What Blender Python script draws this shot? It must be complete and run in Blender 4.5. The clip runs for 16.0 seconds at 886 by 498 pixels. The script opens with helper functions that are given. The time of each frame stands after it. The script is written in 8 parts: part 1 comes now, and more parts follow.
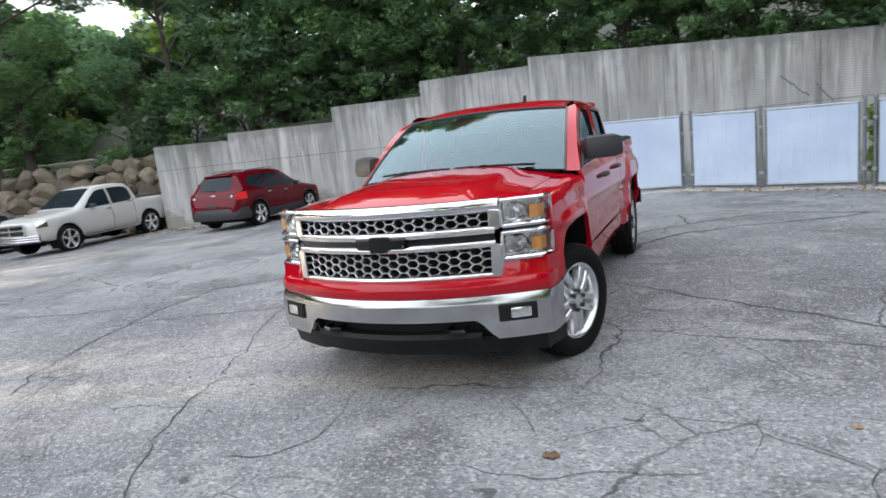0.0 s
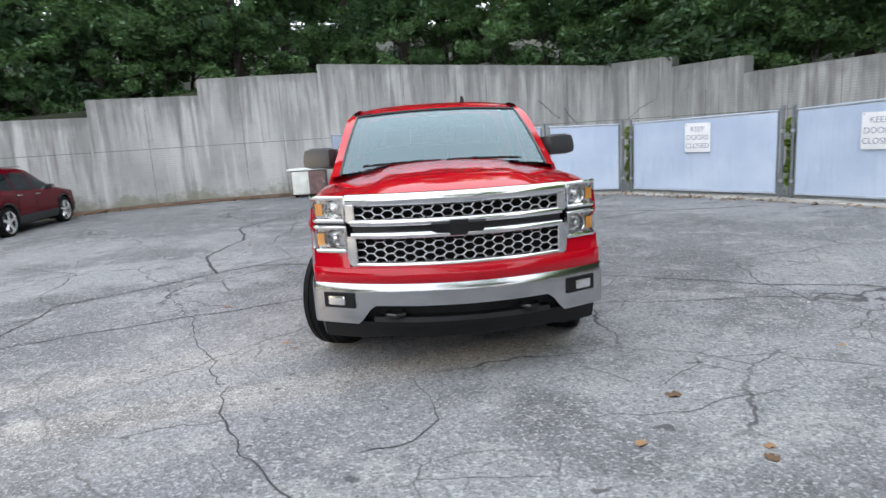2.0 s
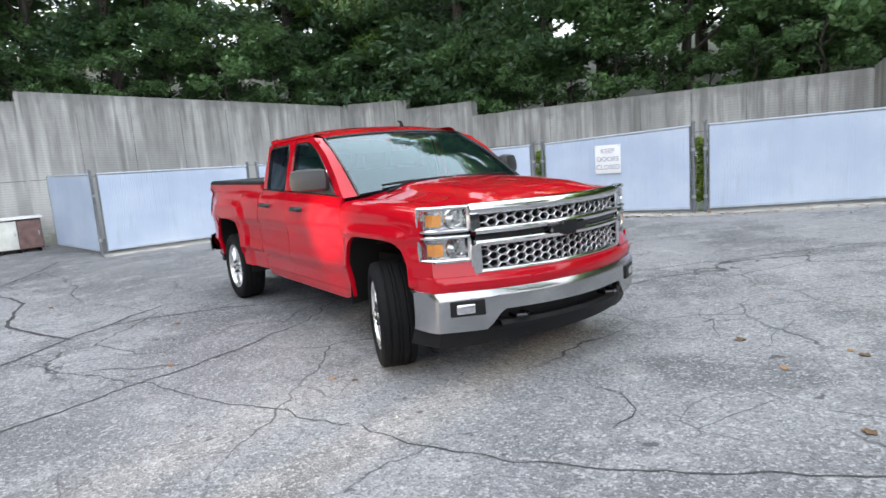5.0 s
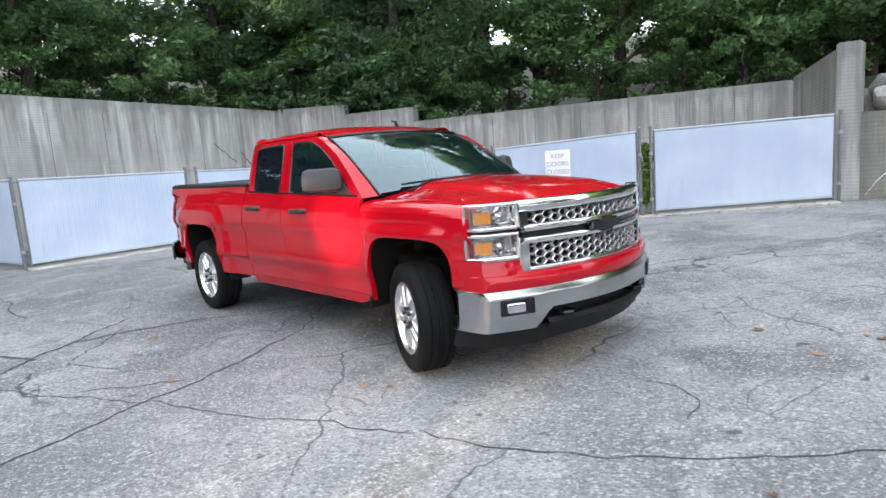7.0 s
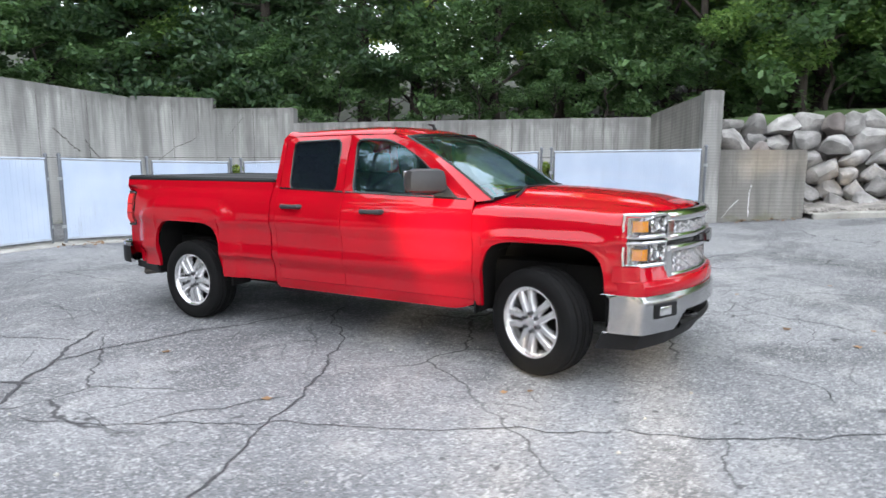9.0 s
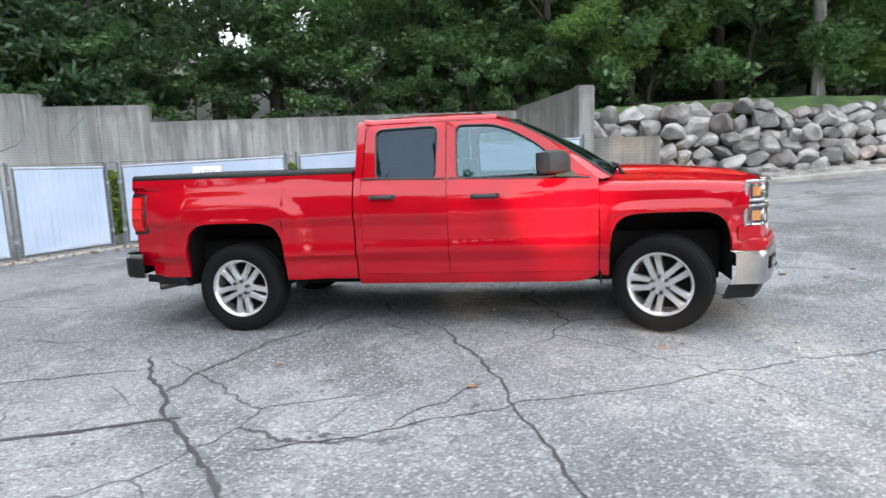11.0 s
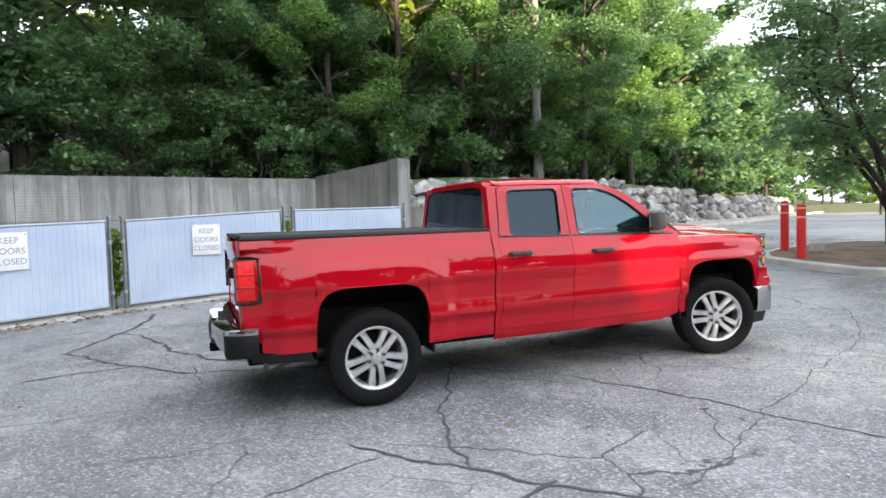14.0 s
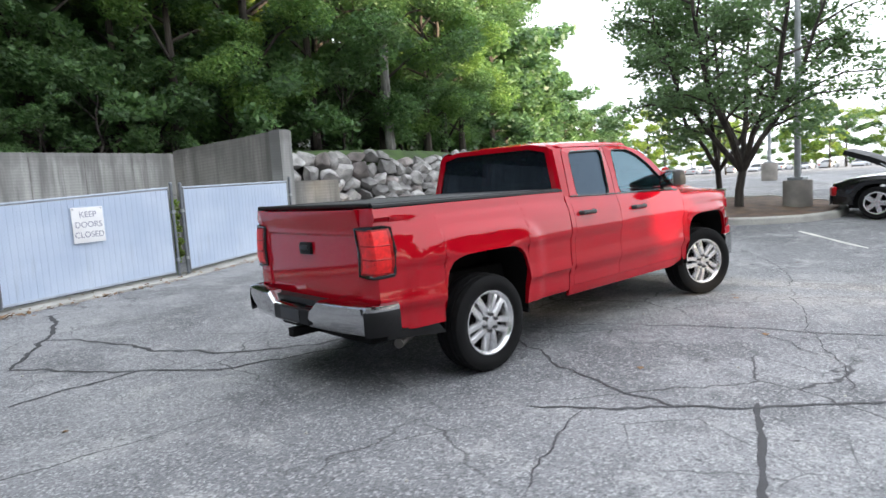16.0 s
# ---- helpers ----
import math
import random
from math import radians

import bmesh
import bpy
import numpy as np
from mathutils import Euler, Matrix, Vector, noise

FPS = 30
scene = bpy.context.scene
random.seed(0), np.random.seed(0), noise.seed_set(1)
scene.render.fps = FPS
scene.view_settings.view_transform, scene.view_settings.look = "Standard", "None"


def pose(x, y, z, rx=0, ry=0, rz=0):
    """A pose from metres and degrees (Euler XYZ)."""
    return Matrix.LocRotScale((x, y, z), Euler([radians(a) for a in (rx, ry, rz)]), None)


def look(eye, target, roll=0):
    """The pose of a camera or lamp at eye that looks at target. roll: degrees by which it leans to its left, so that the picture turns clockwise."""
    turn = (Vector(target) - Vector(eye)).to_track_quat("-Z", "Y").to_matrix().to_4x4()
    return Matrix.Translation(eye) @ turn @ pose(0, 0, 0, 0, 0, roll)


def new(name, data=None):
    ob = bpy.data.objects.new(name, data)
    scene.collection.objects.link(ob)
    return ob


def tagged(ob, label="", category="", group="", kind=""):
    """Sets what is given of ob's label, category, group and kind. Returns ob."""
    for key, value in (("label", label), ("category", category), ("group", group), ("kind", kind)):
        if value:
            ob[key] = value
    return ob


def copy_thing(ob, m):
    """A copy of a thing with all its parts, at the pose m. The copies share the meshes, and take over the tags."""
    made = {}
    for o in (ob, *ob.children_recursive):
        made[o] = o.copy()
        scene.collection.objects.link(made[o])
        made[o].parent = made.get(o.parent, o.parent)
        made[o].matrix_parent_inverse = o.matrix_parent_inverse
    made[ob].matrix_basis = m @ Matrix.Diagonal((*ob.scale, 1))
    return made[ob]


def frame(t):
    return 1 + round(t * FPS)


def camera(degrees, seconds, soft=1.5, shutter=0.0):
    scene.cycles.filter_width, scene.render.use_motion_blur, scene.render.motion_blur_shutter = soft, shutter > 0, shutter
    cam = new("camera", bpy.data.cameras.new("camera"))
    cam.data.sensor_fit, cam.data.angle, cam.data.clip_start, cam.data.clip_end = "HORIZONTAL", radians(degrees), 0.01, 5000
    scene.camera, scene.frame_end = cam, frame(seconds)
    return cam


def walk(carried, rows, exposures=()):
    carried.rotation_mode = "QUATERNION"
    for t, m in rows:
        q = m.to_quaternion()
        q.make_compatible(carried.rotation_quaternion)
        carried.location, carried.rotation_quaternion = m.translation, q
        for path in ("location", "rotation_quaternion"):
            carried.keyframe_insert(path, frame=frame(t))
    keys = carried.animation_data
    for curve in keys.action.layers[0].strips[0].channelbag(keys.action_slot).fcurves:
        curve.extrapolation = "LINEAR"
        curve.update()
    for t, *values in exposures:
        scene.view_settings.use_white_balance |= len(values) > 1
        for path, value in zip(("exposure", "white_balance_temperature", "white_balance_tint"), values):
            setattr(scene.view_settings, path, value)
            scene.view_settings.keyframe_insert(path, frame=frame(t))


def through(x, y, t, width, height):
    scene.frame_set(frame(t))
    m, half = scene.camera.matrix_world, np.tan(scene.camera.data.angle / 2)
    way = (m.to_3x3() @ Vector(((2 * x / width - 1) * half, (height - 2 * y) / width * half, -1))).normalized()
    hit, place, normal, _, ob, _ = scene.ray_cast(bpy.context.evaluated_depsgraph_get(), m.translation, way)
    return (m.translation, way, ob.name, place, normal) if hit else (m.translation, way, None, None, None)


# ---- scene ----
cam = camera(71.0, 16.0, shutter=0.4)
PATH = [
    (0, (1.78, -6.022, 1.588), (1.004, -4.21, 1.251), -6.1),
    (0.5, (1.241, -6.215, 1.581), (0.66, -4.333, 1.234), -6.0),
    (1, (0.721, -6.422, 1.579), (0.345, -4.495, 1.201), -5.2),
    (1.5, (0.211, -6.502, 1.575), (0.076, -4.54, 1.209), -4.3),
    (2, (-0.261, -6.534, 1.598), (-0.177, -4.57, 1.228), -3.6),
    (2.5, (-0.736, -6.544, 1.609), (-0.473, -4.588, 1.288), -3.4),
    (3, (-1.214, -6.447, 1.609), (-0.8, -4.519, 1.273), -4.7),
    (3.5, (-1.739, -6.357, 1.608), (-1.141, -4.476, 1.283), -5.7),
    (4, (-2.243, -6.133, 1.574), (-1.468, -4.315, 1.268), -5.7),
    (4.5, (-2.697, -5.942, 1.578), (-1.763, -4.207, 1.231), -4.4),
    (4.7, (-2.852, -5.882, 1.58), (-1.843, -4.186, 1.259), -4.3),
    (6.8, (-3.511, -5.307, 1.571), (-2.22, -3.812, 1.255), -4.1),
    (7, (-3.628, -5.206, 1.563), (-2.311, -3.73, 1.264), -4.1),
    (7.5, (-3.977, -4.902, 1.541), (-2.559, -3.524, 1.241), -2.8),
    (8, (-4.308, -4.45, 1.575), (-2.768, -3.208, 1.279), -0.6),
    (8.5, (-4.724, -3.938, 1.579), (-3.075, -2.842, 1.296), 1.5),
    (9, (-5.071, -3.372, 1.599), (-3.347, -2.4, 1.311), 0.0),
    (9.2, (-5.214, -3.137, 1.582), (-3.462, -2.219, 1.286), -0.7),
    (11.3, (-6.145, -0.512, 1.505), (-4.183, -0.277, 1.196), -2.3),
    (11.5, (-6.195, -0.241, 1.492), (-4.227, -0.074, 1.175), -2.5),
    (12, (-6.217, 0.435, 1.48), (-4.239, 0.419, 1.182), -2.7),
    (12.5, (-6.153, 1.155, 1.5), (-4.189, 0.889, 1.23), -2.1),
    (13, (-6.126, 1.857, 1.526), (-4.197, 1.366, 1.321), -1.0),
    (13.5, (-5.965, 2.482, 1.531), (-4.068, 1.869, 1.375), -1.4),
    (14, (-5.809, 3.146, 1.534), (-3.954, 2.408, 1.427), -1.6),
    (14.5, (-5.506, 3.726, 1.545), (-3.705, 2.863, 1.452), -1.9),
    (15, (-5.227, 4.338, 1.544), (-3.499, 3.34, 1.419), -2.1),
    (15.5, (-4.788, 4.815, 1.536), (-3.181, 3.635, 1.372), -3.7),
    (16, (-4.427, 5.291, 1.535), (-2.927, 3.986, 1.322), -3.5),
]
walk(cam, [(t, look(eye, target, roll)) for t, eye, target, roll in PATH],
     exposures=((0, 1.92), (4, 2.05), (7, 2.2), (9, 2.3), (12, 2.28), (13, 2.22), (14.5, 2.14), (16, 2.05)))
scene.view_settings.exposure = 1.5

# ---- sky and sun ----
world = bpy.data.worlds.new("sky")
scene.world = world
world.use_nodes = True
wn, wl = world.node_tree.nodes, world.node_tree.links
sky = wn.new("ShaderNodeTexSky")
sky.sky_type, sky.sun_disc = "NISHITA", False
SUN_UP, SUN_TURN = radians(8.5), radians(-103)
sky.sun_elevation, sky.sun_rotation = SUN_UP, SUN_TURN
sky.air_density, sky.dust_density = 1.0, 3.0
sky_mix = wn.new("ShaderNodeMix")
sky_mix.data_type = "RGBA"
sky_mix.inputs[0].default_value = 0.9
sky_mix.inputs[7].default_value = (7.6, 8.0, 8.7, 1)
wl.new(sky.outputs[0], sky_mix.inputs[6])
wl.new(sky_mix.outputs[2], wn["Background"].inputs[0])
wn["Background"].inputs[1].default_value = 0.088
sun = new("sun", bpy.data.lights.new("sun", "SUN"))
sun.data.energy, sun.data.angle, sun.data.color = 5.0, radians(0.6), (1.0, 0.8, 0.56)
sun_dir = Vector((math.cos(SUN_UP) * math.sin(SUN_TURN), math.cos(SUN_UP) * math.cos(SUN_TURN), math.sin(SUN_UP)))
sun.matrix_world = look(sun_dir * 60, (0, 0, 0))


# ---- materials ----
def nodes_of(name):
    m = bpy.data.materials.new(name)
    m.use_nodes = True
    t = m.node_tree
    return m, t, t.nodes["Principled BSDF"]


def mixed(t, fac, a, b):
    n = t.nodes.new("ShaderNodeMix")
    n.data_type = "RGBA"
    for i, v in ((0, fac), (6, a), (7, b)):
        if isinstance(v, bpy.types.NodeSocket):
            t.links.new(v, n.inputs[i])
        else:
            n.inputs[i].default_value = v if i == 0 else (*v, 1) if len(v) == 3 else v
    return n.outputs[2]


def noised(t, scale, detail=3.0, stretch=(1, 1, 1), kind="Object", rough=0.55):
    co = t.nodes.new("ShaderNodeTexCoord")
    mp = t.nodes.new("ShaderNodeMapping")
    mp.inputs["Scale"].default_value = stretch
    n = t.nodes.new("ShaderNodeTexNoise")
    n.inputs["Scale"].default_value, n.inputs["Detail"].default_value, n.inputs["Roughness"].default_value = scale, detail, rough
    t.links.new(co.outputs[kind], mp.inputs[0])
    t.links.new(mp.outputs[0], n.inputs["Vector"])
    return n.outputs["Fac"]


def ramped(t, fac, lo, hi, a=0.0, b=1.0):
    n = t.nodes.new("ShaderNodeMapRange")
    n.interpolation_type = "SMOOTHSTEP"
    for i, v in enumerate((lo, hi, a, b)):
        n.inputs[i + 1].default_value = v
    t.links.new(fac, n.inputs[0])
    return n.outputs[0]


def bumped(t, p, height, strength=0.3, distance=0.01):
    b = t.nodes.new("ShaderNodeBump")
    b.inputs["Strength"].default_value, b.inputs["Distance"].default_value = strength, distance
    t.links.new(height, b.inputs["Height"])
    t.links.new(b.outputs[0], p.inputs["Normal"])


def surface(name, col, rough=0.6, metal=0.0, var=0.18, scale=3.0, fine=60.0, bump=0.15, coat=0.0, random_tint=0.0):
    """A plain painted, cast or moulded surface with broad and fine variation."""
    m, t, p = nodes_of(name)
    broad, grain = noised(t, scale), noised(t, fine)
    c = mixed(t, ramped(t, broad, 0.3, 0.7), [v * (1 - var) for v in col], [min(1, v * (1 + var)) for v in col])
    c = mixed(t, ramped(t, grain, 0.35, 0.75, 0, 0.5), c, [v * (1 - var) for v in col])
    if random_tint:
        info = t.nodes.new("ShaderNodeObjectInfo")
        hsv = t.nodes.new("ShaderNodeHueSaturation")
        t.links.new(ramped(t, info.outputs["Random"], 0, 1, 1 - random_tint, 1 + random_tint), hsv.inputs["Value"])
        t.links.new(c, hsv.inputs["Color"])
        c = hsv.outputs[0]
    t.links.new(c, p.inputs["Base Color"])
    p.inputs["Metallic"].default_value = metal
    t.links.new(ramped(t, broad, 0.25, 0.75, max(0.02, rough * 0.85), min(1, rough * 1.15)), p.inputs["Roughness"])
    p.inputs["Coat Weight"].default_value, p.inputs["Coat Roughness"].default_value = coat, 0.03
    if bump:
        bumped(t, p, grain, bump, 0.004)
    return m


def asphalt_material():
    """Old, worn asphalt: pale chippings with dark pits between them, stains, oil spots and hairline cracks."""
    m, t, p = nodes_of("asphalt")
    co = t.nodes.new("ShaderNodeTexCoord")

    def chips(scale):
        v = t.nodes.new("ShaderNodeTexVoronoi")
        v.inputs["Scale"].default_value = scale
        t.links.new(co.outputs["Object"], v.inputs["Vector"])
        sep = t.nodes.new("ShaderNodeSeparateColor")
        t.links.new(v.outputs["Color"], sep.inputs[0])
        return v.outputs["Distance"], sep.outputs[0], sep.outputs[1]

    coarse, lit, pit = chips(64)
    fine, lit2, pit2 = chips(125)
    worn = noised(t, 0.55, 5, rough=0.62)
    c = mixed(t, ramped(t, noised(t, 0.2, 4), 0.4, 0.6), (0.155, 0.156, 0.167), (0.258, 0.259, 0.27))
    c = mixed(t, ramped(t, worn, 0.48, 0.62, 0, 0.78), c, (0.098, 0.099, 0.107))
    c = mixed(t, ramped(t, noised(t, 3.2, 6, (1, 0.7, 1), rough=0.75), 0.5, 0.68, 0, 0.55), c, (0.11, 0.111, 0.119))
    c = mixed(t, ramped(t, noised(t, 1.9, 5, rough=0.7), 0.34, 0.48, 0.4, 0), c, (0.42, 0.416, 0.41))
    # chippings and the pits between them
    c = mixed(t, ramped(t, pit2, 0.5, 1.0, 0, 0.34), c, (0.06, 0.06, 0.064))
    c = mixed(t, ramped(t, lit2, 0.6, 1.0, 0, 0.25), c, (0.55, 0.598, 0.595))
    c = mixed(t, ramped(t, pit, 0.6, 1.0, 0, 0.46), c, (0.05, 0.05, 0.054))
    c = mixed(t, ramped(t, lit, 0.72, 1.0, 0, 0.42), c, (0.58, 0.578, 0.575))
    c = mixed(t, ramped(t, noised(t, 21, 5, (1, 0.8, 1), rough=0.8), 0.53, 0.7, 0, 0.5), c, (0.075, 0.075, 0.08))
    # old oil spots, large and small
    c = mixed(t, ramped(t, noised(t, 0.85, 2), 0.68, 0.78, 0, 0.4), c, (0.07, 0.07, 0.075))
    c = mixed(t, ramped(t, noised(t, 4.6, 2, (1, 1.3, 1)), 0.715, 0.75, 0, 0.75), c, (0.05, 0.05, 0.054))
    c = mixed(t, ramped(t, noised(t, 9.0, 2, (1.2, 0.8, 1)), 0.735, 0.77, 0, 0.7), c, (0.06, 0.06, 0.065))
    # hairline cracks in the old surface
    warp = t.nodes.new("ShaderNodeTexNoise")
    warp.inputs["Scale"].default_value, warp.inputs["Detail"].default_value = 2.6, 7
    t.links.new(co.outputs["Object"], warp.inputs["Vector"])
    for scale, wide, lo, hi, deep, bent in ((0.7, 0.0075, 0.42, 0.58, 0.85, 0.25), (1.7, 0.011, 0.5, 0.64, 0.7, 0.1)):
        add = t.nodes.new("ShaderNodeMix")
        add.data_type = "VECTOR"
        add.inputs[0].default_value = bent
        t.links.new(co.outputs["Object"], add.inputs[4])
        t.links.new(warp.outputs["Color"], add.inputs[5])
        net = t.nodes.new("ShaderNodeTexVoronoi")
        net.feature = "DISTANCE_TO_EDGE"
        net.inputs["Scale"].default_value = scale
        t.links.new(add.outputs[1], net.inputs["Vector"])
        some = t.nodes.new("ShaderNodeMath")
        some.operation = "MULTIPLY"
        t.links.new(ramped(t, net.outputs["Distance"], wide * 0.25, wide, 1, 0), some.inputs[0])
        t.links.new(ramped(t, noised(t, 0.5 * scale, 3), lo, hi, 0, deep), some.inputs[1])
        c = mixed(t, some.outputs[0], c, (0.035, 0.035, 0.038))
    t.links.new(c, p.inputs["Base Color"])
    p.inputs["Roughness"].default_value = 0.86
    p.inputs["Specular IOR Level"].default_value = 0.3
    bumped(t, p, coarse, 0.55, 0.007)
    return m


def concrete_material(name, col, ribs=0.06, drips=1.0, relief=0.12):
    """Board-formed concrete. The map runs along the wall and down from its top, so that rain marks hang from the top edge."""
    m, t, p = nodes_of(name)
    uv = t.nodes.new("ShaderNodeUVMap")
    sep = t.nodes.new("ShaderNodeSeparateXYZ")
    t.links.new(uv.outputs[0], sep.inputs[0])
    below = sep.outputs[1]

    def streaks(scale, stretch, detail, shift):
        mp = t.nodes.new("ShaderNodeMapping")
        mp.inputs["Scale"].default_value, mp.inputs["Location"].default_value = (1, stretch, 1), (shift, shift * 0.37, 0)
        n = t.nodes.new("ShaderNodeTexNoise")
        n.inputs["Scale"].default_value, n.inputs["Detail"].default_value, n.inputs["Roughness"].default_value = scale, detail, 0.6
        t.links.new(uv.outputs[0], mp.inputs[0])
        t.links.new(mp.outputs[0], n.inputs["Vector"])
        return n.outputs["Fac"]

    def hung(n, length, weight):
        less = t.nodes.new("ShaderNodeMath")
        less.operation = "SUBTRACT"
        t.links.new(n, less.inputs[0])
        t.links.new(ramped(t, below, 0.0, length, -0.05, weight), less.inputs[1])
        return less.outputs[0]

    broad, fine = noised(t, 0.6, 5), noised(t, 34, 4)
    c = mixed(t, ramped(t, broad, 0.3, 0.7), [v * 0.82 for v in col], [v * 1.14 for v in col])
    c = mixed(t, ramped(t, noised(t, 2.4, 6, (1, 1, 0.5), rough=0.72), 0.48, 0.7, 0, 0.4), c, [v * 0.6 for v in col])
    c = mixed(t, ramped(t, streaks(1.3, 0.07, 3, 3.1), 0.34, 0.47, 0.75 * drips, 0), c, [min(1, v * 1.45) for v in col])
    c = mixed(t, ramped(t, streaks(4.2, 0.06, 4, 9.7), 0.34, 0.48, 0.6 * drips, 0), c, [min(1, v * 1.5) for v in col])
    c = mixed(t, ramped(t, hung(streaks(1.5, 0.06, 5, 1.7), 3.4, 0.09), 0.5, 0.64, 0, 0.6 * drips), c, [v * 0.4 for v in col])
    c = mixed(t, ramped(t, hung(streaks(5.0, 0.06, 5, 5.3), 3.0, 0.1), 0.52, 0.68, 0, 0.5 * drips), c, [v * 0.3 for v in col])
    c = mixed(t, ramped(t, hung(streaks(13.0, 0.05, 4, 7.9), 2.0, 0.1), 0.55, 0.68, 0, 0.35 * drips), c, [v * 0.35 for v in col])
    top = t.nodes.new("ShaderNodeMath")
    top.operation = "ADD"
    t.links.new(below, top.inputs[0])
    t.links.new(ramped(t, streaks(4.0, 0.4, 5, 2.2), 0.3, 0.7, -0.16, 0.16), top.inputs[1])
    c = mixed(t, ramped(t, top.outputs[0], 0.05, 0.34, 0.5 * drips, 0), c, [v * 0.4 for v in col])
    # moss that has crept up from the soil
    co = t.nodes.new("ShaderNodeTexCoord")
    foot = t.nodes.new("ShaderNodeSeparateXYZ")
    t.links.new(co.outputs["Object"], foot.inputs[0])
    moss = t.nodes.new("ShaderNodeMath")
    moss.operation = "ADD"
    t.links.new(foot.outputs[2], moss.inputs[0])
    t.links.new(ramped(t, noised(t, 1.1, 5, rough=0.7), 0.3, 0.7, -0.3, 0.4), moss.inputs[1])
    c = mixed(t, ramped(t, moss.outputs[0], 0.05, 0.5, 0.6, 0), c, (0.15, 0.155, 0.085))
    # lines left by the boards
    k, w = t.nodes.new("ShaderNodeMath"), t.nodes.new("ShaderNodeMath")
    k.operation, w.operation = "MULTIPLY", "SINE"
    k.inputs[1].default_value = 2 * math.pi / ribs
    t.links.new(below, k.inputs[0])
    t.links.new(k.outputs[0], w.inputs[0])
    c = mixed(t, ramped(t, w.outputs[0], 0.55, 1.0, 0, 0.22 + relief * 0.3), c, [v * 0.45 for v in col])
    c = mixed(t, ramped(t, fine, 0.5, 0.8, 0, 0.35), c, [v * 0.55 for v in col])
    t.links.new(c, p.inputs["Base Color"])
    p.inputs["Roughness"].default_value = 0.9
    both = t.nodes.new("ShaderNodeMath")
    both.operation = "ADD"
    t.links.new(w.outputs[0], both.inputs[0])
    t.links.new(fine, both.inputs[1])
    bumped(t, p, both.outputs[0], relief, 0.008)
    return m


def car_paint(name, col, flake=0.12, coat=1.0):
    m, t, p = nodes_of(name)
    dust = noised(t, 2.5, 4)
    t.links.new(mixed(t, ramped(t, dust, 0.4, 0.8, 0, flake), col, [v * 0.8 for v in col]), p.inputs["Base Color"])
    p.inputs["Roughness"].default_value, p.inputs["Metallic"].default_value = 0.38, 0.0
    p.inputs["Specular IOR Level"].default_value = 0.0
    p.inputs["Coat Weight"].default_value, p.inputs["Coat Roughness"].default_value = coat, 0.02
    return m


def glass_material(name, tint, alpha, bend=1.5, sky_tint=(1, 1, 1)):
    """Car glass: a tinted film that lets light through, with a glossy face whose tint, if any, stands in for reflected
    blue sky.
    """
    m, t, p = nodes_of(name)
    p.inputs["Base Color"].default_value = (*tint, 1)
    p.inputs["Roughness"].default_value = 0.02
    p.inputs["Specular IOR Level"].default_value = 0.0
    out = t.nodes["Material Output"]
    clear = t.nodes.new("ShaderNodeBsdfTransparent")
    clear.inputs[0].default_value = (*[min(1, 0.5 + v) for v in tint], 1)
    gloss = t.nodes.new("ShaderNodeBsdfGlossy")
    gloss.inputs["Roughness"].default_value = 0.015
    gloss.inputs["Color"].default_value = (*sky_tint, 1)
    fr = t.nodes.new("ShaderNodeFresnel")
    fr.inputs[0].default_value = bend
    a = t.nodes.new("ShaderNodeMixShader")
    a.inputs[0].default_value = alpha
    t.links.new(clear.outputs[0], a.inputs[1])
    t.links.new(p.outputs[0], a.inputs[2])
    b = t.nodes.new("ShaderNodeMixShader")
    t.links.new(fr.outputs[0], b.inputs[0])
    t.links.new(a.outputs[0], b.inputs[1])
    t.links.new(gloss.outputs[0], b.inputs[2])
    t.links.new(b.outputs[0], out.inputs[0])
    return m


def leaf_material(name, dark, light, through=0.35):
    m, t, p = nodes_of(name)
    geo = t.nodes.new("ShaderNodeNewGeometry")
    c = mixed(t, geo.outputs["Random Per Island"], dark, light)
    # Dark noise blotches put the shaded gaps between leaf clumps into the colour.
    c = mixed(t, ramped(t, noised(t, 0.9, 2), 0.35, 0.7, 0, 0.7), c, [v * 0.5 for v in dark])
    t.links.new(c, p.inputs["Base Color"])
    p.inputs["Roughness"].default_value = 0.5
    tr = t.nodes.new("ShaderNodeBsdfTranslucent")
    t.links.new(mixed(t, 0.5, c, (0.26, 0.46, 0.12)), tr.inputs[0])
    mx = t.nodes.new("ShaderNodeMixShader")
    mx.inputs[0].default_value = through
    t.links.new(p.outputs[0], mx.inputs[1])
    t.links.new(tr.outputs[0], mx.inputs[2])
    t.links.new(mx.outputs[0], t.nodes["Material Output"].inputs[0])
    return m


def bark_material(name, col):
    m, t, p = nodes_of(name)
    n = noised(t, 9, 5, (1, 1, 0.18))
    t.links.new(mixed(t, ramped(t, n, 0.3, 0.7), [v * 0.5 for v in col], [v * 1.4 for v in col]), p.inputs["Base Color"])
    p.inputs["Roughness"].default_value = 0.95
    bumped(t, p, n, 0.8, 0.03)
    return m


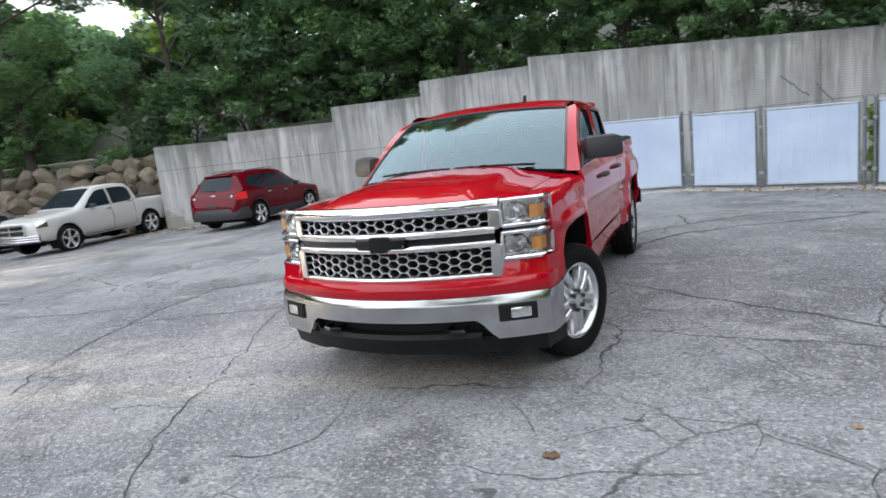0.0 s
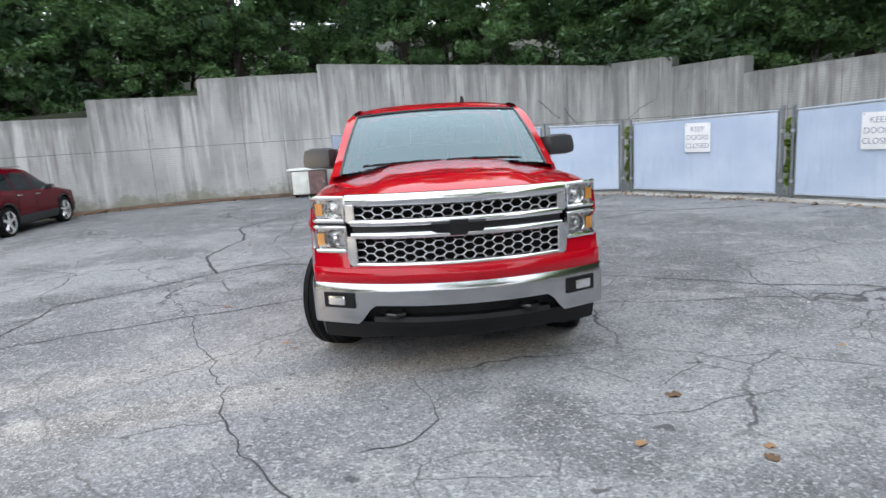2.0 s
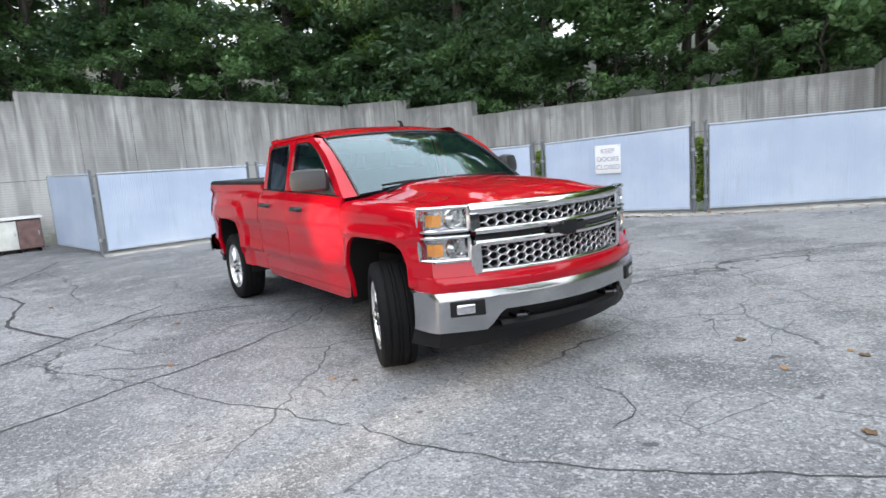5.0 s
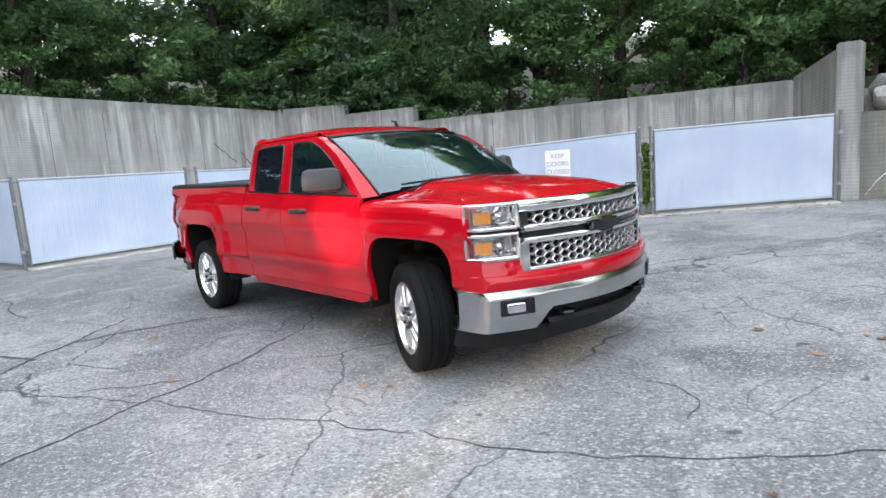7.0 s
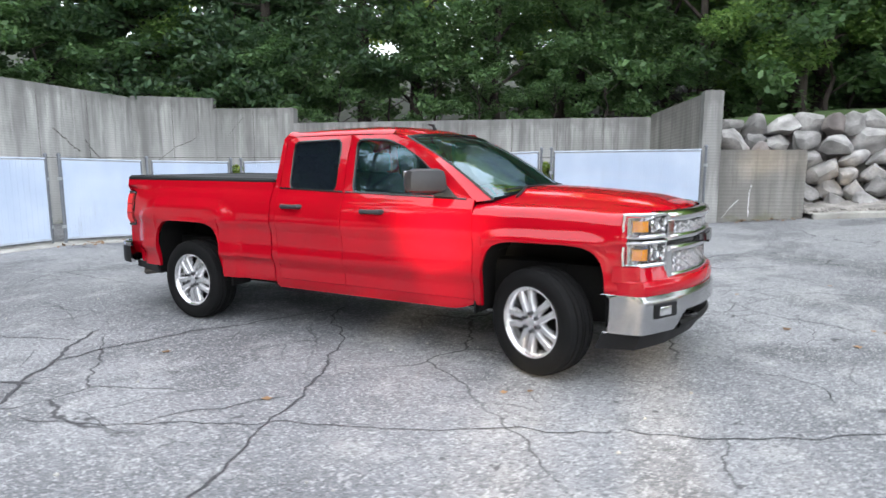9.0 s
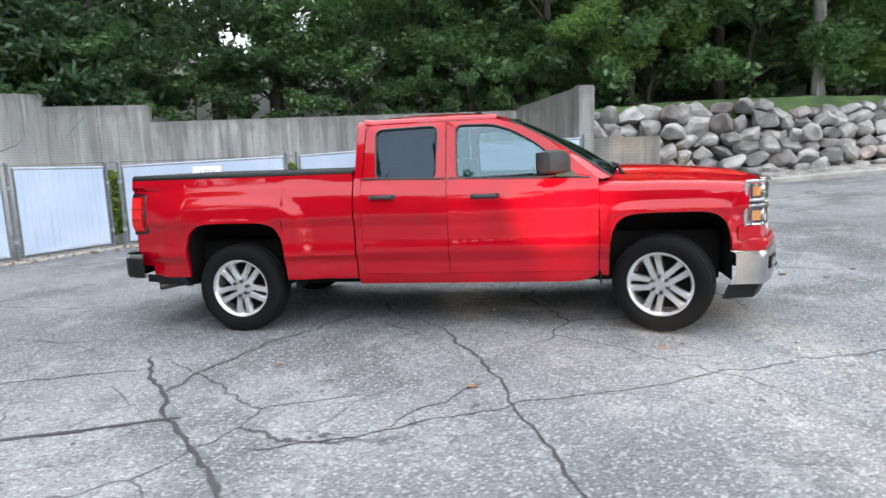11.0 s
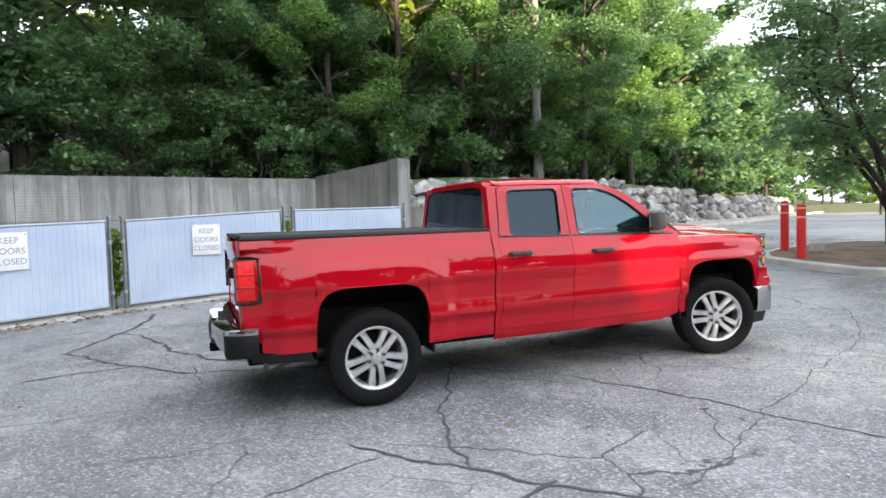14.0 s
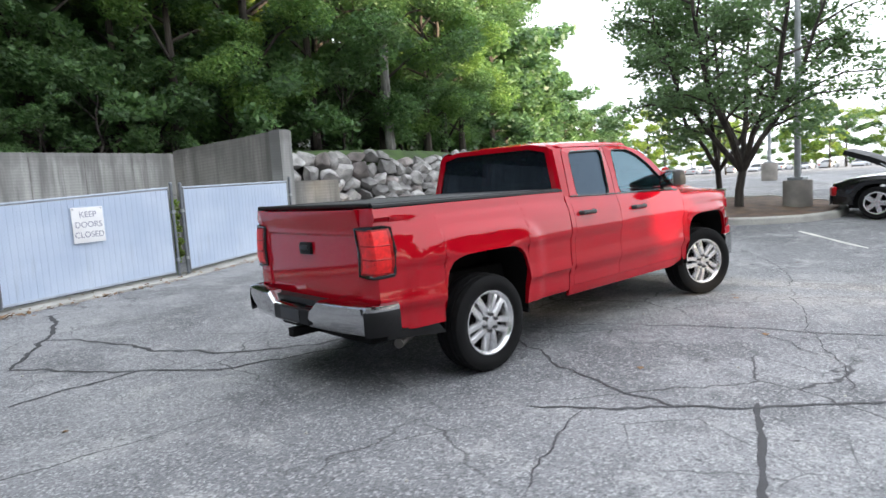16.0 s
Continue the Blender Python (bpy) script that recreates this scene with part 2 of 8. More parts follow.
ASPHALT = asphalt_material()
TAR = surface("crack_sealer", (0.052, 0.052, 0.056), 0.85, var=0.3, scale=2)
CONCRETE = concrete_material("board_formed_concrete", (0.375, 0.375, 0.364))
CONCRETE_RIB = concrete_material("ribbed_concrete", (0.25, 0.243, 0.226), 0.075, 0.7, 0.16)
KERB = surface("kerb_concrete", (0.4, 0.39, 0.36), 0.9, var=0.25, scale=2, fine=30)
ZINC = surface("galvanized_steel", (0.4, 0.42, 0.44), 0.45, 0.7, scale=6)
SIGN = surface("sign_white", (0.85, 0.85, 0.86), 0.5, var=0.04)
SIGN_INK = surface("sign_ink", (0.33, 0.33, 0.42), 0.6, var=0.1)
RED = car_paint("red_paint", (0.445, 0.003, 0.013))
CHROME = surface("chrome", (0.78, 0.78, 0.79), 0.08, 1.0, var=0.03, scale=4, bump=0.0)
CHROME_SOFT = surface("bumper_chrome", (0.5, 0.5, 0.51), 0.2, 1.0, var=0.1, scale=5, fine=25, bump=0.02)
SILVER = surface("wheel_silver", (0.74, 0.74, 0.75), 0.24, 0.85, var=0.05, bump=0.0)
BLACK = surface("black_plastic", (0.014, 0.014, 0.015), 0.5, var=0.2, scale=6, bump=0.06)
GLOSS_BLACK = surface("gloss_black", (0.012, 0.012, 0.013), 0.15, var=0.1, bump=0.0)
GREY_PLASTIC = surface("grey_plastic", (0.03, 0.031, 0.034), 0.5, var=0.12, bump=0.06)
RUBBER = surface("tyre_rubber", (0.008, 0.008, 0.0085), 0.8, var=0.3, scale=5, fine=90, bump=0.2)
VINYL = surface("tonneau_vinyl", (0.022, 0.024, 0.028), 0.6, var=0.15, bump=0.1)
UNDER = surface("underbody", (0.008, 0.008, 0.008), 0.9, var=0.3)
CLOTH = surface("seat_cloth", (0.045, 0.045, 0.05), 0.95, var=0.2)
CLEAR = glass_material("clear_glass", (0.04, 0.1, 0.12), 0.12, 2.0, (0.6, 0.86, 1.0))
SCREEN = glass_material("windscreen_glass", (0.03, 0.08, 0.1), 0.1, 2.1, (0.74, 0.94, 1.0))
TINTED = glass_material("privacy_glass", (0.008, 0.011, 0.016), 0.95, 1.5, (0.6, 0.8, 1.0))
LAMP_INSIDE = surface("lamp_interior", (0.6, 0.6, 0.61), 0.25, 0.75, var=0.4, scale=14, bump=0.0)
LENS = glass_material("lamp_lens", (0.8, 0.8, 0.82), 0.05, 1.5)
AMBER = surface("amber_lens", (1.0, 0.4, 0.015), 0.2, var=0.15, scale=20, bump=0.0, coat=1.0)
TAIL_BRIGHT = surface("bright_tail_lens", (0.85, 0.012, 0.014), 0.4, var=0.2, scale=22, bump=0.0)
TAIL_RED = surface("tail_lens", (0.4, 0.003, 0.006), 0.3, var=0.3, scale=14, bump=0.0, coat=0.45)
for dull in (RUBBER, BLACK, TAIL_RED, UNDER):
    dull.node_tree.nodes["Principled BSDF"].inputs["Specular IOR Level"].default_value = 0.18
REFLECTOR = surface("reflector", (0.8, 0.8, 0.8), 0.12, 1.0, var=0.1, scale=12)
MULCH = surface("mulch", (0.13, 0.085, 0.06), 0.95, var=0.45, scale=3, fine=45, bump=0.8)
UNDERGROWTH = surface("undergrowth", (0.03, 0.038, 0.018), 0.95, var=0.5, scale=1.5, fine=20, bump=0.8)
PALE_RAIL = surface("pale_coated_rail", (0.42, 0.47, 0.56), 0.55, var=0.15, scale=6)
POST_STEEL = surface("weathered_post", (0.2, 0.215, 0.24), 0.5, 0.5, scale=6)
GRASS = surface("grass", (0.055, 0.095, 0.028), 0.9, var=0.35, scale=1.5, fine=40, bump=0.6)
ROCK_TAN = surface("tan_stone", (0.145, 0.12, 0.088), 0.92, var=0.4, scale=1.8, fine=14, bump=0.6, random_tint=0.3)
ROCK = surface("boulder_stone", (0.27, 0.262, 0.256), 0.92, var=0.48, scale=1.8, fine=14, bump=0.6, random_tint=0.35)
ROCK_PINK = surface("pink_granite", (0.25, 0.222, 0.212), 0.92, var=0.4, scale=1.8, fine=14, bump=0.6, random_tint=0.3)
GRAVEL = surface("gravel", (0.3, 0.28, 0.26), 0.95, var=0.4, scale=4, fine=25, bump=0.8)
BARK = bark_material("bark", (0.05, 0.042, 0.036))
BARK_GREY = bark_material("grey_bark", (0.2, 0.195, 0.185))
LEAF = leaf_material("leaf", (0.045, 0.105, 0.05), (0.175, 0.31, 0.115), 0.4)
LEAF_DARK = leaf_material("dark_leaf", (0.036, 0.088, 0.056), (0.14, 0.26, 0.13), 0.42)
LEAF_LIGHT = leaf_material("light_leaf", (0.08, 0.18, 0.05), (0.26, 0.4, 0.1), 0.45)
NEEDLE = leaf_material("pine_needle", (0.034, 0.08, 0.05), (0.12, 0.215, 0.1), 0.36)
# Brighter yellow leaf: sunlight on foliage is put into its colour.
LEAF_SUN_YELLOW = leaf_material("sun_yellow_leaf", (0.13, 0.22, 0.035), (0.4, 0.48, 0.07), 0.5)
DRY_LEAF = surface("dry_leaf", (0.24, 0.14, 0.07), 0.8, var=0.3, random_tint=0.4)


# ---- mesh helpers ----
def shade(me, angle=0.6):
    me.set_sharp_from_angle(angle=angle)


def mesh_ob(name, bm, material, smooth=True, angle=0.6):
    me = bpy.data.meshes.new(name)
    bm.to_mesh(me)
    bm.free()
    me.materials.append(material)
    if smooth:
        me.polygons.foreach_set("use_smooth", [True] * len(me.polygons))
        shade(me, angle)
    return new(name, me)


def part(name, bm, material, parent, label="", smooth=True, angle=0.6):
    ob = mesh_ob(name, bm, material, smooth, angle)
    ob.parent = parent
    if label:
        tagged(ob, label)
    return ob


def thing(name, label, category, group="", at=None, kind=""):
    ob = new(name)
    ob.empty_display_size = 0.2
    if at is not None:
        ob.matrix_basis = at
    return tagged(ob, label, category, group, kind)


def box(bm, x0, x1, y0, y1, z0, z1, bevel=0.0, turn=None):
    r = bmesh.ops.create_cube(bm, size=1)["verts"]
    for v in r:
        v.co = Vector(((x0 + x1) / 2 + v.co.x * (x1 - x0), (y0 + y1) / 2 + v.co.y * (y1 - y0), (z0 + z1) / 2 + v.co.z * (z1 - z0)))
    if bevel:
        edges = list({e for v in r for e in v.link_edges})
        r = [v for f in bmesh.ops.bevel(bm, geom=edges, offset=bevel, segments=2, profile=0.6, affect="EDGES")["faces"] for v in f.verts] + [v for v in r if v.is_valid]
    if turn is not None:
        for v in set(r):
            v.co = turn @ v.co
    return bm


def sheet(bm, f, us, vs, flip=False):
    """A grid of f(u, v) over the lists us and vs."""
    rows = [[bm.verts.new(f(u, v)) for v in vs] for u in us]
    for i in range(len(us) - 1):
        for j in range(len(vs) - 1):
            q = [rows[i][j], rows[i + 1][j], rows[i + 1][j + 1], rows[i][j + 1]]
            bm.faces.new(q[::-1] if flip else q)
    return rows


def steps(a, b, n):
    return [a + (b - a) * i / n for i in range(n + 1)]


def tube(bm, pts, r, n=8, caps=True):
    pts = [Vector(p) for p in pts]
    radii = r if isinstance(r, (list, tuple)) else [r] * len(pts)
    rings, side = [], None
    for i, p in enumerate(pts):
        d = (pts[min(i + 1, len(pts) - 1)] - pts[max(i - 1, 0)]).normalized()
        if side is None:
            side = d.orthogonal().normalized()
        side = (side - d * side.dot(d)).normalized()
        up = d.cross(side)
        rings.append([bm.verts.new(p + (side * math.cos(a) + up * math.sin(a)) * radii[i]) for a in steps(0, 2 * math.pi, n)[:-1]])
    for a, b in zip(rings, rings[1:]):
        for k in range(n):
            bm.faces.new((a[k], a[(k + 1) % n], b[(k + 1) % n], b[k]))
    if caps:
        bm.faces.new(rings[0][::-1])
        bm.faces.new(rings[-1])
    return bm


def revolve(bm, profile, n=32, axis="x", closed=False):
    """Turns a profile of (along, radius) about an axis."""
    def place(a, r, t):
        c, s = math.cos(t) * r, math.sin(t) * r
        return (a, c, s) if axis == "x" else (c, a, s) if axis == "y" else (c, s, a)
    rings = [[bm.verts.new(place(a, r, t)) for t in steps(0, 2 * math.pi, n)[:-1]] for a, r in profile]
    pairs = list(zip(rings, rings[1:])) + ([(rings[-1], rings[0])] if closed else [])
    for a, b in pairs:
        for k in range(n):
            bm.faces.new((a[k], a[(k + 1) % n], b[(k + 1) % n], b[k]))
    return rings


def prism(bm, outline, f0, f1):
    """A solid between two mappings of a plane outline."""
    a = [bm.verts.new(f0(*p)) for p in outline]
    b = [bm.verts.new(f1(*p)) for p in outline]
    n = len(a)
    for i in range(n):
        bm.faces.new((a[i], a[(i + 1) % n], b[(i + 1) % n], b[i]))
    bm.faces.new(a[::-1])
    bm.faces.new(b)
    return bm


def curve_at(table, x):
    """Smooth reading of a short table of (x, y)."""
    if x <= table[0][0]:
        return table[0][1]
    for (x0, y0), (x1, y1) in zip(table, table[1:]):
        if x <= x1:
            return y0 + (y1 - y0) * (x - x0) / (x1 - x0)
    return table[-1][1]


# ---- ground ----
def soft(v, w):
    return w * math.log1p(math.exp(max(-40, min(40, v / w))))


def ground_z(x, y):
    s = 0.5 * x - 0.866 * y
    return 0.075 * (soft(s - 3, 1.5) - soft(s - 14, 1.5)) - 0.04 * (soft(-x - 8.5, 1) - soft(-x - 20, 1))


def ground_at(x, y, up=0.0):
    return Vector((x, y, ground_z(x, y) + up))


near = steps(-40, 40, 100)
line = [-900, -500, -250, -120, -70, -50] + near + [50, 70, 120, 250, 500, 900]
bm = bmesh.new()
sheet(bm, lambda x, y: ground_at(x, y), line, line)
tagged(mesh_ob("ground", bm, ASPHALT), "old grey cracked asphalt of a parking lot", "ground", kind="structure")


def ribbon(bm, pts, width, up=0.004, wobble=0.03, step=0.07, seed=0):
    """A thin raised strip that follows the ground from point to point."""
    rnd = random.Random(seed)
    fine = []
    for (x0, y0), (x1, y1) in zip(pts, pts[1:]):
        n = max(1, int(math.hypot(x1 - x0, y1 - y0) / step))
        fine += [(x0 + (x1 - x0) * i / n, y0 + (y1 - y0) * i / n) for i in range(n)]
    fine.append(pts[-1])
    rows = []
    for i, (x, y) in enumerate(fine):
        a, b = fine[max(0, i - 1)], fine[min(len(fine) - 1, i + 1)]
        d = Vector((b[0] - a[0], b[1] - a[1], 0)).normalized()
        s = Vector((-d.y, d.x, 0))
        k = wobble * noise.noise((x * 1.7, y * 1.7, seed)) + wobble * 0.75 * noise.noise((x * 6, y * 6, seed)) + 0.02 * noise.noise((x * 19, y * 19, seed))
        w = width * (0.5 + 0.65 * rnd.random()) * (0.35 if i in (0, len(fine) - 1) else 1)
        c = Vector((x, y, 0)) + s * k
        l, r = c + s * w / 2, c - s * w / 2
        rows.append((bm.verts.new(ground_at(l.x, l.y, up)), bm.verts.new(ground_at(r.x, r.y, up))))
    for (a, b), (c, d) in zip(rows, rows[1:]):
        bm.faces.new((a, b, d, c))


# sealed and open cracks in the asphalt
def crack(width, *pts, wobble=0.07):
    bm = bmesh.new()
    ribbon(bm, pts, width * 0.8, seed=len(pts) + int(abs(pts[0][0]) * 100), wobble=wobble)
    tagged(mesh_ob("crack_seal", bm, TAR), "dark tar-sealed crack across the asphalt", "crack", kind="structure")


crack(0.045, (-1.72, 2.25), (-2.07, 2.02), (-2.44, 1.67), (-2.85, 1.37), (-3.2, 0.93), (-3.67, 0.55), (-4.06, 0.21))
crack(0.035, (-2.44, 1.67), (-1.96, 1.62), (-1.2, 1.35), (-0.5, 1.0), (0.1, 0.7))
crack(0.065, (-2.79, 1.3), (-3.02, 1.75), (-3.2, 2.19), (-3.36, 2.6), (-3.28, 3.42), (-3.17, 4.08), (-3.38, 4.79), (-3.68, 5.6), (-3.34, 6.37), (-2.9, 7.47), (-2.56, 8.64), wobble=0.035)
crack(0.03, (-2.81, 6.74), (-2.6, 5.71), (-2.53, 4.95), (-2.61, 4.04), (-2.5, 3.5))
crack(0.035, (-4.9, 9.0), (-4.76, 8.57), (-4.36, 7.45))
crack(0.03, (-5.6, 5.3), (-4.35, 5.41), (-3.95, 5.41), (-3.63, 5.5))
crack(0.028, (0.1, 0.85), (-0.31, 0.6), (-0.71, 0.14), (-1.14, -0.13), (-1.9, -0.52), (-2.55, -0.72), (-3.1, -0.9), (-3.35, -1.0), (-4.3, -1.5))
crack(0.013, (-1.6, -2.6), (-1.76, -2.35), (-2.2, -1.35), (-2.47, -0.7), (-2.75, -0.2), (-3.0, 0.2), (-3.2, 0.72))
crack(0.013, (-2.88, 0.02), (-2.6, -0.09), (-2.24, -0.35), (-2.04, -0.51))
crack(0.055, (2.72, 4.65), (1.59, 3.84), (0.99, 3.29), (0.8, 2.8), (0.7, 2.1))
crack(0.065, (3.93, 4.14), (3.22, 3.75), (2.24, 3.48), (1.57, 3.06), (1.0, 2.32), (0.9, 1.4))
crack(0.075, (2.7, 4.65), (3.93, 4.14), (5.1, 3.83), (5.7, 3.83))
crack(0.05, (1.33, 4.8), (1.5, 4.3), (1.59, 3.84))
crack(0.016, (-2.42, 3.13), (-2.17, 2.47), (-2.0, 2.1))
crack(0.016, (-1.6, -2.6), (-1.52, -2.97), (-1.2, -3.6), (-0.92, -4.07), (-0.5, -4.57), (0.2, -5.2))
crack(0.03, (-3.21, -3.19), (-3.45, -2.76), (-3.83, -1.99), (-4.13, -0.82), (-4.18, 0.2), (-3.9, 0.4))
crack(0.03, (0.92, 0.26), (1.5, -0.12), (2.1, -0.62), (2.85, -1.2), (3.6, -1.6), (5.2, -2.6))
crack(0.01, (-0.62, -3.7), (-0.36, -3.62), (-0.21, -3.4), (-0.24, -3.07), (-0.34, -2.72))
crack(0.035, (-7.3, -0.9), (-7.5, 0.3), (-8.1, 1.6))
crack(0.022, (-6.3, -1.2), (-4.96, -0.94), (-4.1, -0.24))
crack(0.007, (1.55, -0.9), (1.76, -1.24), (2.05, -1.78), (2.27, -2.3), (2.53, -2.24), (2.9, -2.0), wobble=0.03)
crack(0.007, (0.6, -3.55), (1.07, -3.6), (1.54, -3.51), (1.79, -3.45))
crack(0.025, (-4.12, 0.25), (-4.6, 0.5), (-4.9, 1.97), (-6.2, 2.8), (-8.5, 3.1))
crack(0.007, (1.7, -2.6), (2.4, -3.3), (2.2, -4.2), (3.1, -5.0))
crack(0.014, (-4.9, -0.4), (-5.4, 0.9), (-5.0, 2.1), (-5.6, 3.4))


# ---- stepped concrete wall ----
def wall_run(name, a, b, top_a, top_b, thick=0.32, material=CONCRETE, label="", bottom=-0.6, joints=0.0):
    """One upright length of wall; its face runs from a to b, its thickness lies to the left of that way."""
    a, b = Vector((*a, 0)), Vector((*b, 0))
    d = (b - a).normalized()
    n = Vector((-d.y, d.x, 0)) * thick
    bm = bmesh.new()
    v = [bm.verts.new(p + Vector((0, 0, z))) for p, z in ((a, bottom), (b, bottom), (b + n, bottom), (a + n, bottom), (a, top_a), (b, top_b), (b + n, top_b), (a + n, top_a))]
    for q in ((0, 1, 5, 4), (1, 2, 6, 5), (2, 3, 7, 6), (3, 0, 4, 7), (4, 5, 6, 7), (3, 2, 1, 0)):
        bm.faces.new([v[k] for k in q])
    bmesh.ops.bevel(bm, geom=[e for e in bm.edges if min(e.verts[0].co.z, e.verts[1].co.z) > bottom + 0.1], offset=0.02, segments=2, affect="EDGES")
    uv = bm.loops.layers.uv.new("wall")
    for f in bm.faces:
        for c in f.loops:
            u = (c.vert.co - a).dot(d)
            c[uv].uv = (u + 3.7 * a.x, top_a + (top_b - top_a) * u / (b - a).length - c.vert.co.z)
    ob = tagged(mesh_ob(name, bm, material), label or "grey rain-streaked board-formed concrete retaining wall", "wall", kind="structure")
    if joints:
        # form joints left by the shuttering
        L = (b - a).length
        k = max(1, round(L / 1.22))
        for i in range(1, k):
            q = a.lerp(b, i / k) - n * 0.005
            bm = bmesh.new()
            z = min(top_a, top_b) - 0.03
            s = d * 0.007
            w = noise.noise((q.x, q.y, 5)) * 0.01
            bm.faces.new([bm.verts.new(c) for c in (q - s, q + s, q + s + d * w + Vector((0, 0, z)), q - s + d * w + Vector((0, 0, z)))])
            part("form_joint", bm, STAIN, ob)
        bm = bmesh.new()
        q = a - n * 0.006
        zj = joints
        e = d * (L - 0.03)
        bm.faces.new([bm.verts.new(c) for c in (q + d * 0.03 + Vector((0, 0, zj)), q + e + Vector((0, 0, zj)), q + e + Vector((0, 0, zj + 0.014)), q + d * 0.03 + Vector((0, 0, zj + 0.014)))])
        part("form_joint", bm, STAIN, ob)
    return ob


STAIN = surface("joint_stain", (0.13, 0.125, 0.115), 0.95, var=0.4, scale=3)
FACE = ((-13.96, 8.75), (-12.26, 10.2), (-9.06, 11.46), (-6.23, 12.2), (-2.8, 12.4), (5.85, 12.6), (7.08, 10.77), (7.95, 8.64), (11.72, -0.04), (9.25, -1.69))
TOPS = ((2.37, 2.37), (2.59, 2.59), (3.06, 3.06), (3.52, 3.52), (3.76, 3.26), (3.3, 3.25), (2.97, 2.97), (2.56, 2.66), (2.72, 3.0))
for i in range(9):
    wall_run(f"wall_{i + 1}", FACE[i], FACE[i + 1], *TOPS[i], material=CONCRETE_RIB if i == 8 else CONCRETE, joints=0.0 if i == 8 else 1.62)
# the end pillar and the low ribbed block beside it
wall_run("wall_10", (9.08, -1.62), (9.2, -1.98), 3.0, 3.0, 0.34, label="end pillar of the concrete retaining wall")
wall_run("wall_11", (9.2, -1.98), (9.78, -3.56), 1.78, 1.78, 0.5, CONCRETE_RIB, "low ribbed concrete wall block with a white scrawl")


def wall_mark(i, pts, width, material, name, label):
    """A crack or scrawl on the face of wall i; pts: (metres along it, height)."""
    (ax, ay), (bx, by) = WAY[i - 1]
    L = math.hypot(bx - ax, by - ay)
    d = Vector(((bx - ax) / L, (by - ay) / L, 0))
    n = Vector((d.y, -d.x, 0)) * 0.004
    fine = []
    for (u0, z0), (u1, z1) in zip(pts, pts[1:]):
        for k in range(6):
            f = k / 6
            j = 0.03 * noise.noise((u0 * 3 + f * 5, z0 * 3, i))
            fine.append((u0 + (u1 - u0) * f + j, z0 + (z1 - z0) * f + j))
    bm = bmesh.new()
    rows = []
    for k, (u, z) in enumerate(fine):
        w = width * (0.35 + 0.65 * abs(math.sin(k * 1.7))) / 2
        rows.append([bm.verts.new(Vector((ax, ay, z + o * w)) + d * (u + o * w * 0.5) + n) for o in (-1, 1)])
    for a, b in zip(rows, rows[1:]):
        bm.faces.new((a[0], b[0], b[1], a[1]))
    tagged(mesh_ob(name, bm, material), label, "crack" if name == "wall_crack" else "mark", kind="structure")


WAY = [(FACE[k], FACE[k + 1]) for k in range(9)] + [((9.08, -1.62), (9.2, -1.98)), ((9.2, -1.98), (9.78, -3.56))]
for i, pts in ((6, ((0.55, 1.5), (0.71, 1.59), (1.16, 1.92), (1.59, 2.09), (1.72, 2.2))), (7, ((0.4, 2.2), (0.45, 2.27), (0.71, 2.56), (0.92, 2.75))), (5, ((6.5, 2.35), (6.75, 2.15), (6.94, 1.95), (7.2, 1.75))), (5, ((7.3, 2.1), (7.5, 1.8), (7.75, 1.5)))):
    wall_mark(i, pts, 0.035, STAIN, "wall_crack", "dark diagonal crack in the concrete wall")
wall_mark(11, ((0.09, 0.34), (0.25, 0.58), (0.44, 0.78)), 0.05, SIGN, "chalk_scrawl", "white scrawl on the low concrete block")
wall_mark(11, ((0.62, 0.4), (0.6, 0.85), (0.66, 1.1)), 0.04, SIGN, "chalk_scrawl", "white scrawl on the low concrete block")


# ---- slatted chain-link enclosure ----
def slat_material():
    m, t, p = nodes_of("woven_slats")
    co = t.nodes.new("ShaderNodeTexCoord")
    sep = t.nodes.new("ShaderNodeSeparateXYZ")
    t.links.new(co.outputs["Object"], sep.inputs[0])
    waves = []
    for op in ("ADD", "SUBTRACT"):
        a, k, s = (t.nodes.new("ShaderNodeMath") for _ in range(3))
        a.operation, k.operation, s.operation = op, "MULTIPLY", "SINE"
        k.inputs[1].default_value = 104
        t.links.new(sep.outputs[0], a.inputs[0])
        t.links.new(sep.outputs[2], a.inputs[1])
        t.links.new(a.outputs[0], k.inputs[0])
        t.links.new(k.outputs[0], s.inputs[0])
        waves.append(s.outputs[0])
    top = t.nodes.new("ShaderNodeMath")
    top.operation = "MAXIMUM"
    t.links.new(waves[0], top.inputs[0])
    t.links.new(waves[1], top.inputs[1])
    base = mixed(t, ramped(t, noised(t, 1.1, 3), 0.3, 0.75), (0.44, 0.53, 0.68), (0.55, 0.63, 0.76))
    base = mixed(t, ramped(t, noised(t, 6, 3, (1, 1, 0.15)), 0.55, 0.8, 0, 0.4), base, (0.36, 0.42, 0.5))
    t.links.new(mixed(t, ramped(t, top.outputs[0], 0.8, 1.0, 0, 0.2), base, (0.33, 0.38, 0.46)), p.inputs["Base Color"])
    p.inputs["Roughness"].default_value = 0.5
    bumped(t, p, top.outputs[0], 0.2, 0.003)
    return m


WOVEN = slat_material()


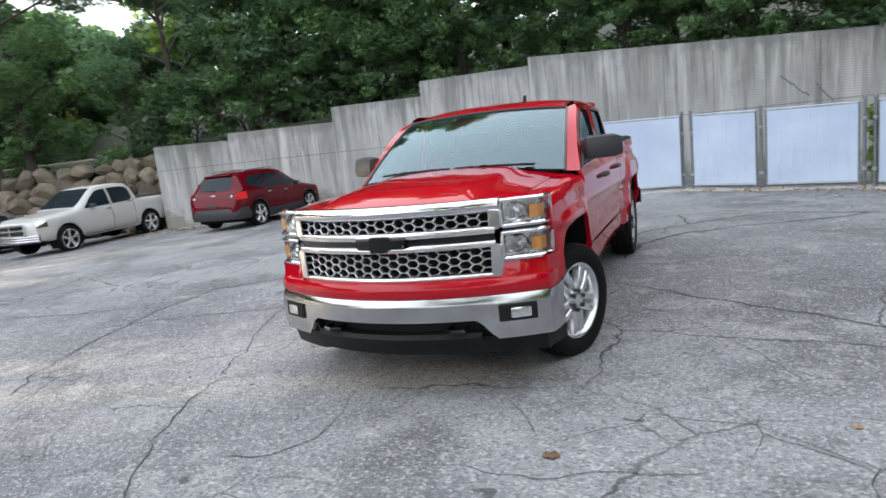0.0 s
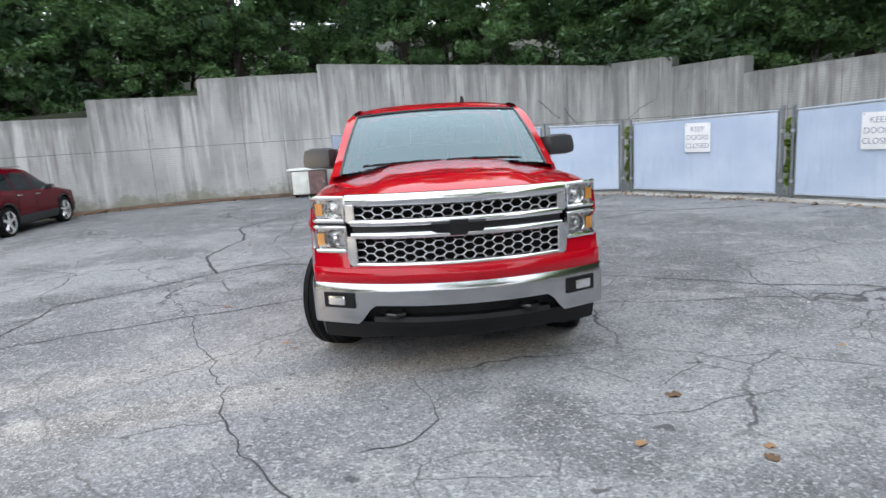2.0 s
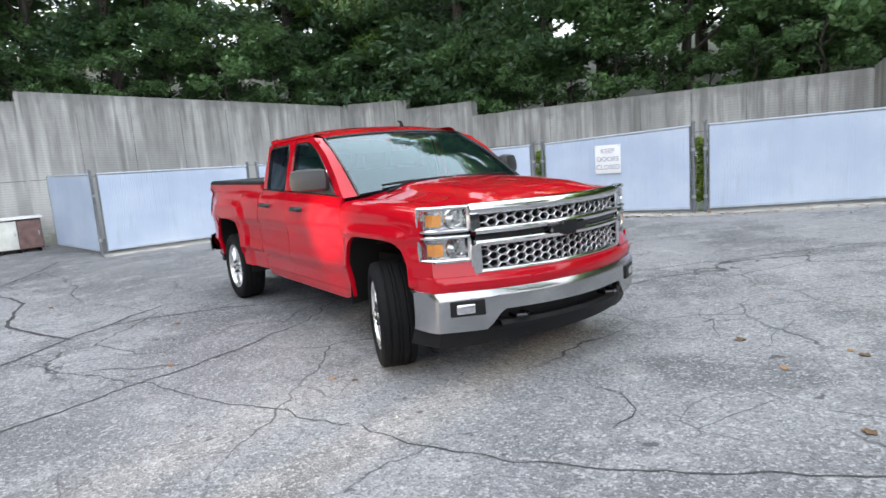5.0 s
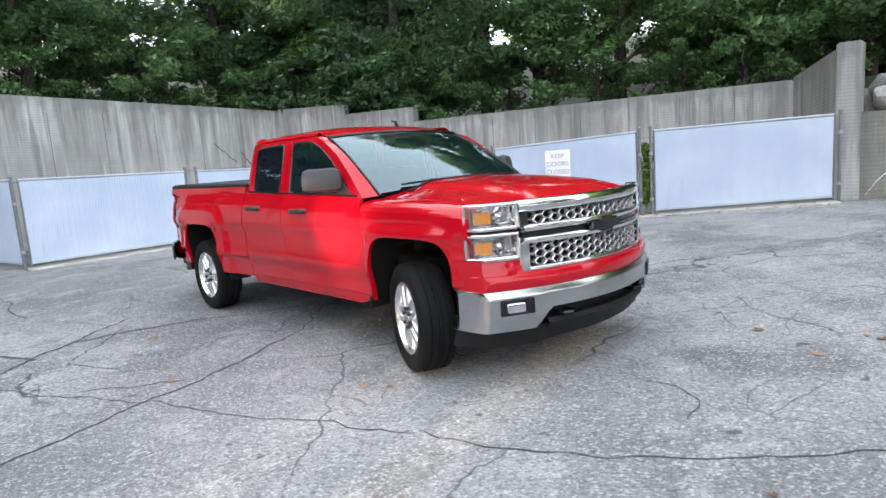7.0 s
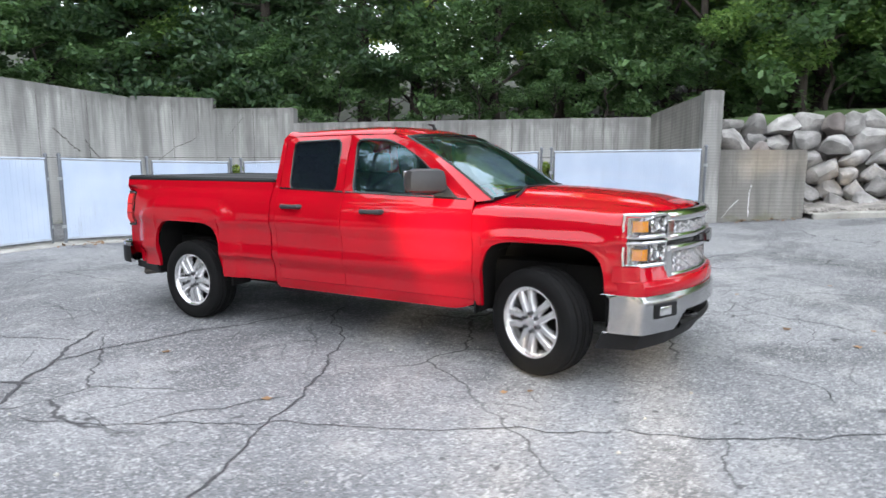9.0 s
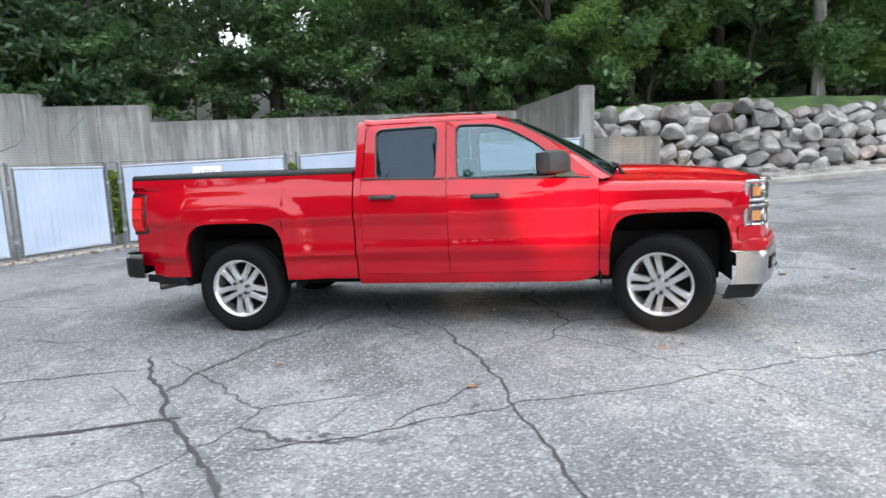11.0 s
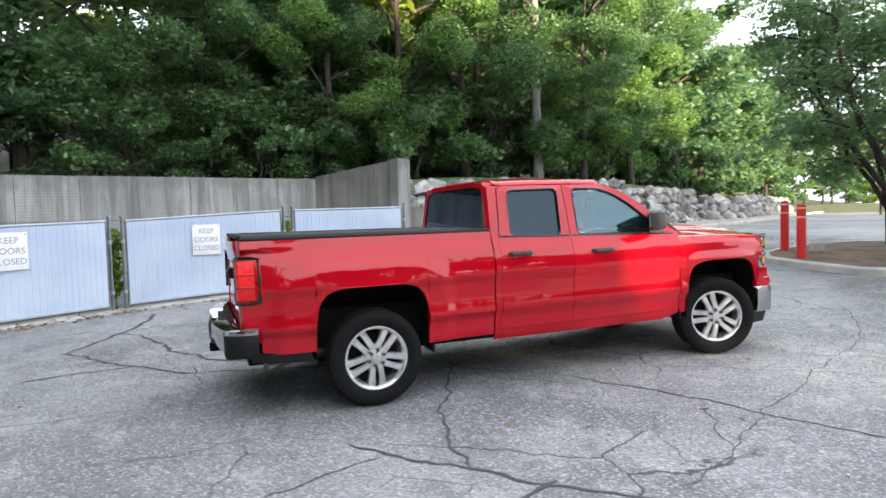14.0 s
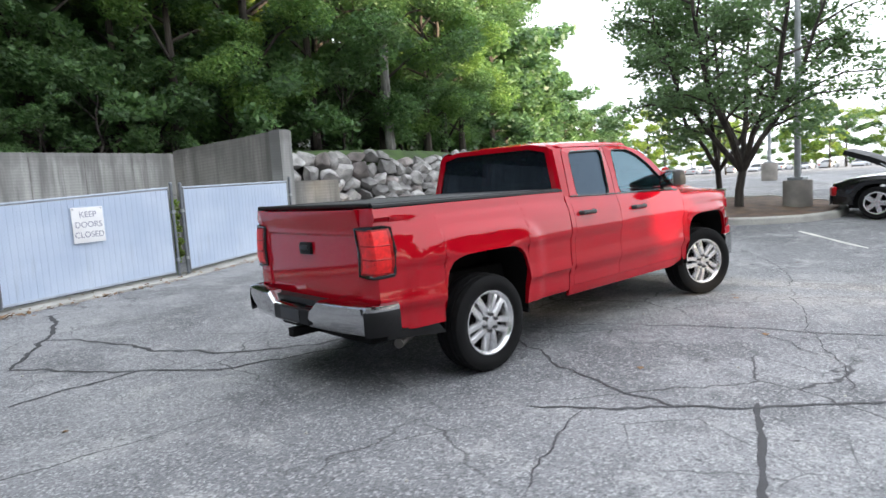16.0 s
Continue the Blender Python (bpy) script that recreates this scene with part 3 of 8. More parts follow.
def fence_panel(a, b, z0, z1, top_a, top_b, label):
    a, b = Vector((*a, 0)), Vector((*b, 0))
    d = b - a
    w, ang = d.length, math.atan2(d.y, d.x)
    t = thing("fence_gate", label, "gate", "slatted gates of the enclosure", Matrix.Translation(a) @ Matrix.Rotation(ang, 4, "Z"))
    top = lambda x: top_a + (top_b - top_a) * x / w
    low = lambda x: z0 + (z1 - z0) * x / w
    bm = bmesh.new()
    n = int(w / 0.052)
    rnd = random.Random(int(w * 1000))
    for i in range(n):
        x0, x1 = 0.05 + (w - 0.1) * i / n, 0.05 + (w - 0.1) * (i + 0.975) / n
        o = 0.002 * (i % 2) + 0.001 * rnd.random()
        q = [bm.verts.new(c) for c in ((x0, o, low(x0) + 0.06), (x1, o, low(x1) + 0.06), (x1, o, top(x1) - 0.03), (x0, o, top(x0) - 0.03))]
        r = [bm.verts.new(v.co + Vector((0, 0.012, 0))) for v in q]
        bm.faces.new(q)
        bm.faces.new(r[::-1])
        for k in range(4):
            bm.faces.new((q[k], r[k], r[(k + 1) % 4], q[(k + 1) % 4]))
    part("slat_fabric", bm, WOVEN, t, "pale blue-grey privacy slats woven in wire", smooth=False)
    for nm, p, q in (("top_rail", (0.04, 0, top(0)), (w - 0.04, 0, top(w))), ("bottom_rail", (0.04, 0, low(0) + 0.08), (w - 0.04, 0, low(w) + 0.08)),
                     ("stile", (0.04, 0, low(0) + 0.03), (0.04, 0, top(0))), ("stile", (w - 0.04, 0, low(w) + 0.03), (w - 0.04, 0, top(w)))):
        bm = bmesh.new()
        tube(bm, (Vector(p) + Vector((0, 0.012, 0)), Vector(q) + Vector((0, 0.012, 0))), 0.019, 8)
        part(nm, bm, POST_STEEL if nm == "stile" else PALE_RAIL, t)
    return t, w, ang


POSTS = {"g0": (-1.8, 8.5, 1.66), "g1": (1.5, 8.65, 1.6), "g2": (2.87, 7.85, 1.55), "g3": (4.55, 7.2, 1.52), "g5": (6.52, 4.45, 1.6), "g6": (7.72, 1.3, 1.74), "ge": (9.0, -1.72, 1.78), "side": (-2.45, 11.5, 1.7)}


def post(x, y, top, name="fence_post"):
    z = ground_z(x, y)
    t = thing(name, "galvanized steel gate post with a rounded cap", "post", "gate posts of the enclosure", pose(x, y, z))
    bm = bmesh.new()
    tube(bm, ((0, 0, -0.1), (0, 0, top - z + 0.05)), 0.027, 12)
    part("shaft", bm, POST_STEEL, t)
    bm = bmesh.new()
    revolve(bm, ((top - z + 0.05, 0.038), (top - z + 0.08, 0.035), (top - z + 0.1, 0.018), (top - z + 0.105, 0.001)), 12, "z")
    part("cap", bm, POST_STEEL, t)
    for k in (0.3, 1.2):
        bm = bmesh.new()
        revolve(bm, ((k, 0.033), (k, 0.043), (k + 0.06, 0.043), (k + 0.06, 0.033)), 10, "z")
        part("hinge", bm, ZINC, t)
    return t


def lettering(text, size, parent, at, material, name="lettering"):
    cu = bpy.data.curves.new(name, "FONT")
    cu.body, cu.size, cu.align_x, cu.align_y, cu.extrude = text, size, "CENTER", "CENTER", 0.001
    ob = bpy.data.objects.new(name, cu)
    me = bpy.data.meshes.new_from_object(ob)
    bpy.data.objects.remove(ob)
    me.materials.append(material)
    o = new(name, me)
    o.parent, o.matrix_basis = parent, at
    return o


for a, b, gap_a, gap_b, sign in (("side", "g0", 0, 0.05, 0), ("g0", "g1", 0.07, 0.09, 0), ("g1", "g2", 0.09, 0.06, 0), ("g2", "g3", 0.06, 0.13, 0), ("g3", "g5", 0.13, 0.13, 1), ("g5", "g6", 0.13, 0.13, 2), ("g6", "ge", 0.13, 0.05, 0)):
    A, B = POSTS[a], POSTS[b]
    L = math.hypot(B[0] - A[0], B[1] - A[1])
    d = ((B[0] - A[0]) / L, (B[1] - A[1]) / L)
    pa, pb = (A[0] + d[0] * gap_a, A[1] + d[1] * gap_a), (B[0] - d[0] * gap_b, B[1] - d[1] * gap_b)
    t, w, ang = fence_panel(pa, pb, ground_z(*pa) + 0.03, ground_z(*pb) + 0.03, A[2], B[2], "chain-link gate filled with pale blue-grey slats" + (" and bearing a white sign" if sign else ""))
    if sign:
        u, z = (0.495, 1.17) if sign == 1 else (0.47, 1.2)
        s = thing("warning_sign", "white square sign lettered KEEP DOORS CLOSED", "sign", "signs on the gates", Matrix.Translation((*pa, 0)) @ Matrix.Rotation(ang, 4, "Z") @ pose(w * u, -0.035, z, 90, 0, 0))
        bm = box(bmesh.new(), -0.27, 0.27, -0.29, 0.29, -0.008, 0.0, 0.003)
        part("board", bm, SIGN, s)
        for k, word in enumerate(("KEEP", "DOORS", "CLOSED")):
            lettering(word, 0.135, s, pose(0, 0.165 - 0.165 * k, 0.003), SIGN_INK)
        for cx in (-0.24, 0.24):
            bm = bmesh.new()
            revolve(bm, ((0.0, 0.012), (0.006, 0.01), (0.008, 0.001)), 8, "z")
            o = part("screw", bm, ZINC, s)
            o.matrix_basis = pose(cx, 0.26, 0)
for k, (x, y, top) in POSTS.items():
    if k in ("g1", "g3", "g5", "g6"):
        nb = {"g1": "g2", "g3": "g5", "g5": "g6", "g6": "ge"}[k]
        d = Vector((POSTS[nb][0] - x, POSTS[nb][1] - y, 0)).normalized() * 0.105
        post(x - d.x, y - d.y, top)
        post(x + d.x, y + d.y, top)
    elif k != "side":
        post(x, y, top)
# concrete apron along the gates
line_pts = [POSTS[k][:2] for k in ("g0", "g1", "g2", "g3", "g5", "g6", "ge")]
bm = bmesh.new()
rows = []
for i, (x, y) in enumerate(line_pts):
    a, b = line_pts[max(0, i - 1)], line_pts[min(len(line_pts) - 1, i + 1)]
    d = Vector((b[0] - a[0], b[1] - a[1], 0)).normalized()
    n = Vector((d.y, -d.x, 0))
    ring = []
    for off, z in ((0.34, -0.05), (0.32, 0.022), (-0.25, 0.022), (-0.27, -0.05)):
        q = Vector((x, y, 0)) + n * off
        ring.append(bm.verts.new(ground_at(q.x, q.y, z)))
    rows.append(ring)
for a, b in zip(rows, rows[1:]):
    for k in range(3):
        bm.faces.new((a[k], b[k], b[k + 1], a[k + 1]))
tagged(mesh_ob("apron", bm, KERB), "pale concrete apron along the foot of the gates", "kerb", kind="structure")

# ---- hillside behind the walls ----
RIM = [(-34, 7.4, 1.6), (-21, 8.9, 1.9), (-14.7, 10.4, 2.2), (-12.4, 10.5, 2.35), (-9.1, 11.8, 2.8), (-6.3, 12.5, 3.2), (-2.8, 12.75, 3.4), (1.5, 12.8, 3.25), (6.1, 12.95, 3.0), (7.4, 10.9, 2.7), (8.3, 8.7, 2.35),
       (10.2, 4.3, 2.4), (12.1, -0.1, 2.5), (11.6, -2.2, 2.55), (12.1, -3.8, 2.65), (12.5, -6.5, 2.7), (12.9, -9.5, 2.65), (13.7, -12.5, 2.5), (16, -16.6, 2.3),
       (22.3, -26, 2.0), (32.5, -41, 1.8), (46, -62, 1.6), (60, -100, 1.5)]


def rim_at(u):
    i = min(len(RIM) - 2, max(0, int(u)))
    return Vector(RIM[i]).lerp(Vector(RIM[i + 1]), u - i)


def bank_at(u, s):
    p = rim_at(u)
    o = Vector((p.x, p.y - 2, 0)).normalized()
    if p.y < -4:
        o = Vector((0.82, 0.57, 0))
    q = p + o * s
    # Added rise: a dark backdrop that closes sky gaps low in the trees.
    rise = 0.22 * min(1, max(0, (u - 2.5) / 1.5))
    q.z = p.z + (0.05 if u > 2.5 else 0.03) * min(s, 30) + rise * soft(s - 9, 2.0) - rise * soft(s - 40, 2.0) + 0.12 * noise.noise((q.x * 0.4, q.y * 0.4, 0)) * min(1, s)
    return q


bm = bmesh.new()
sheet(bm, lambda u, s: bank_at(u, s) if s >= 0 else bank_at(u, 0) - Vector((0, 0, 4)), steps(0, len(RIM) - 1, 88), [-1, 0, 0.6, 1.5, 3, 6, 10, 18, 35, 70, 140])
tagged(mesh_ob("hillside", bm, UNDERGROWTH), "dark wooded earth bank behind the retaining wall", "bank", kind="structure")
bm = bmesh.new()
sheet(bm, lambda u, s: bank_at(u, s) + Vector((0, 0, 0.03 + 0.7 * min(0, s) + 0.04 * noise.noise((u * 9, s * 3, 1)))), steps(12.9, 20.5, 66), [-0.7, -0.35, 0.0, 0.5, 1.1, 1.7])
tagged(mesh_ob("grass_strip", bm, GRASS), "mown green grass along the top of the boulders", "grass", kind="stuff")


# ---- trees ----
def leaf_cloud(name, clumps, count, size, rnd, flat=0.35, long=1.7):
    """Many small folded leaves scattered about the clumps (centre, radius)."""
    g = np.random.default_rng(rnd)
    c = np.array([list(p) + [r] for p, r in clumps])
    pick = g.choice(len(c), count, p=c[:, 3] ** 2 / (c[:, 3] ** 2).sum())
    d = g.normal(size=(count, 3))
    d /= np.linalg.norm(d, axis=1)[:, None]
    d[:, 2] *= 0.64
    mid = c[pick, :3] + d * (c[pick, 3] * g.uniform(0.35, 1.05, count) ** 0.6)[:, None]
    along = g.normal(size=(count, 3)) * (1, 1, 0.55)
    along /= np.linalg.norm(along, axis=1)[:, None]
    nrm = g.normal(size=(count, 3)) * flat * 2 + d * 0.5 + (0, 0, 0.7)
    side = np.cross(along, nrm)
    side /= np.linalg.norm(side, axis=1)[:, None] + 1e-9
    s = size * g.uniform(0.6, 1.35, count)[:, None]
    v = np.empty((count, 4, 3))
    v[:, 0], v[:, 2] = mid - along * s * long / 2, mid + along * s * long / 2
    v[:, 1], v[:, 3] = mid + side * s * 0.42, mid - side * s * 0.42
    v[:, 1, 2] -= 0.12 * s[:, 0]
    v[:, 3, 2] -= 0.12 * s[:, 0]
    me = bpy.data.meshes.new(name)
    me.vertices.add(count * 4)
    me.vertices.foreach_set("co", v.ravel())
    me.loops.add(count * 4)
    me.loops.foreach_set("vertex_index", np.arange(count * 4))
    me.polygons.add(count)
    me.polygons.foreach_set("loop_start", np.arange(0, count * 4, 4))
    me.polygons.foreach_set("loop_total", np.full(count, 4))
    me.update(calc_edges=True)
    return me


def needle_cloud(name, boughs, count, rnd):
    g = np.random.default_rng(rnd)
    b = np.array(boughs)
    pick = g.integers(0, len(b), count)
    t = g.uniform(0.15, 1.05, count)[:, None]
    mid = b[pick, :3] * (1 - t) + b[pick, 3:6] * t + g.normal(size=(count, 3)) * (0.26, 0.26, 0.13)
    along = (b[pick, 3:6] - b[pick, :3])
    along = along / np.linalg.norm(along, axis=1)[:, None] + g.normal(size=(count, 3)) * 0.7
    along /= np.linalg.norm(along, axis=1)[:, None]
    side = np.cross(along, g.normal(size=(count, 3)))
    side /= np.linalg.norm(side, axis=1)[:, None] + 1e-9
    s = g.uniform(0.13, 0.28, count)[:, None]
    v = np.stack([mid - along * s * 0.5, mid + side * s * 0.2, mid + along * s * 0.6, mid - side * s * 0.2], axis=1)
    me = bpy.data.meshes.new(name)
    me.vertices.add(count * 4)
    me.vertices.foreach_set("co", v.ravel())
    me.loops.add(count * 4)
    me.loops.foreach_set("vertex_index", np.arange(count * 4))
    me.polygons.add(count)
    me.polygons.foreach_set("loop_start", np.arange(0, count * 4, 4))
    me.polygons.foreach_set("loop_total", np.full(count, 4))
    me.update(calc_edges=True)
    return me


def crown_part(name, me, material, parent):
    me.materials.append(material)
    ob = new(name, me)
    ob.parent = parent
    return ob


def broadleaf(at, height, spread, low, leaves, size, material, bark, seed, label, limbs=14, trunk_r=0.16, name="tree", group="trees of the wood"):
    rnd = random.Random(seed)
    t = thing(name, label, "tree", group, at)
    bm = bmesh.new()
    lean = Vector((rnd.uniform(-0.4, 0.4), rnd.uniform(-0.4, 0.4), 0))
    spine = [Vector((0, 0, -0.3))] + [lean * (k / 6) ** 2 * height * 0.08 + Vector((rnd.uniform(-0.1, 0.1), rnd.uniform(-0.1, 0.1), height * 0.88 * k / 6)) for k in range(1, 7)]
    tube(bm, spine, [trunk_r * (1.25 if k == 0 else 1 - 0.14 * k) for k in range(7)], 9)
    clumps = [(spine[-1], spread * 0.3)]
    for k in range(limbs):
        f = low + (0.95 - low) * (k + rnd.random() * 0.6) / limbs
        i = min(5, int(f * 6))
        base = spine[i].lerp(spine[i + 1], f * 6 - i) if f < 1 else spine[-1]
        a = k * 2.4 + rnd.uniform(-0.5, 0.5)
        reach = spread * (0.55 + 0.6 * rnd.random()) * math.sin(math.pi * min(1, max(0.12, (1 - (f - low) / (1.05 - low)) * 0.62 + 0.22)))
        rise = reach * rnd.uniform(0.25, 0.75)
        tip = base + Vector((math.cos(a) * reach, math.sin(a) * reach, rise))
        mid = base.lerp(tip, 0.5) + Vector((0, 0, reach * 0.12))
        tube(bm, (base, mid, tip), [trunk_r * 0.42, trunk_r * 0.25, trunk_r * 0.07], 5, False)
        for q in range(3):
            e = mid.lerp(tip, 0.35 + 0.4 * q) + Vector((rnd.uniform(-0.6, 0.6), rnd.uniform(-0.6, 0.6), rnd.uniform(-0.3, 0.5))) * spread * 0.25
            tube(bm, (mid.lerp(tip, 0.2 + 0.2 * q), e), [trunk_r * 0.15, trunk_r * 0.04], 4, False)
            clumps.append((e, spread * rnd.uniform(0.14, 0.27)))
        clumps.append((tip, spread * rnd.uniform(0.15, 0.27)))
    part("trunk", bm, bark, t)
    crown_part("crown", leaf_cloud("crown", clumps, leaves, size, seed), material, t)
    return t


def pine(at, height, spread, low, count, seed, label):
    rnd = random.Random(seed)
    t = thing("pine_tree", label, "tree", "pines of the wood", at)
    bm = bmesh.new()
    spine = [Vector((rnd.uniform(-0.06, 0.06), rnd.uniform(-0.06, 0.06), height * k / 8 - 0.3 * (k == 0))) for k in range(9)]
    tube(bm, spine, [0.2 * (1.05 - k / 8) + 0.015 for k in range(9)], 8)
    boughs = []
    z = height * low
    while z < height * 0.98:
        for k in range(5):
            a = rnd.uniform(0, 6.28)
            r = spread * (1 - (z / height) ** 1.4 * 0.85) * rnd.uniform(0.7, 1.1)
            base = Vector((0, 0, z))
            tip = base + Vector((math.cos(a) * r, math.sin(a) * r, r * rnd.uniform(-0.12, 0.2)))
            tube(bm, (base, tip), [0.035, 0.008], 4, False)
            boughs.append((*base, *tip))
            for w in (-0.5, 0.5):
                q = base.lerp(tip, 0.45)
                e = q + Vector((math.cos(a + w), math.sin(a + w), 0.06)) * r * 0.45
                boughs.append((*q, *e))
        z += height * 0.045 + 0.12
    part("trunk", bm, BARK, t)
    crown_part("crown", needle_cloud("needles", boughs, count, seed), NEEDLE, t)
    return t


def turned(p, rz, s=1.0):
    return Matrix.Translation(p) @ Matrix.Rotation(rz, 4, "Z") @ Matrix.Diagonal((s, s, s, 1))


def sight_gap(p, wide):
    """True on a strip along one camera sight line, kept clear of trees, and round the tall bare trunk."""
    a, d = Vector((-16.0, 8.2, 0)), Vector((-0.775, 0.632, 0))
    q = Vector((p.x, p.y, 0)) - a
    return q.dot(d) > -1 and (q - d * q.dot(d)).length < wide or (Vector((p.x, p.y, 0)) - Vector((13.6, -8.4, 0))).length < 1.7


rnd = random.Random(7)
# one of each kind, then copies along the hillside; the coarser ones stand further back
kinds = [
    broadleaf(turned(bank_at(4.3, 2.2), 0), 9.5, 3.4, 0.06, 34000, 0.076, LEAF, BARK, 11, "leafy green broadleaf tree on the wooded bank"),
    broadleaf(turned(bank_at(6.6, 2.0), 1), 8.5, 3.2, 0.05, 34000, 0.074, LEAF_DARK, BARK, 12, "dense dark green broadleaf tree on the bank"),
    broadleaf(turned(bank_at(8.4, 2.4), 2), 10.0, 3.0, 0.08, 30000, 0.074, LEAF_LIGHT, BARK, 13, "light green broadleaf tree on the wooded bank"),
    pine(turned(bank_at(9.6, 2.0), 0), 11.0, 2.9, 0.04, 22000, 14, "dark green pine with drooping boughs on the bank"),
    pine(turned(bank_at(5.4, 2.6), 1), 13.0, 3.3, 0.12, 22000, 15, "tall dark pine on the wooded bank"),
    broadleaf(turned(bank_at(10.6, 2.2), 2), 11.0, 3.6, 0.05, 34000, 0.076, LEAF, BARK, 16, "broad leafy green tree hung with vines"),
]
back_kinds = [
    broadleaf(turned(bank_at(4.9, 7.0), 0), 10, 3.5, 0.08, 4200, 0.24, LEAF, BARK, 41, "leafy green tree deep in the wood"),
    broadleaf(turned(bank_at(6.1, 7.5), 1), 10, 3.4, 0.08, 4200, 0.24, LEAF_DARK, BARK, 42, "dark green tree deep in the wood"),
    broadleaf(turned(bank_at(8.9, 7.0), 2), 11, 3.3, 0.1, 3800, 0.24, LEAF_SUN_YELLOW, BARK, 43, "yellow-green tree deep in the wood, sunlight put in its leaf colour"),
]
bush = broadleaf(turned(bank_at(7.2, 0.9), 0), 2.6, 1.6, 0.05, 2600, 0.095, LEAF, BARK, 21, "low green bush spilling over the wall top", 9, 0.05, "bush", "bushes along the wall top")
u = 0.4
while u < 21.8:
    k = kinds[rnd.choice((0, 1, 3, 3, 4, 4, 5, 3) if u < 10.5 else (0, 2, 5, 5, 2, 1))] if u < 18.2 else back_kinds[rnd.choice((0, 0, 1))]
    p = bank_at(u, rnd.uniform(1.8, 3.4))
    if not sight_gap(p, 1.9):
        copy_thing(k, turned(p, rnd.uniform(0, 6.28), rnd.uniform(0.85, 1.15)))
    p = rim_at(u)
    q = rim_at(min(u + 0.1, 22))
    u += 0.1 * rnd.uniform(1.7, 2.6) * (1.35 if 4 < u < 11 else 2.0 if u > 20 else 1) / max(0.05, (q - p).length)
u = 0.3
while u < 21.5:
    k = back_kinds[rnd.choice((0, 1, 2, 2) if u < 16.5 else (0, 0, 1))]
    p = bank_at(u, rnd.uniform(5.5, 9.0))
    if not sight_gap(p, 3.0):
        copy_thing(k, turned(p, rnd.uniform(0, 6.28), rnd.uniform(1.05, 1.35)))
    p, q = rim_at(u), rim_at(min(u + 0.1, 22))
    u += 0.1 * rnd.uniform(2.6, 4.0) / max(0.05, (q - p).length)
u = 0.2
while u < 21.5:
    k = back_kinds[rnd.choice((0, 2, 2) if u < 16.5 else (0, 0, 1))]
    p = bank_at(u, rnd.uniform(12, 20))
    if not sight_gap(p, 4.5):
        copy_thing(k, turned(p, rnd.uniform(0, 6.28), rnd.uniform(1.35, 1.7)))
    p, q = rim_at(u), rim_at(min(u + 0.1, 22))
    u += 0.1 * rnd.uniform(3.0, 4.4) / max(0.05, (q - p).length)
for row, (near_s, far_s, gap) in enumerate(((1.0, 1.6, 1.0), (2.0, 3.6, 1.0))):
    u = 0.3 if row else 2.6
    while u < (12.3 if row == 0 else 18.3):
        p = bank_at(u, rnd.uniform(near_s, far_s))
        if not sight_gap(p, 1.2):
            copy_thing(bush, turned(p - Vector((0, 0, 0.25)), rnd.uniform(0, 6.28), rnd.uniform(0.55, 0.95) if row == 0 else rnd.uniform(0.9, 1.5)))
        p, q = rim_at(u), rim_at(min(u + 0.1, 22))
        u += 0.1 * gap * rnd.uniform(0.8, 1.3) * (1.5 if row else 1) / max(0.05, (q - p).length)
u = 11.0
while u < 18.4:
    p = bank_at(u, rnd.uniform(10, 13))
    copy_thing(bush, turned(p - Vector((0, 0, 0.4)), rnd.uniform(0, 6.28), rnd.uniform(1.9, 2.5)))
    a, b = rim_at(u), rim_at(min(u + 0.1, 22))
    u += 0.1 * rnd.uniform(1.8, 2.6) / max(0.05, (b - a).length)
# an added, unseen tree belt round the open side of the lot shapes the sunlight: a wide opening for the low sun,
# and beside it tall trees whose crowns start high, so that it also slips in under them
sun_screen_kind = broadleaf(turned(ground_at(-45, -6.0), 0), 13, 3.6, 0.48, 5200, 0.27, LEAF_DARK, BARK, 44, "unseen tall tree with a high crown that screens the sun", 14, 0.22)
rb = random.Random(31)
for row, (x, tall) in enumerate(((-44.0, 1.12), (-48.0, 1.18), (-52.0, 1.24))):
    y = -46.0 + row
    while y < 46:
        at = ground_at(x + rb.uniform(-1.2, 1.2), y)
        spin = rb.uniform(0, 6.28)
        if -28.5 < y < -3.2:
            # two stretches where the crowns start higher and the sun slips under them
            lift = 1.4 if -15.0 < y < -10.8 or -7.3 < y < -3.2 else 1.0
            if row == 2:
                copy_thing(sun_screen_kind, turned(at, spin, 1.1) @ Matrix.Diagonal((1, 1, 1.24 if y < -14.4 else 1.08 * lift, 1)))
                y -= 1.1 if y < -14.4 else 0.0
            elif y > -14.4:
                copy_thing(sun_screen_kind, turned(at, spin, rb.uniform(0.95, 1.08)) @ Matrix.Diagonal((1, 1, (1 + 0.1 * row) * lift, 1)))
        elif not (11 < y < 19 or sight_gap(at, 1.5)):
            copy_thing(back_kinds[rb.choice((0, 1, 1))], turned(at, spin, 1.28) @ Matrix.Diagonal((1, 1, tall * rb.uniform(0.93, 1.07), 1)))
        y += rb.uniform(1.8, 2.5)

# added unseen scrub blocks sky glints in the truck's side under the high crowns
y = -31.0
while y < 0:
    copy_thing(bush, turned(ground_at(-57 + rb.uniform(-0.6, 0.6), y), rb.uniform(0, 6.28), rb.uniform(1.5, 1.8)))
    y += rb.uniform(1.5, 2.1)
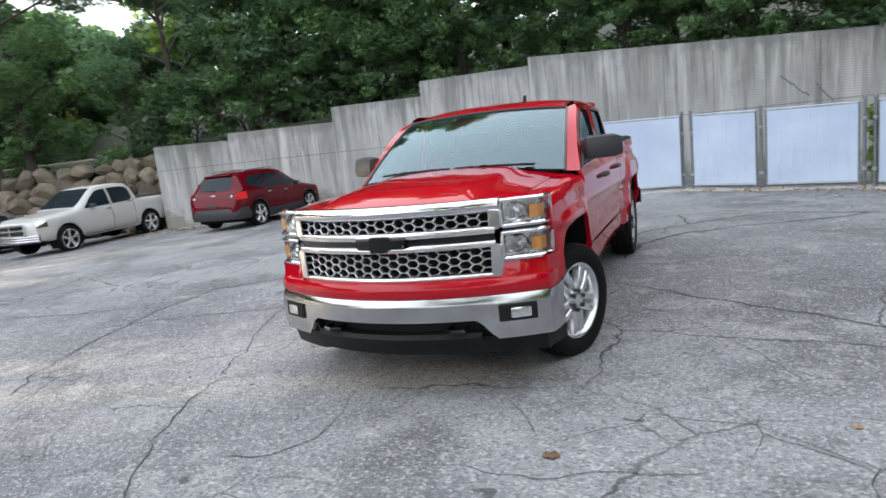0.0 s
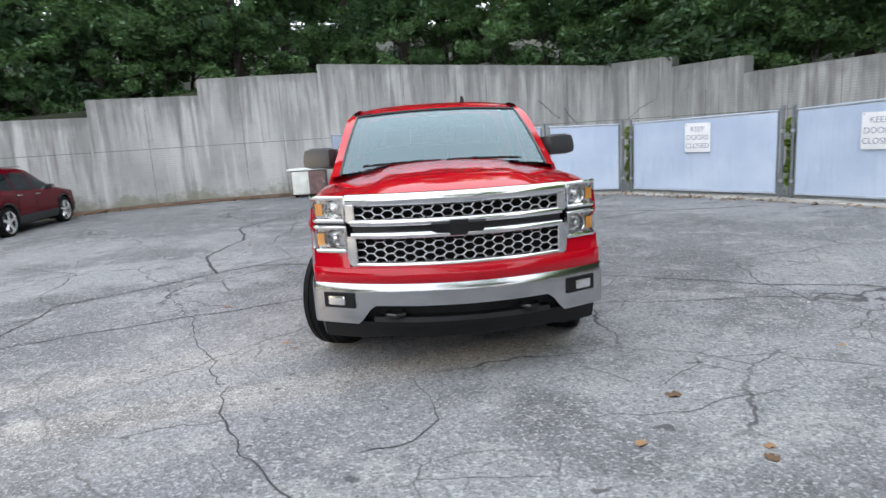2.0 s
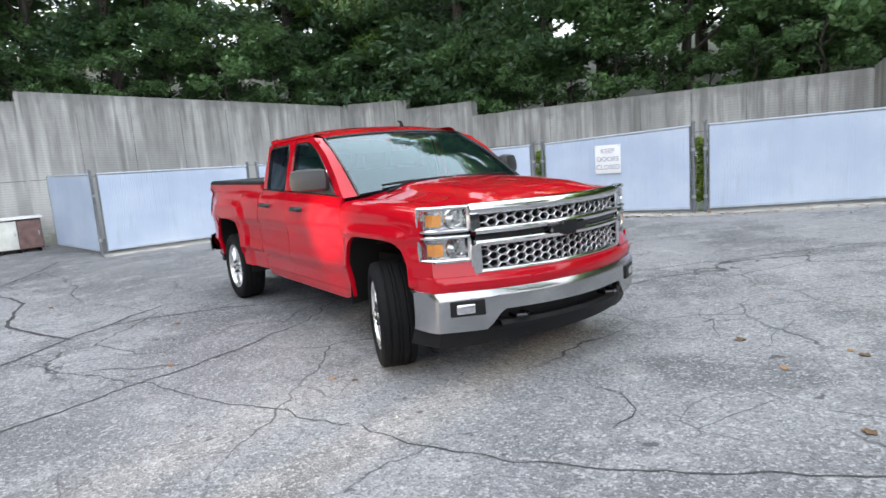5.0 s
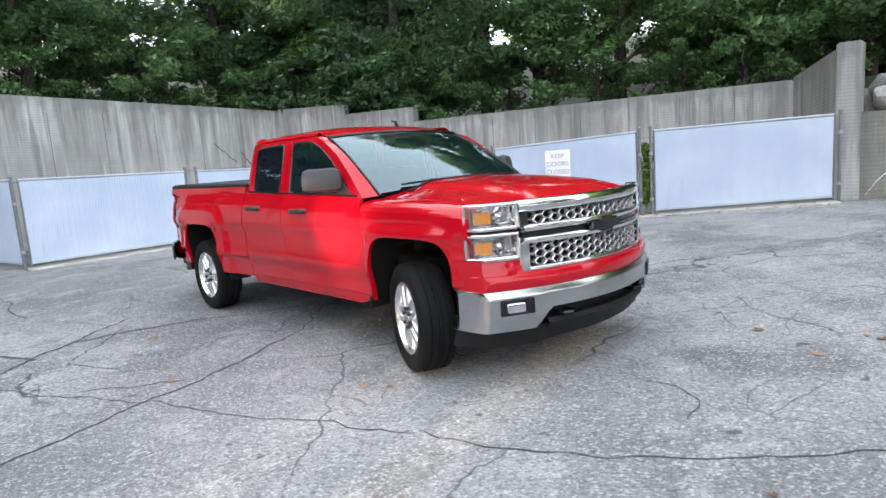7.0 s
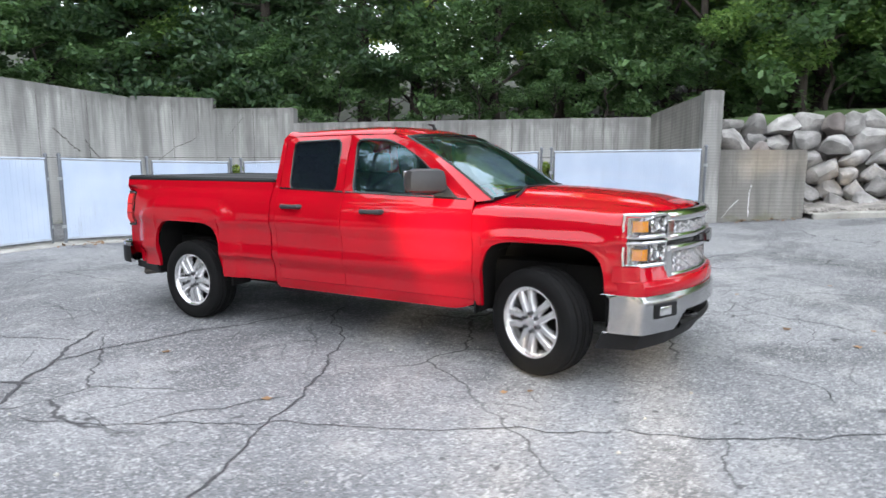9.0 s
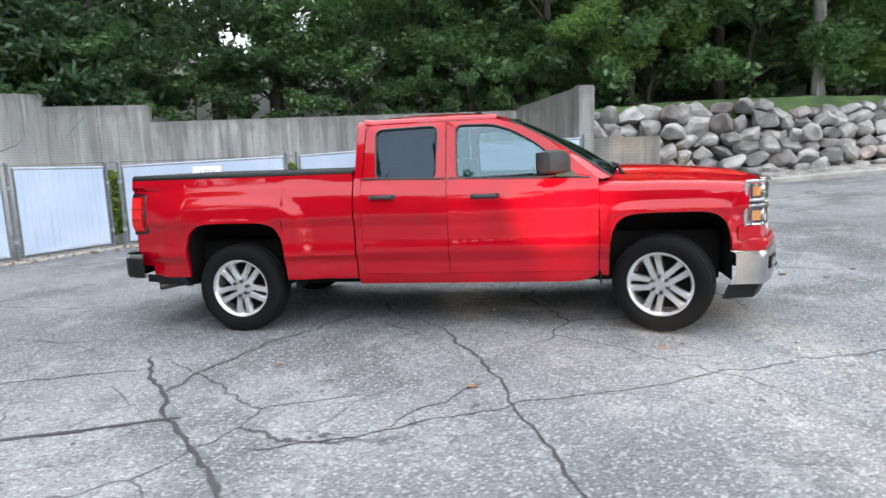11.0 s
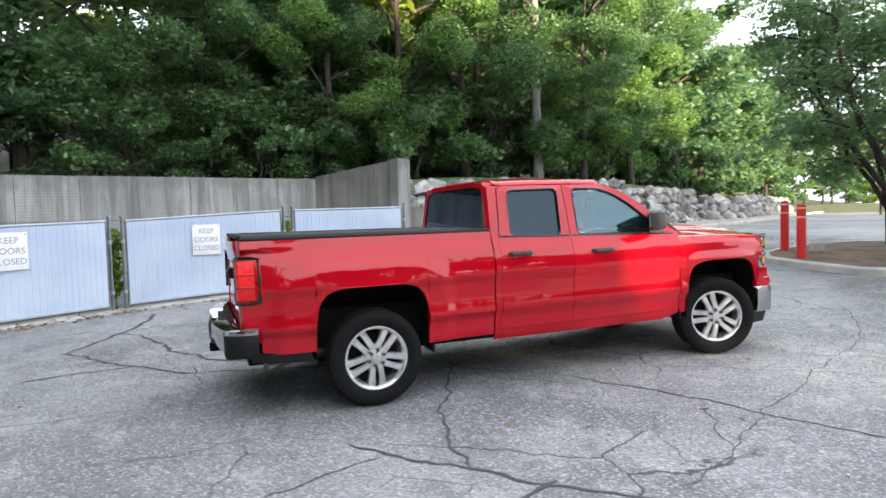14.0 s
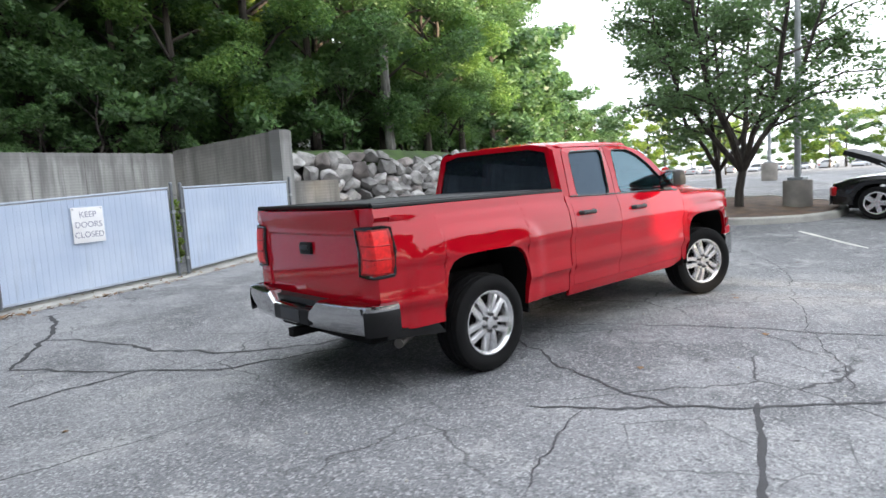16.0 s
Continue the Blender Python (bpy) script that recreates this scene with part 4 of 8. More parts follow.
# small copies of the yellow tree stand in for a sunlit lawn on that sight line
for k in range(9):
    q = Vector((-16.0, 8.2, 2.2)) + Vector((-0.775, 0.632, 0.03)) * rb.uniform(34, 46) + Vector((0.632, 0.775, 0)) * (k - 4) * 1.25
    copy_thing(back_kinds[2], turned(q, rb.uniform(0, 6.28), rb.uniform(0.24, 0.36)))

# weeds that stand in the gaps between the gate posts
for k, nxt in (("g5", "g6"), ("g6", "ge"), ("g3", "g5")):
    x, y, top = POSTS[k]
    d = Vector((POSTS[nxt][0] - x, POSTS[nxt][1] - y, 0)).normalized()
    q = Vector((x, y, 0)) + Vector((-d.y, d.x, 0)) * 0.16
    w = thing("weed", "tall green weeds behind the gap between gate posts", "weed", "weeds at the gates", Matrix.Translation(ground_at(q.x, q.y)))
    bm = bmesh.new()
    for j in range(4):
        tube(bm, ((0.05 * j - 0.08, 0, 0), (0.06 * j - 0.1, 0.03, 0.7), (0.08 * j - 0.12, 0.0, 1.3)), [0.008, 0.006, 0.003], 5)
    part("stem", bm, LEAF_LIGHT, w)
    crown_part("foliage", leaf_cloud("foliage", [(Vector((0.05 * math.sin(j * 2), 0.05 * math.cos(j * 3), 0.3 + 0.12 * j)), 0.13) for j in range(10)], 1300, 0.05, 91), LEAF_SUN_YELLOW, w)


# ---- red pickup truck: nose towards -y, origin on the ground midway between the axles ----
truck = thing("pickup_truck", "glossy red double-cab pickup truck with chrome grille and bumpers", "truck", at=pose(0, 0, 0.018, -0.5, 0.2, 0))
AXLE, HUB, REAR = 1.8225, 0.392, 2.83
SIDE = ((0.40, 0.905), (0.44, 0.925), (0.5, 0.942), (0.642, 0.948), (0.674, 0.984), (0.70, 0.986), (0.8, 0.976), (0.95, 0.981), (0.985, 1.003), (1.02, 1.004), (1.1, 0.995), (1.2, 0.975), (1.27, 0.945), (1.31, 0.917), (1.36, 0.905), (1.73, 0.822), (1.79, 0.765))
PLAN = ((-2.75, 0.88), (-2.55, 0.93), (-2.35, 0.965), (-2.1, 0.985), (-1.3, 0.985), (0.7, 0.985), (1.3, 1.0), (2.3, 0.995), (2.62, 0.97), (2.85, 0.925))


ARCHES = ((-1.853, 0.462, 0.555), (1.83, 0.468, 0.565))
# the boxy flares round the arches: centre, half length, height over the sill line, how far they stand out
FLARES = ((-1.86, 0.575, 0.66, 0.024), (1.87, 0.76, 0.8, 0.032))


def half_width(y, z):
    w = curve_at(SIDE, z) * (curve_at(PLAN, y) if z < 1.3 else 1)
    for yc, a, h, out in FLARES:
        r = (abs((y - yc) / a) ** 5 + (max(0, z - 0.42) / h) ** 5) ** 0.2
        k = min(1, max(0, (1.0 - r) / 0.115))
        w += out * k * k * (3 - 2 * k)
    for yc, a, h in ARCHES:
        r = (abs((y - yc) / a) ** 5 + (max(0, z - 0.42) / h) ** 5) ** 0.2
        w += 0.009 * math.exp(-((r - 1.0) / 0.05) ** 2) * (z < 1.1)
    return w


def arch_low(y, which, floor):
    yc, a, h = ARCHES[which]
    k = abs((y - yc) / a)
    return floor if k >= 1 else max(floor, 0.42 + h * (1 - k ** 5) ** 0.2)


def belt(y):
    return 1.307 + 0.03 * y


def bed_top(y):
    return 1.37 + 0.0095 * (y - 0.735)


def skin(bm, sgn, ys, low, top, rows=16, flange=0.03):
    """A body side panel over the lengths ys, from low(y) to top(y), with turned-in edges."""
    def f(y, v):
        z = low(y) + (top(y) - low(y)) * v
        return Vector((sgn * half_width(y, z), y, z))
    vs = steps(0, 1, rows)
    g = sheet(bm, f, ys, vs, flip=sgn > 0)
    inward = Vector((-sgn * flange, 0, 0))
    edge = [r[0] for r in g] + g[-1][1:] + [r[-1] for r in g[-2::-1]] + g[0][-2:0:-1]
    ins = [bm.verts.new(v.co + inward) for v in edge]
    n = len(edge)
    for i in range(n):
        q = (edge[i], edge[(i + 1) % n], ins[(i + 1) % n], ins[i])
        bm.faces.new(q if sgn > 0 else q[::-1])
    return g


def spaced(a, b, n, yc=None, half=None):
    ys = steps(a, b, n)
    if yc is not None:
        for k in (-1, 1):
            for e in (0.999, 0.985, 0.95, 0.9, 0.82):
                ys.append(yc + k * half * e)
            ys.append(yc + k * half * 1.001)
    return sorted(min(b, max(a, y)) for y in set(ys) if a - 1e-6 <= y <= b + 1e-6)


def hood_z(x, y):
    c = curve_at(((-2.78, 1.178), (-2.72, 1.213), (-2.6, 1.245), (-2.4, 1.278), (-2.1, 1.31), (-1.8, 1.332), (-1.4, 1.345)), y)
    a = abs(x)
    dome = 0.028 * (1 / (1 + math.exp((a - 0.5) / 0.022))) * min(1, max(0, (y + 2.72) / 0.25))
    return c - 0.02 - (0.05 + 0.035 * min(1, max(0, (y + 2.6) / 1.0))) * (a / 0.8) ** 2.4 + dome


def face_y(x, push=0.0):
    return -2.8 + 0.33 * x * x - push


def ring(bm, sgn, outer, inner, cuts=5, depth=0.03):
    """A frame on the cab side between two outlines of (y, z) with as many corners."""
    def fine(o):
        n = len(o)
        return [(o[i][0] + (o[(i + 1) % n][0] - o[i][0]) * k / cuts, o[i][1] + (o[(i + 1) % n][1] - o[i][1]) * k / cuts) for i in range(n) for k in range(cuts)]
    at = lambda p, d: bm.verts.new((sgn * (half_width(*p) - d), *p))
    O, I = fine(outer), fine(inner)
    a, b, c, e = ([at(p, 0) for p in O], [at(p, 0) for p in I], [at(p, depth) for p in I], [at(p, depth) for p in O])
    n = len(a)
    for i in range(n):
        j = (i + 1) % n
        for p, q in ((a, b), (b, c), (e, a)):
            f = (p[i], p[j], q[j], q[i])
            bm.faces.new(f if sgn < 0 else f[::-1])


def pane(bm, sgn, outline, inset=0.018):
    vs = [bm.verts.new((sgn * (half_width(*p) - inset), *p)) for p in outline]
    bm.faces.new(vs if sgn > 0 else vs[::-1])


def rounded(outline, r, cuts=3):
    """The outline with each corner turned by a short curve."""
    n, out = len(outline), []
    for i in range(n):
        p, a, b = Vector(outline[i]), Vector(outline[i - 1]), Vector(outline[(i + 1) % n])
        u, v = (a - p), (b - p)
        u, v = u.normalized() * min(r, u.length * 0.42), v.normalized() * min(r, v.length * 0.42)
        out += [tuple(p + u * (1 - f) ** 2 + v * f * f) for f in steps(0, 1, cuts)]
    return out


W_REAR = ((0.535, 1.318), (0.528, 1.70), (0.49, 1.728), (0.0, 1.738), (0.012, 1.30))
F_REAR = ((0.645, 1.322), (0.612, 1.745), (0.55, 1.772), (-0.075, 1.778), (-0.075, 1.30))
W_FRONT = ((-0.165, 1.297), (-0.165, 1.735), (-0.46, 1.728), (-0.62, 1.678), (-0.80, 1.575), (-1.0, 1.415), (-1.15, 1.285))
F_FRONT = ((-0.082, 1.30), (-0.082, 1.778), (-0.50, 1.772), (-0.70, 1.71), (-0.90, 1.598), (-1.12, 1.425), (-1.3, 1.268))
G_REAR, G_FRONT = rounded(W_REAR, 0.06), rounded(W_FRONT, 0.06)
for sgn in (-1, 1):
    bm = bmesh.new()
    low = lambda y: arch_low(y, 0, 0.47 if y > -1.8 else 0.655)
    ys = spaced(-2.44, -1.318, 24, ARCHES[0][0], ARCHES[0][1])
    def top_f(y):
        return hood_z(0.8, y) - 0.085
    g = skin(bm, sgn, ys, low, top_f, 22)
    rows = []
    for k, y in enumerate(ys):
        p1, p2 = g[k][-1].co.copy(), Vector((sgn * 0.806, y, hood_z(0.8, y)))
        pc = Vector((p1.x * 0.985, y, p2.z - 0.008))
        rows.append([g[k][-1]] + [bm.verts.new(p1 * (1 - t) ** 2 + pc * 2 * t * (1 - t) + p2 * t * t) for t in (0.25, 0.5, 0.75, 1.0)])
    for a, b in zip(rows, rows[1:]):
        for j in range(4):
            q = (a[j], b[j], b[j + 1], a[j + 1])
            bm.faces.new(q[::-1] if sgn > 0 else q)
    # the fender's nose above the lamps
    nose = []
    for t in steps(0, 1, 6):
        y = -2.44 - 0.10 * t
        w = 0.94 - 0.04 * t * t
        zt = 1.185
        nose.append([bm.verts.new(c) for c in ((sgn * w, y, zt - 0.012), (sgn * (w - 0.005), y, zt), (sgn * (w - 0.06), y, hood_z(0.8, y) - 0.012), (sgn * 0.806, y, hood_z(0.8, y)))])
    for a, b in zip(nose, nose[1:]):
        for j in range(3):
            q = (b[j], a[j], a[j + 1], b[j + 1])
            bm.faces.new(q[::-1] if sgn > 0 else q)
    part("front_fender", bm, RED, truck, angle=0.7)

    bm = bmesh.new()
    skin(bm, sgn, steps(-1.3125, -0.084, 14), lambda y: 0.505, belt, 20)
    ring(bm, sgn, rounded(F_FRONT, 0.004), G_FRONT, 2)
    door = part("front_door", bm, RED, truck, angle=0.7)
    bm = bmesh.new()
    skin(bm, sgn, steps(-0.079, 0.6595, 10), lambda y: 0.505, belt, 20)
    ring(bm, sgn, rounded(F_REAR, 0.004), G_REAR, 2)
    door2 = part("rear_door", bm, RED, truck, angle=0.7)
    bm = bmesh.new()
    skin(bm, sgn, steps(-1.31, 0.715, 24), lambda y: 0.41 + 0.06 * min(1, max(0, (-1.1 - y) / 0.2)) ** 2, lambda y: 0.5025, 4)
    part("rocker_panel", bm, RED, truck)
    for d, o, m in ((door, G_FRONT, CLEAR), (door2, G_REAR, TINTED)):
        bm = bmesh.new()
        pane(bm, sgn, o)
        ob = part("window", bm, m, d, "clear side glass" if m == CLEAR else "dark tinted side glass", smooth=False)
        ob.visible_shadow = False
        bm = bmesh.new()
        tube(bm, [(sgn * (half_width(*p) - 0.008), *p) for p in (*o, o[0])], 0.011, 5, False)
        part("window_seal", bm, GLOSS_BLACK, d)
        y0, y1 = (-1.25, -0.1) if d == door else (-0.07, 0.645)
        bm = bmesh.new()
        tube(bm, [(sgn * (half_width(y, belt(y)) + 0.002), y, belt(y) - 0.004) for y in steps(y0, y1, 6)], 0.009, 5)
        part("belt_trim", bm, GLOSS_BLACK, d)
        yc = -0.4 if d == door else 0.47
        zc = 1.148 if d == door else 1.165
        bm = bmesh.new()
        x = half_width(yc, zc)
        tube(bm, [(sgn * (x + dx), yc + dy, zc) for dx, dy in ((-0.01, -0.105), (0.03, -0.085), (0.038, -0.03), (0.038, 0.04), (0.03, 0.085), (-0.01, 0.105))], [0.02, 0.022, 0.019, 0.019, 0.022, 0.02], 8)
        h = part("door_handle", bm, GREY_PLASTIC, d, "dark grey plastic pull handle")
    # cab corner behind the rear door, and the roof rail
    bm = bmesh.new()
    skin(bm, sgn, steps(0.662, 0.722, 3), lambda y: 0.435, belt, 16)
    O = ((0.652, 1.324), (0.62, 1.745), (0.56, 1.775))
    B = ((0.722, 1.33), (0.695, 1.76), (0.64, 1.80))
    vo = [bm.verts.new((sgn * half_width(*p), *p)) for p in O]
    vb = [bm.verts.new((sgn * (half_width(*p) - 0.015), *p)) for p in B]
    vc = [bm.verts.new(p) for p in ((sgn * 0.855, 0.737, 1.33), (sgn * 0.74, 0.712, 1.775), (sgn * 0.70, 0.70, 1.815))]
    for r0, r1 in ((vo, vb), (vb, vc)):
        for i in range(2):
            q = (r0[i], r1[i], r1[i + 1], r0[i + 1])
            bm.faces.new(q[::-1] if sgn < 0 else q)
    part("cab_corner", bm, RED, truck)
    bm = bmesh.new()
    path = ((-0.50, 1.776), (-0.2, 1.782), (0.1, 1.782), (0.4, 1.78), (0.56, 1.776), (0.64, 1.79))
    rows = [[bm.verts.new((sgn * (0.782 - 0.0 * k), y, z)) for k, (y, z) in enumerate(path)], [bm.verts.new((sgn * 0.765, y, z + 0.022)) for y, z in path], [bm.verts.new((sgn * 0.71, y, z + 0.042)) for y, z in path]]
    for a, b in zip(rows, rows[1:]):
        for i in range(len(path) - 1):
            q = (a[i], a[i + 1], b[i + 1], b[i])
            bm.faces.new(q if sgn > 0 else q[::-1])
    part("roof_rail", bm, RED, truck)
    # windscreen pillar
    bm = bmesh.new()
    outer = [(sgn * half_width(y, z), y, z) for y, z in ((-1.34, 1.25), *[p for p in F_FRONT[:1:-1]])]
    outer[-1] = (sgn * 0.782, -0.50, 1.776)
    inner = [(sgn * (0.845 - 0.115 * t), -1.43 + 0.82 * t, 1.262 + 0.49 * t + 0.03 * math.sin(math.pi * t)) for t in steps(0, 1, len(outer) - 1)]
    a, b = [bm.verts.new(p) for p in outer], [bm.verts.new(p) for p in inner]
    for i in range(len(a) - 1):
        q = (a[i], a[i + 1], b[i + 1], b[i])
        bm.faces.new(q if sgn > 0 else q[::-1])
    part("windscreen_pillar", bm, RED, truck)
    # bed side
    bm = bmesh.new()
    low = lambda y: arch_low(y, 1, 0.465 if y < 1.8 else 0.50)
    skin(bm, sgn, spaced(0.735, 2.70, 40, ARCHES[1][0], ARCHES[1][1]), low, bed_top, 34)
    skin(bm, sgn, steps(2.70, REAR, 4), lambda y: 0.60, lambda y: 0.905, 6, 0.02)
    skin(bm, sgn, steps(2.70, REAR, 4), lambda y: 1.255, bed_top, 4, 0.02)
    rear = [[bm.verts.new((sgn * (half_width(REAR, z) - d), REAR + 0.022 * (d > 0), z)) for d in (0, 0.04, 0.2)] for z in (0.60, 0.7, 0.905)]
    rear2 = [[bm.verts.new((sgn * (half_width(REAR, z) - d), REAR + 0.022 * (d > 0), z)) for d in (0, 0.04, 0.2)] for z in (1.255, 1.32, 1.39)]
    for g in (rear, rear2):
        for a, b in zip(g, g[1:]):
            for j in range(2):
                q = (a[j], a[j + 1], b[j + 1], b[j])
                bm.faces.new(q if sgn < 0 else q[::-1])
    part("bed_side", bm, RED, truck, angle=0.7)
    bm = bmesh.new()
    tube(bm, [(sgn * (half_width(y, 1.33) - 0.03), y, bed_top(y) + 0.005) for y in steps(0.74, 2.825, 10)], 0.022, 8)
    part("bed_rail_cap", bm, BLACK, truck)
    # wheel housings and splash guards
    for yc, a, h in ARCHES:
        bm = bmesh.new()
        pts = [(yc + a * 1.02 * math.copysign(abs(math.cos(t)) ** 0.45, math.cos(t)), 0.42 + (h + 0.012) * abs(math.sin(t)) ** 0.45) for t in steps(0, math.pi, 24)]
        sheet(bm, lambda x, i: Vector((sgn * x, *pts[int(i)])), [0.55, 0.8, 0.968], list(range(25)))
        vs = [bm.verts.new((sgn * 0.55, *p)) for p in pts]
        bm.faces.new(vs)
        part("wheel_housing", bm, UNDER, truck)
    bm = box(bmesh.new(), min(sgn * 0.72, sgn * 0.95), max(sgn * 0.72, sgn * 0.95), -1.335, -1.32, 0.4, 0.5, 0.006)
    part("mud_guard", bm, BLACK, truck)
    bm = box(bmesh.new(), min(sgn * 0.7, sgn * 0.93), max(sgn * 0.7, sgn * 0.93), 1.295, 1.315, 0.37, 0.46, 0.006)
    part("mud_guard", bm, BLACK, truck)
    # lower corner trim ahead of the rear bumper
    bm = prism(bmesh.new(), ((2.30, 0.42), (2.36, 0.50), (2.78, 0.52), (2.78, 0.45)), lambda y, z: (sgn * 0.90, y, z), lambda y, z: (sgn * (half_width(y, 0.52) + 0.003), y, z))
    part("corner_trim", bm, BLACK, truck)
    # door mirror
    bm = box(bmesh.new(), -0.165, 0.165, -0.095, 0.06, -0.095, 0.085, 0.065)
    for v in bm.verts:
        k = (v.co.z + 0.1) / 0.2
        v.co.x *= 1 - 0.08 * k
        v.co.y *= 1.1 - 0.25 * k
    m = part("door_mirror", bm, GREY_PLASTIC, truck, "dark grey plastic door mirror")
    m.matrix_basis = pose(sgn * 1.045, -0.95, 1.41, 0, 0, sgn * 33)
    bm = box(bmesh.new(), -0.14, 0.14, 0.056, 0.062, -0.07, 0.068, 0.002)
    part("mirror_glass", bm, CHROME, m)
    bm = box(bmesh.new(), -0.09, 0.05, -0.035, 0.035, -0.03, 0.03, 0.015)
    arm = part("mirror_arm", bm, GREY_PLASTIC, m)
    arm.matrix_basis = pose(-sgn * 0.13, 0.01, -0.07)
    bm = prism(bmesh.new(), ((-1.17, 1.278), (-0.98, 1.283), (-1.0, 1.40)), lambda y, z: (sgn * (half_width(y, z) - 0.01), y, z), lambda y, z: (sgn * (half_width(y, z) + 0.016), y, z))
    part("mirror_sail", bm, GREY_PLASTIC, truck)

# bonnet
bm = bmesh.new()
def hood_at(x, v):
    y0 = face_y(x, -0.055)
    y = y0 + (-1.40 - 0.16 * (1 - (x / 0.8) ** 2) - y0) * v
    return Vector((x, y, hood_z(x, y)))
g = sheet(bm, hood_at, steps(-0.797, 0.797, 48), [0, 0.01, 0.03, 0.06, 0.1, 0.15, 0.22, 0.3, 0.4, 0.52, 0.64, 0.76, 0.88, 1.0])
lip = [bm.verts.new(r[0].co + Vector((0, 0.02, -0.03))) for r in g]
for i in range(len(g) - 1):
    bm.faces.new((g[i + 1][0], g[i][0], lip[i], lip[i + 1]))
for s in (0, -1):
    e = [bm.verts.new(v.co + Vector((0, 0, -0.03))) for v in g[s]]
    for i in range(len(e) - 1):
        q = (g[s][i], g[s][i + 1], e[i + 1], e[i])
        bm.faces.new(q if s else q[::-1])
part("bonnet", bm, RED, truck, angle=0.9)
bm = bmesh.new()
sheet(bm, lambda x, v: Vector((x, -1.57 + 0.16 * (x / 0.8) ** 2 + 0.2 * v, 1.30 - 0.045 * (abs(x) / 0.8) ** 2 + 0.012 * math.sin(v * 3))), steps(-0.8, 0.8, 16), steps(0, 1, 4))
part("cowl", bm, BLACK, truck)

# roof, windscreen, back of the cab
bm = bmesh.new()
def roof_at(x, y):
    return Vector((x, y, 1.868 - 0.045 * max(0, (y - 0.46) / 0.2) ** 2 - 0.022 * ((y - 0.05) / 0.65) ** 2 - 0.046 * (abs(x) / 0.71) ** 3 - (0.075 * ((-0.15 - y) / 0.55) ** 2.2 if y < -0.15 else 0)))
sheet(bm, lambda x, v: roof_at(x, -0.69 + 0.08 * (abs(x) / 0.712) ** 2 + (1.365 - 0.09 * (abs(x) / 0.712) ** 2 - 0.035 * (abs(x) / 0.712) ** 6) * v), steps(-0.712, 0.712, 24), steps(0, 1, 26))
part("roof", bm, RED, truck)
bm = bmesh.new()
def screen_at(x, v):
    w = 0.845 - 0.115 * v
    k = 1 - x * x
    return Vector((x * w, -1.43 + 0.82 * v - (0.14 - 0.08 * v) * k, 1.262 + 0.49 * v + 0.03 * math.sin(math.pi * v) + (0.045 - 0.015 * v) * k))
sheet(bm, screen_at, steps(-1, 1, 20), steps(0.02, 1, 12))
ws = part("windscreen", bm, SCREEN, truck, "large clear reflecting windscreen")
ws.visible_shadow = False
bm = bmesh.new()
tube(bm, [screen_at(x, 1.0) + Vector((0, -0.004, 0.002)) for x in steps(-1, 1, 16)], 0.012, 5)
for s in (-1, 1):
    tube(bm, [screen_at(s, v) for v in steps(0, 1, 8)], 0.012, 5)
part("windscreen_seal", bm, GLOSS_BLACK, truck)
for x0, x1 in ((-0.62, -0.02), (0.02, 0.6)):
    bm = bmesh.new()
    tube(bm, [screen_at(x / 0.8, 0.05 + 0.02 * abs(x)) + Vector((0, -0.02, 0.012)) for x in steps(x0, x1, 8)], 0.009, 6)
    b = screen_at(x0 / 0.8, 0.0) + Vector((0, -0.05, -0.005))
    tube(bm, (b, screen_at((x0 * 0.6 + x1 * 0.4) / 0.8, 0.055) + Vector((0, -0.03, 0.02))), 0.011, 6)
    part("wiper", bm, BLACK, truck)
bm = bmesh.new()
box(bm, -0.09, 0.09, -0.72, -0.69, 1.66, 1.72, 0.015)
part("rear_view_mirror", bm, BLACK, truck)
bm = bmesh.new()
out = [(-0.86, 1.33), (0.86, 1.33), (0.74, 1.79), (0.5, 1.825), (-0.5, 1.825), (-0.74, 1.79)]
inn = [(-0.79, 1.36), (0.79, 1.36), (0.695, 1.74), (0.5, 1.78), (-0.5, 1.78), (-0.695, 1.74)]
yb = lambda z: 0.735 - 0.07 * (z - 1.33)
a, b = [bm.verts.new((x, yb(z), z)) for x, z in out], [bm.verts.new((x, yb(z), z)) for x, z in inn]
c = [bm.verts.new((x, yb(z) - 0.02, z)) for x, z in inn]
for i in range(6):
    j = (i + 1) % 6
    bm.faces.new((a[j], a[i], b[i], b[j]))
    bm.faces.new((b[j], b[i], c[i], c[j]))
bm.faces.new([bm.verts.new((x, 0.735, z)) for x, z in ((-0.9, 0.5), (-0.88, 1.33), (0.88, 1.33), (0.9, 0.5))])
part("cab_back", bm, RED, truck)
bm = bmesh.new()
bm.faces.new([bm.verts.new((x, yb(z) - 0.012, z)) for x, z in inn][::-1])
part("rear_window", bm, TINTED, truck, "dark tinted rear window", smooth=False)
bm = box(bmesh.new(), -0.16, 0.16, 0.645, 0.695, 1.80, 1.836, 0.012)
part("high_brake_lamp", bm, TAIL_RED, truck)
bm = bmesh.new()
tube(bm, ((0.28, -0.28, 1.85), (0.28, -0.26, 1.90), (0.28, -0.2, 1.915)), [0.022, 0.016, 0.006], 8)
part("roof_antenna", bm, BLACK, truck)
# bed: cover, tailgate
bm = bmesh.new()
sheet(bm, lambda x, y: Vector((x, y, bed_top(y) + 0.03 - 0.006 * (abs(x) / 0.86) ** 6 + 0.004 * math.sin((y - 0.76) * 9.4))), steps(-0.865, 0.865, 12), steps(0.76, 2.82, 24))
part("tonneau_cover", bm, VINYL, truck, "black vinyl tonneau cover over the bed")
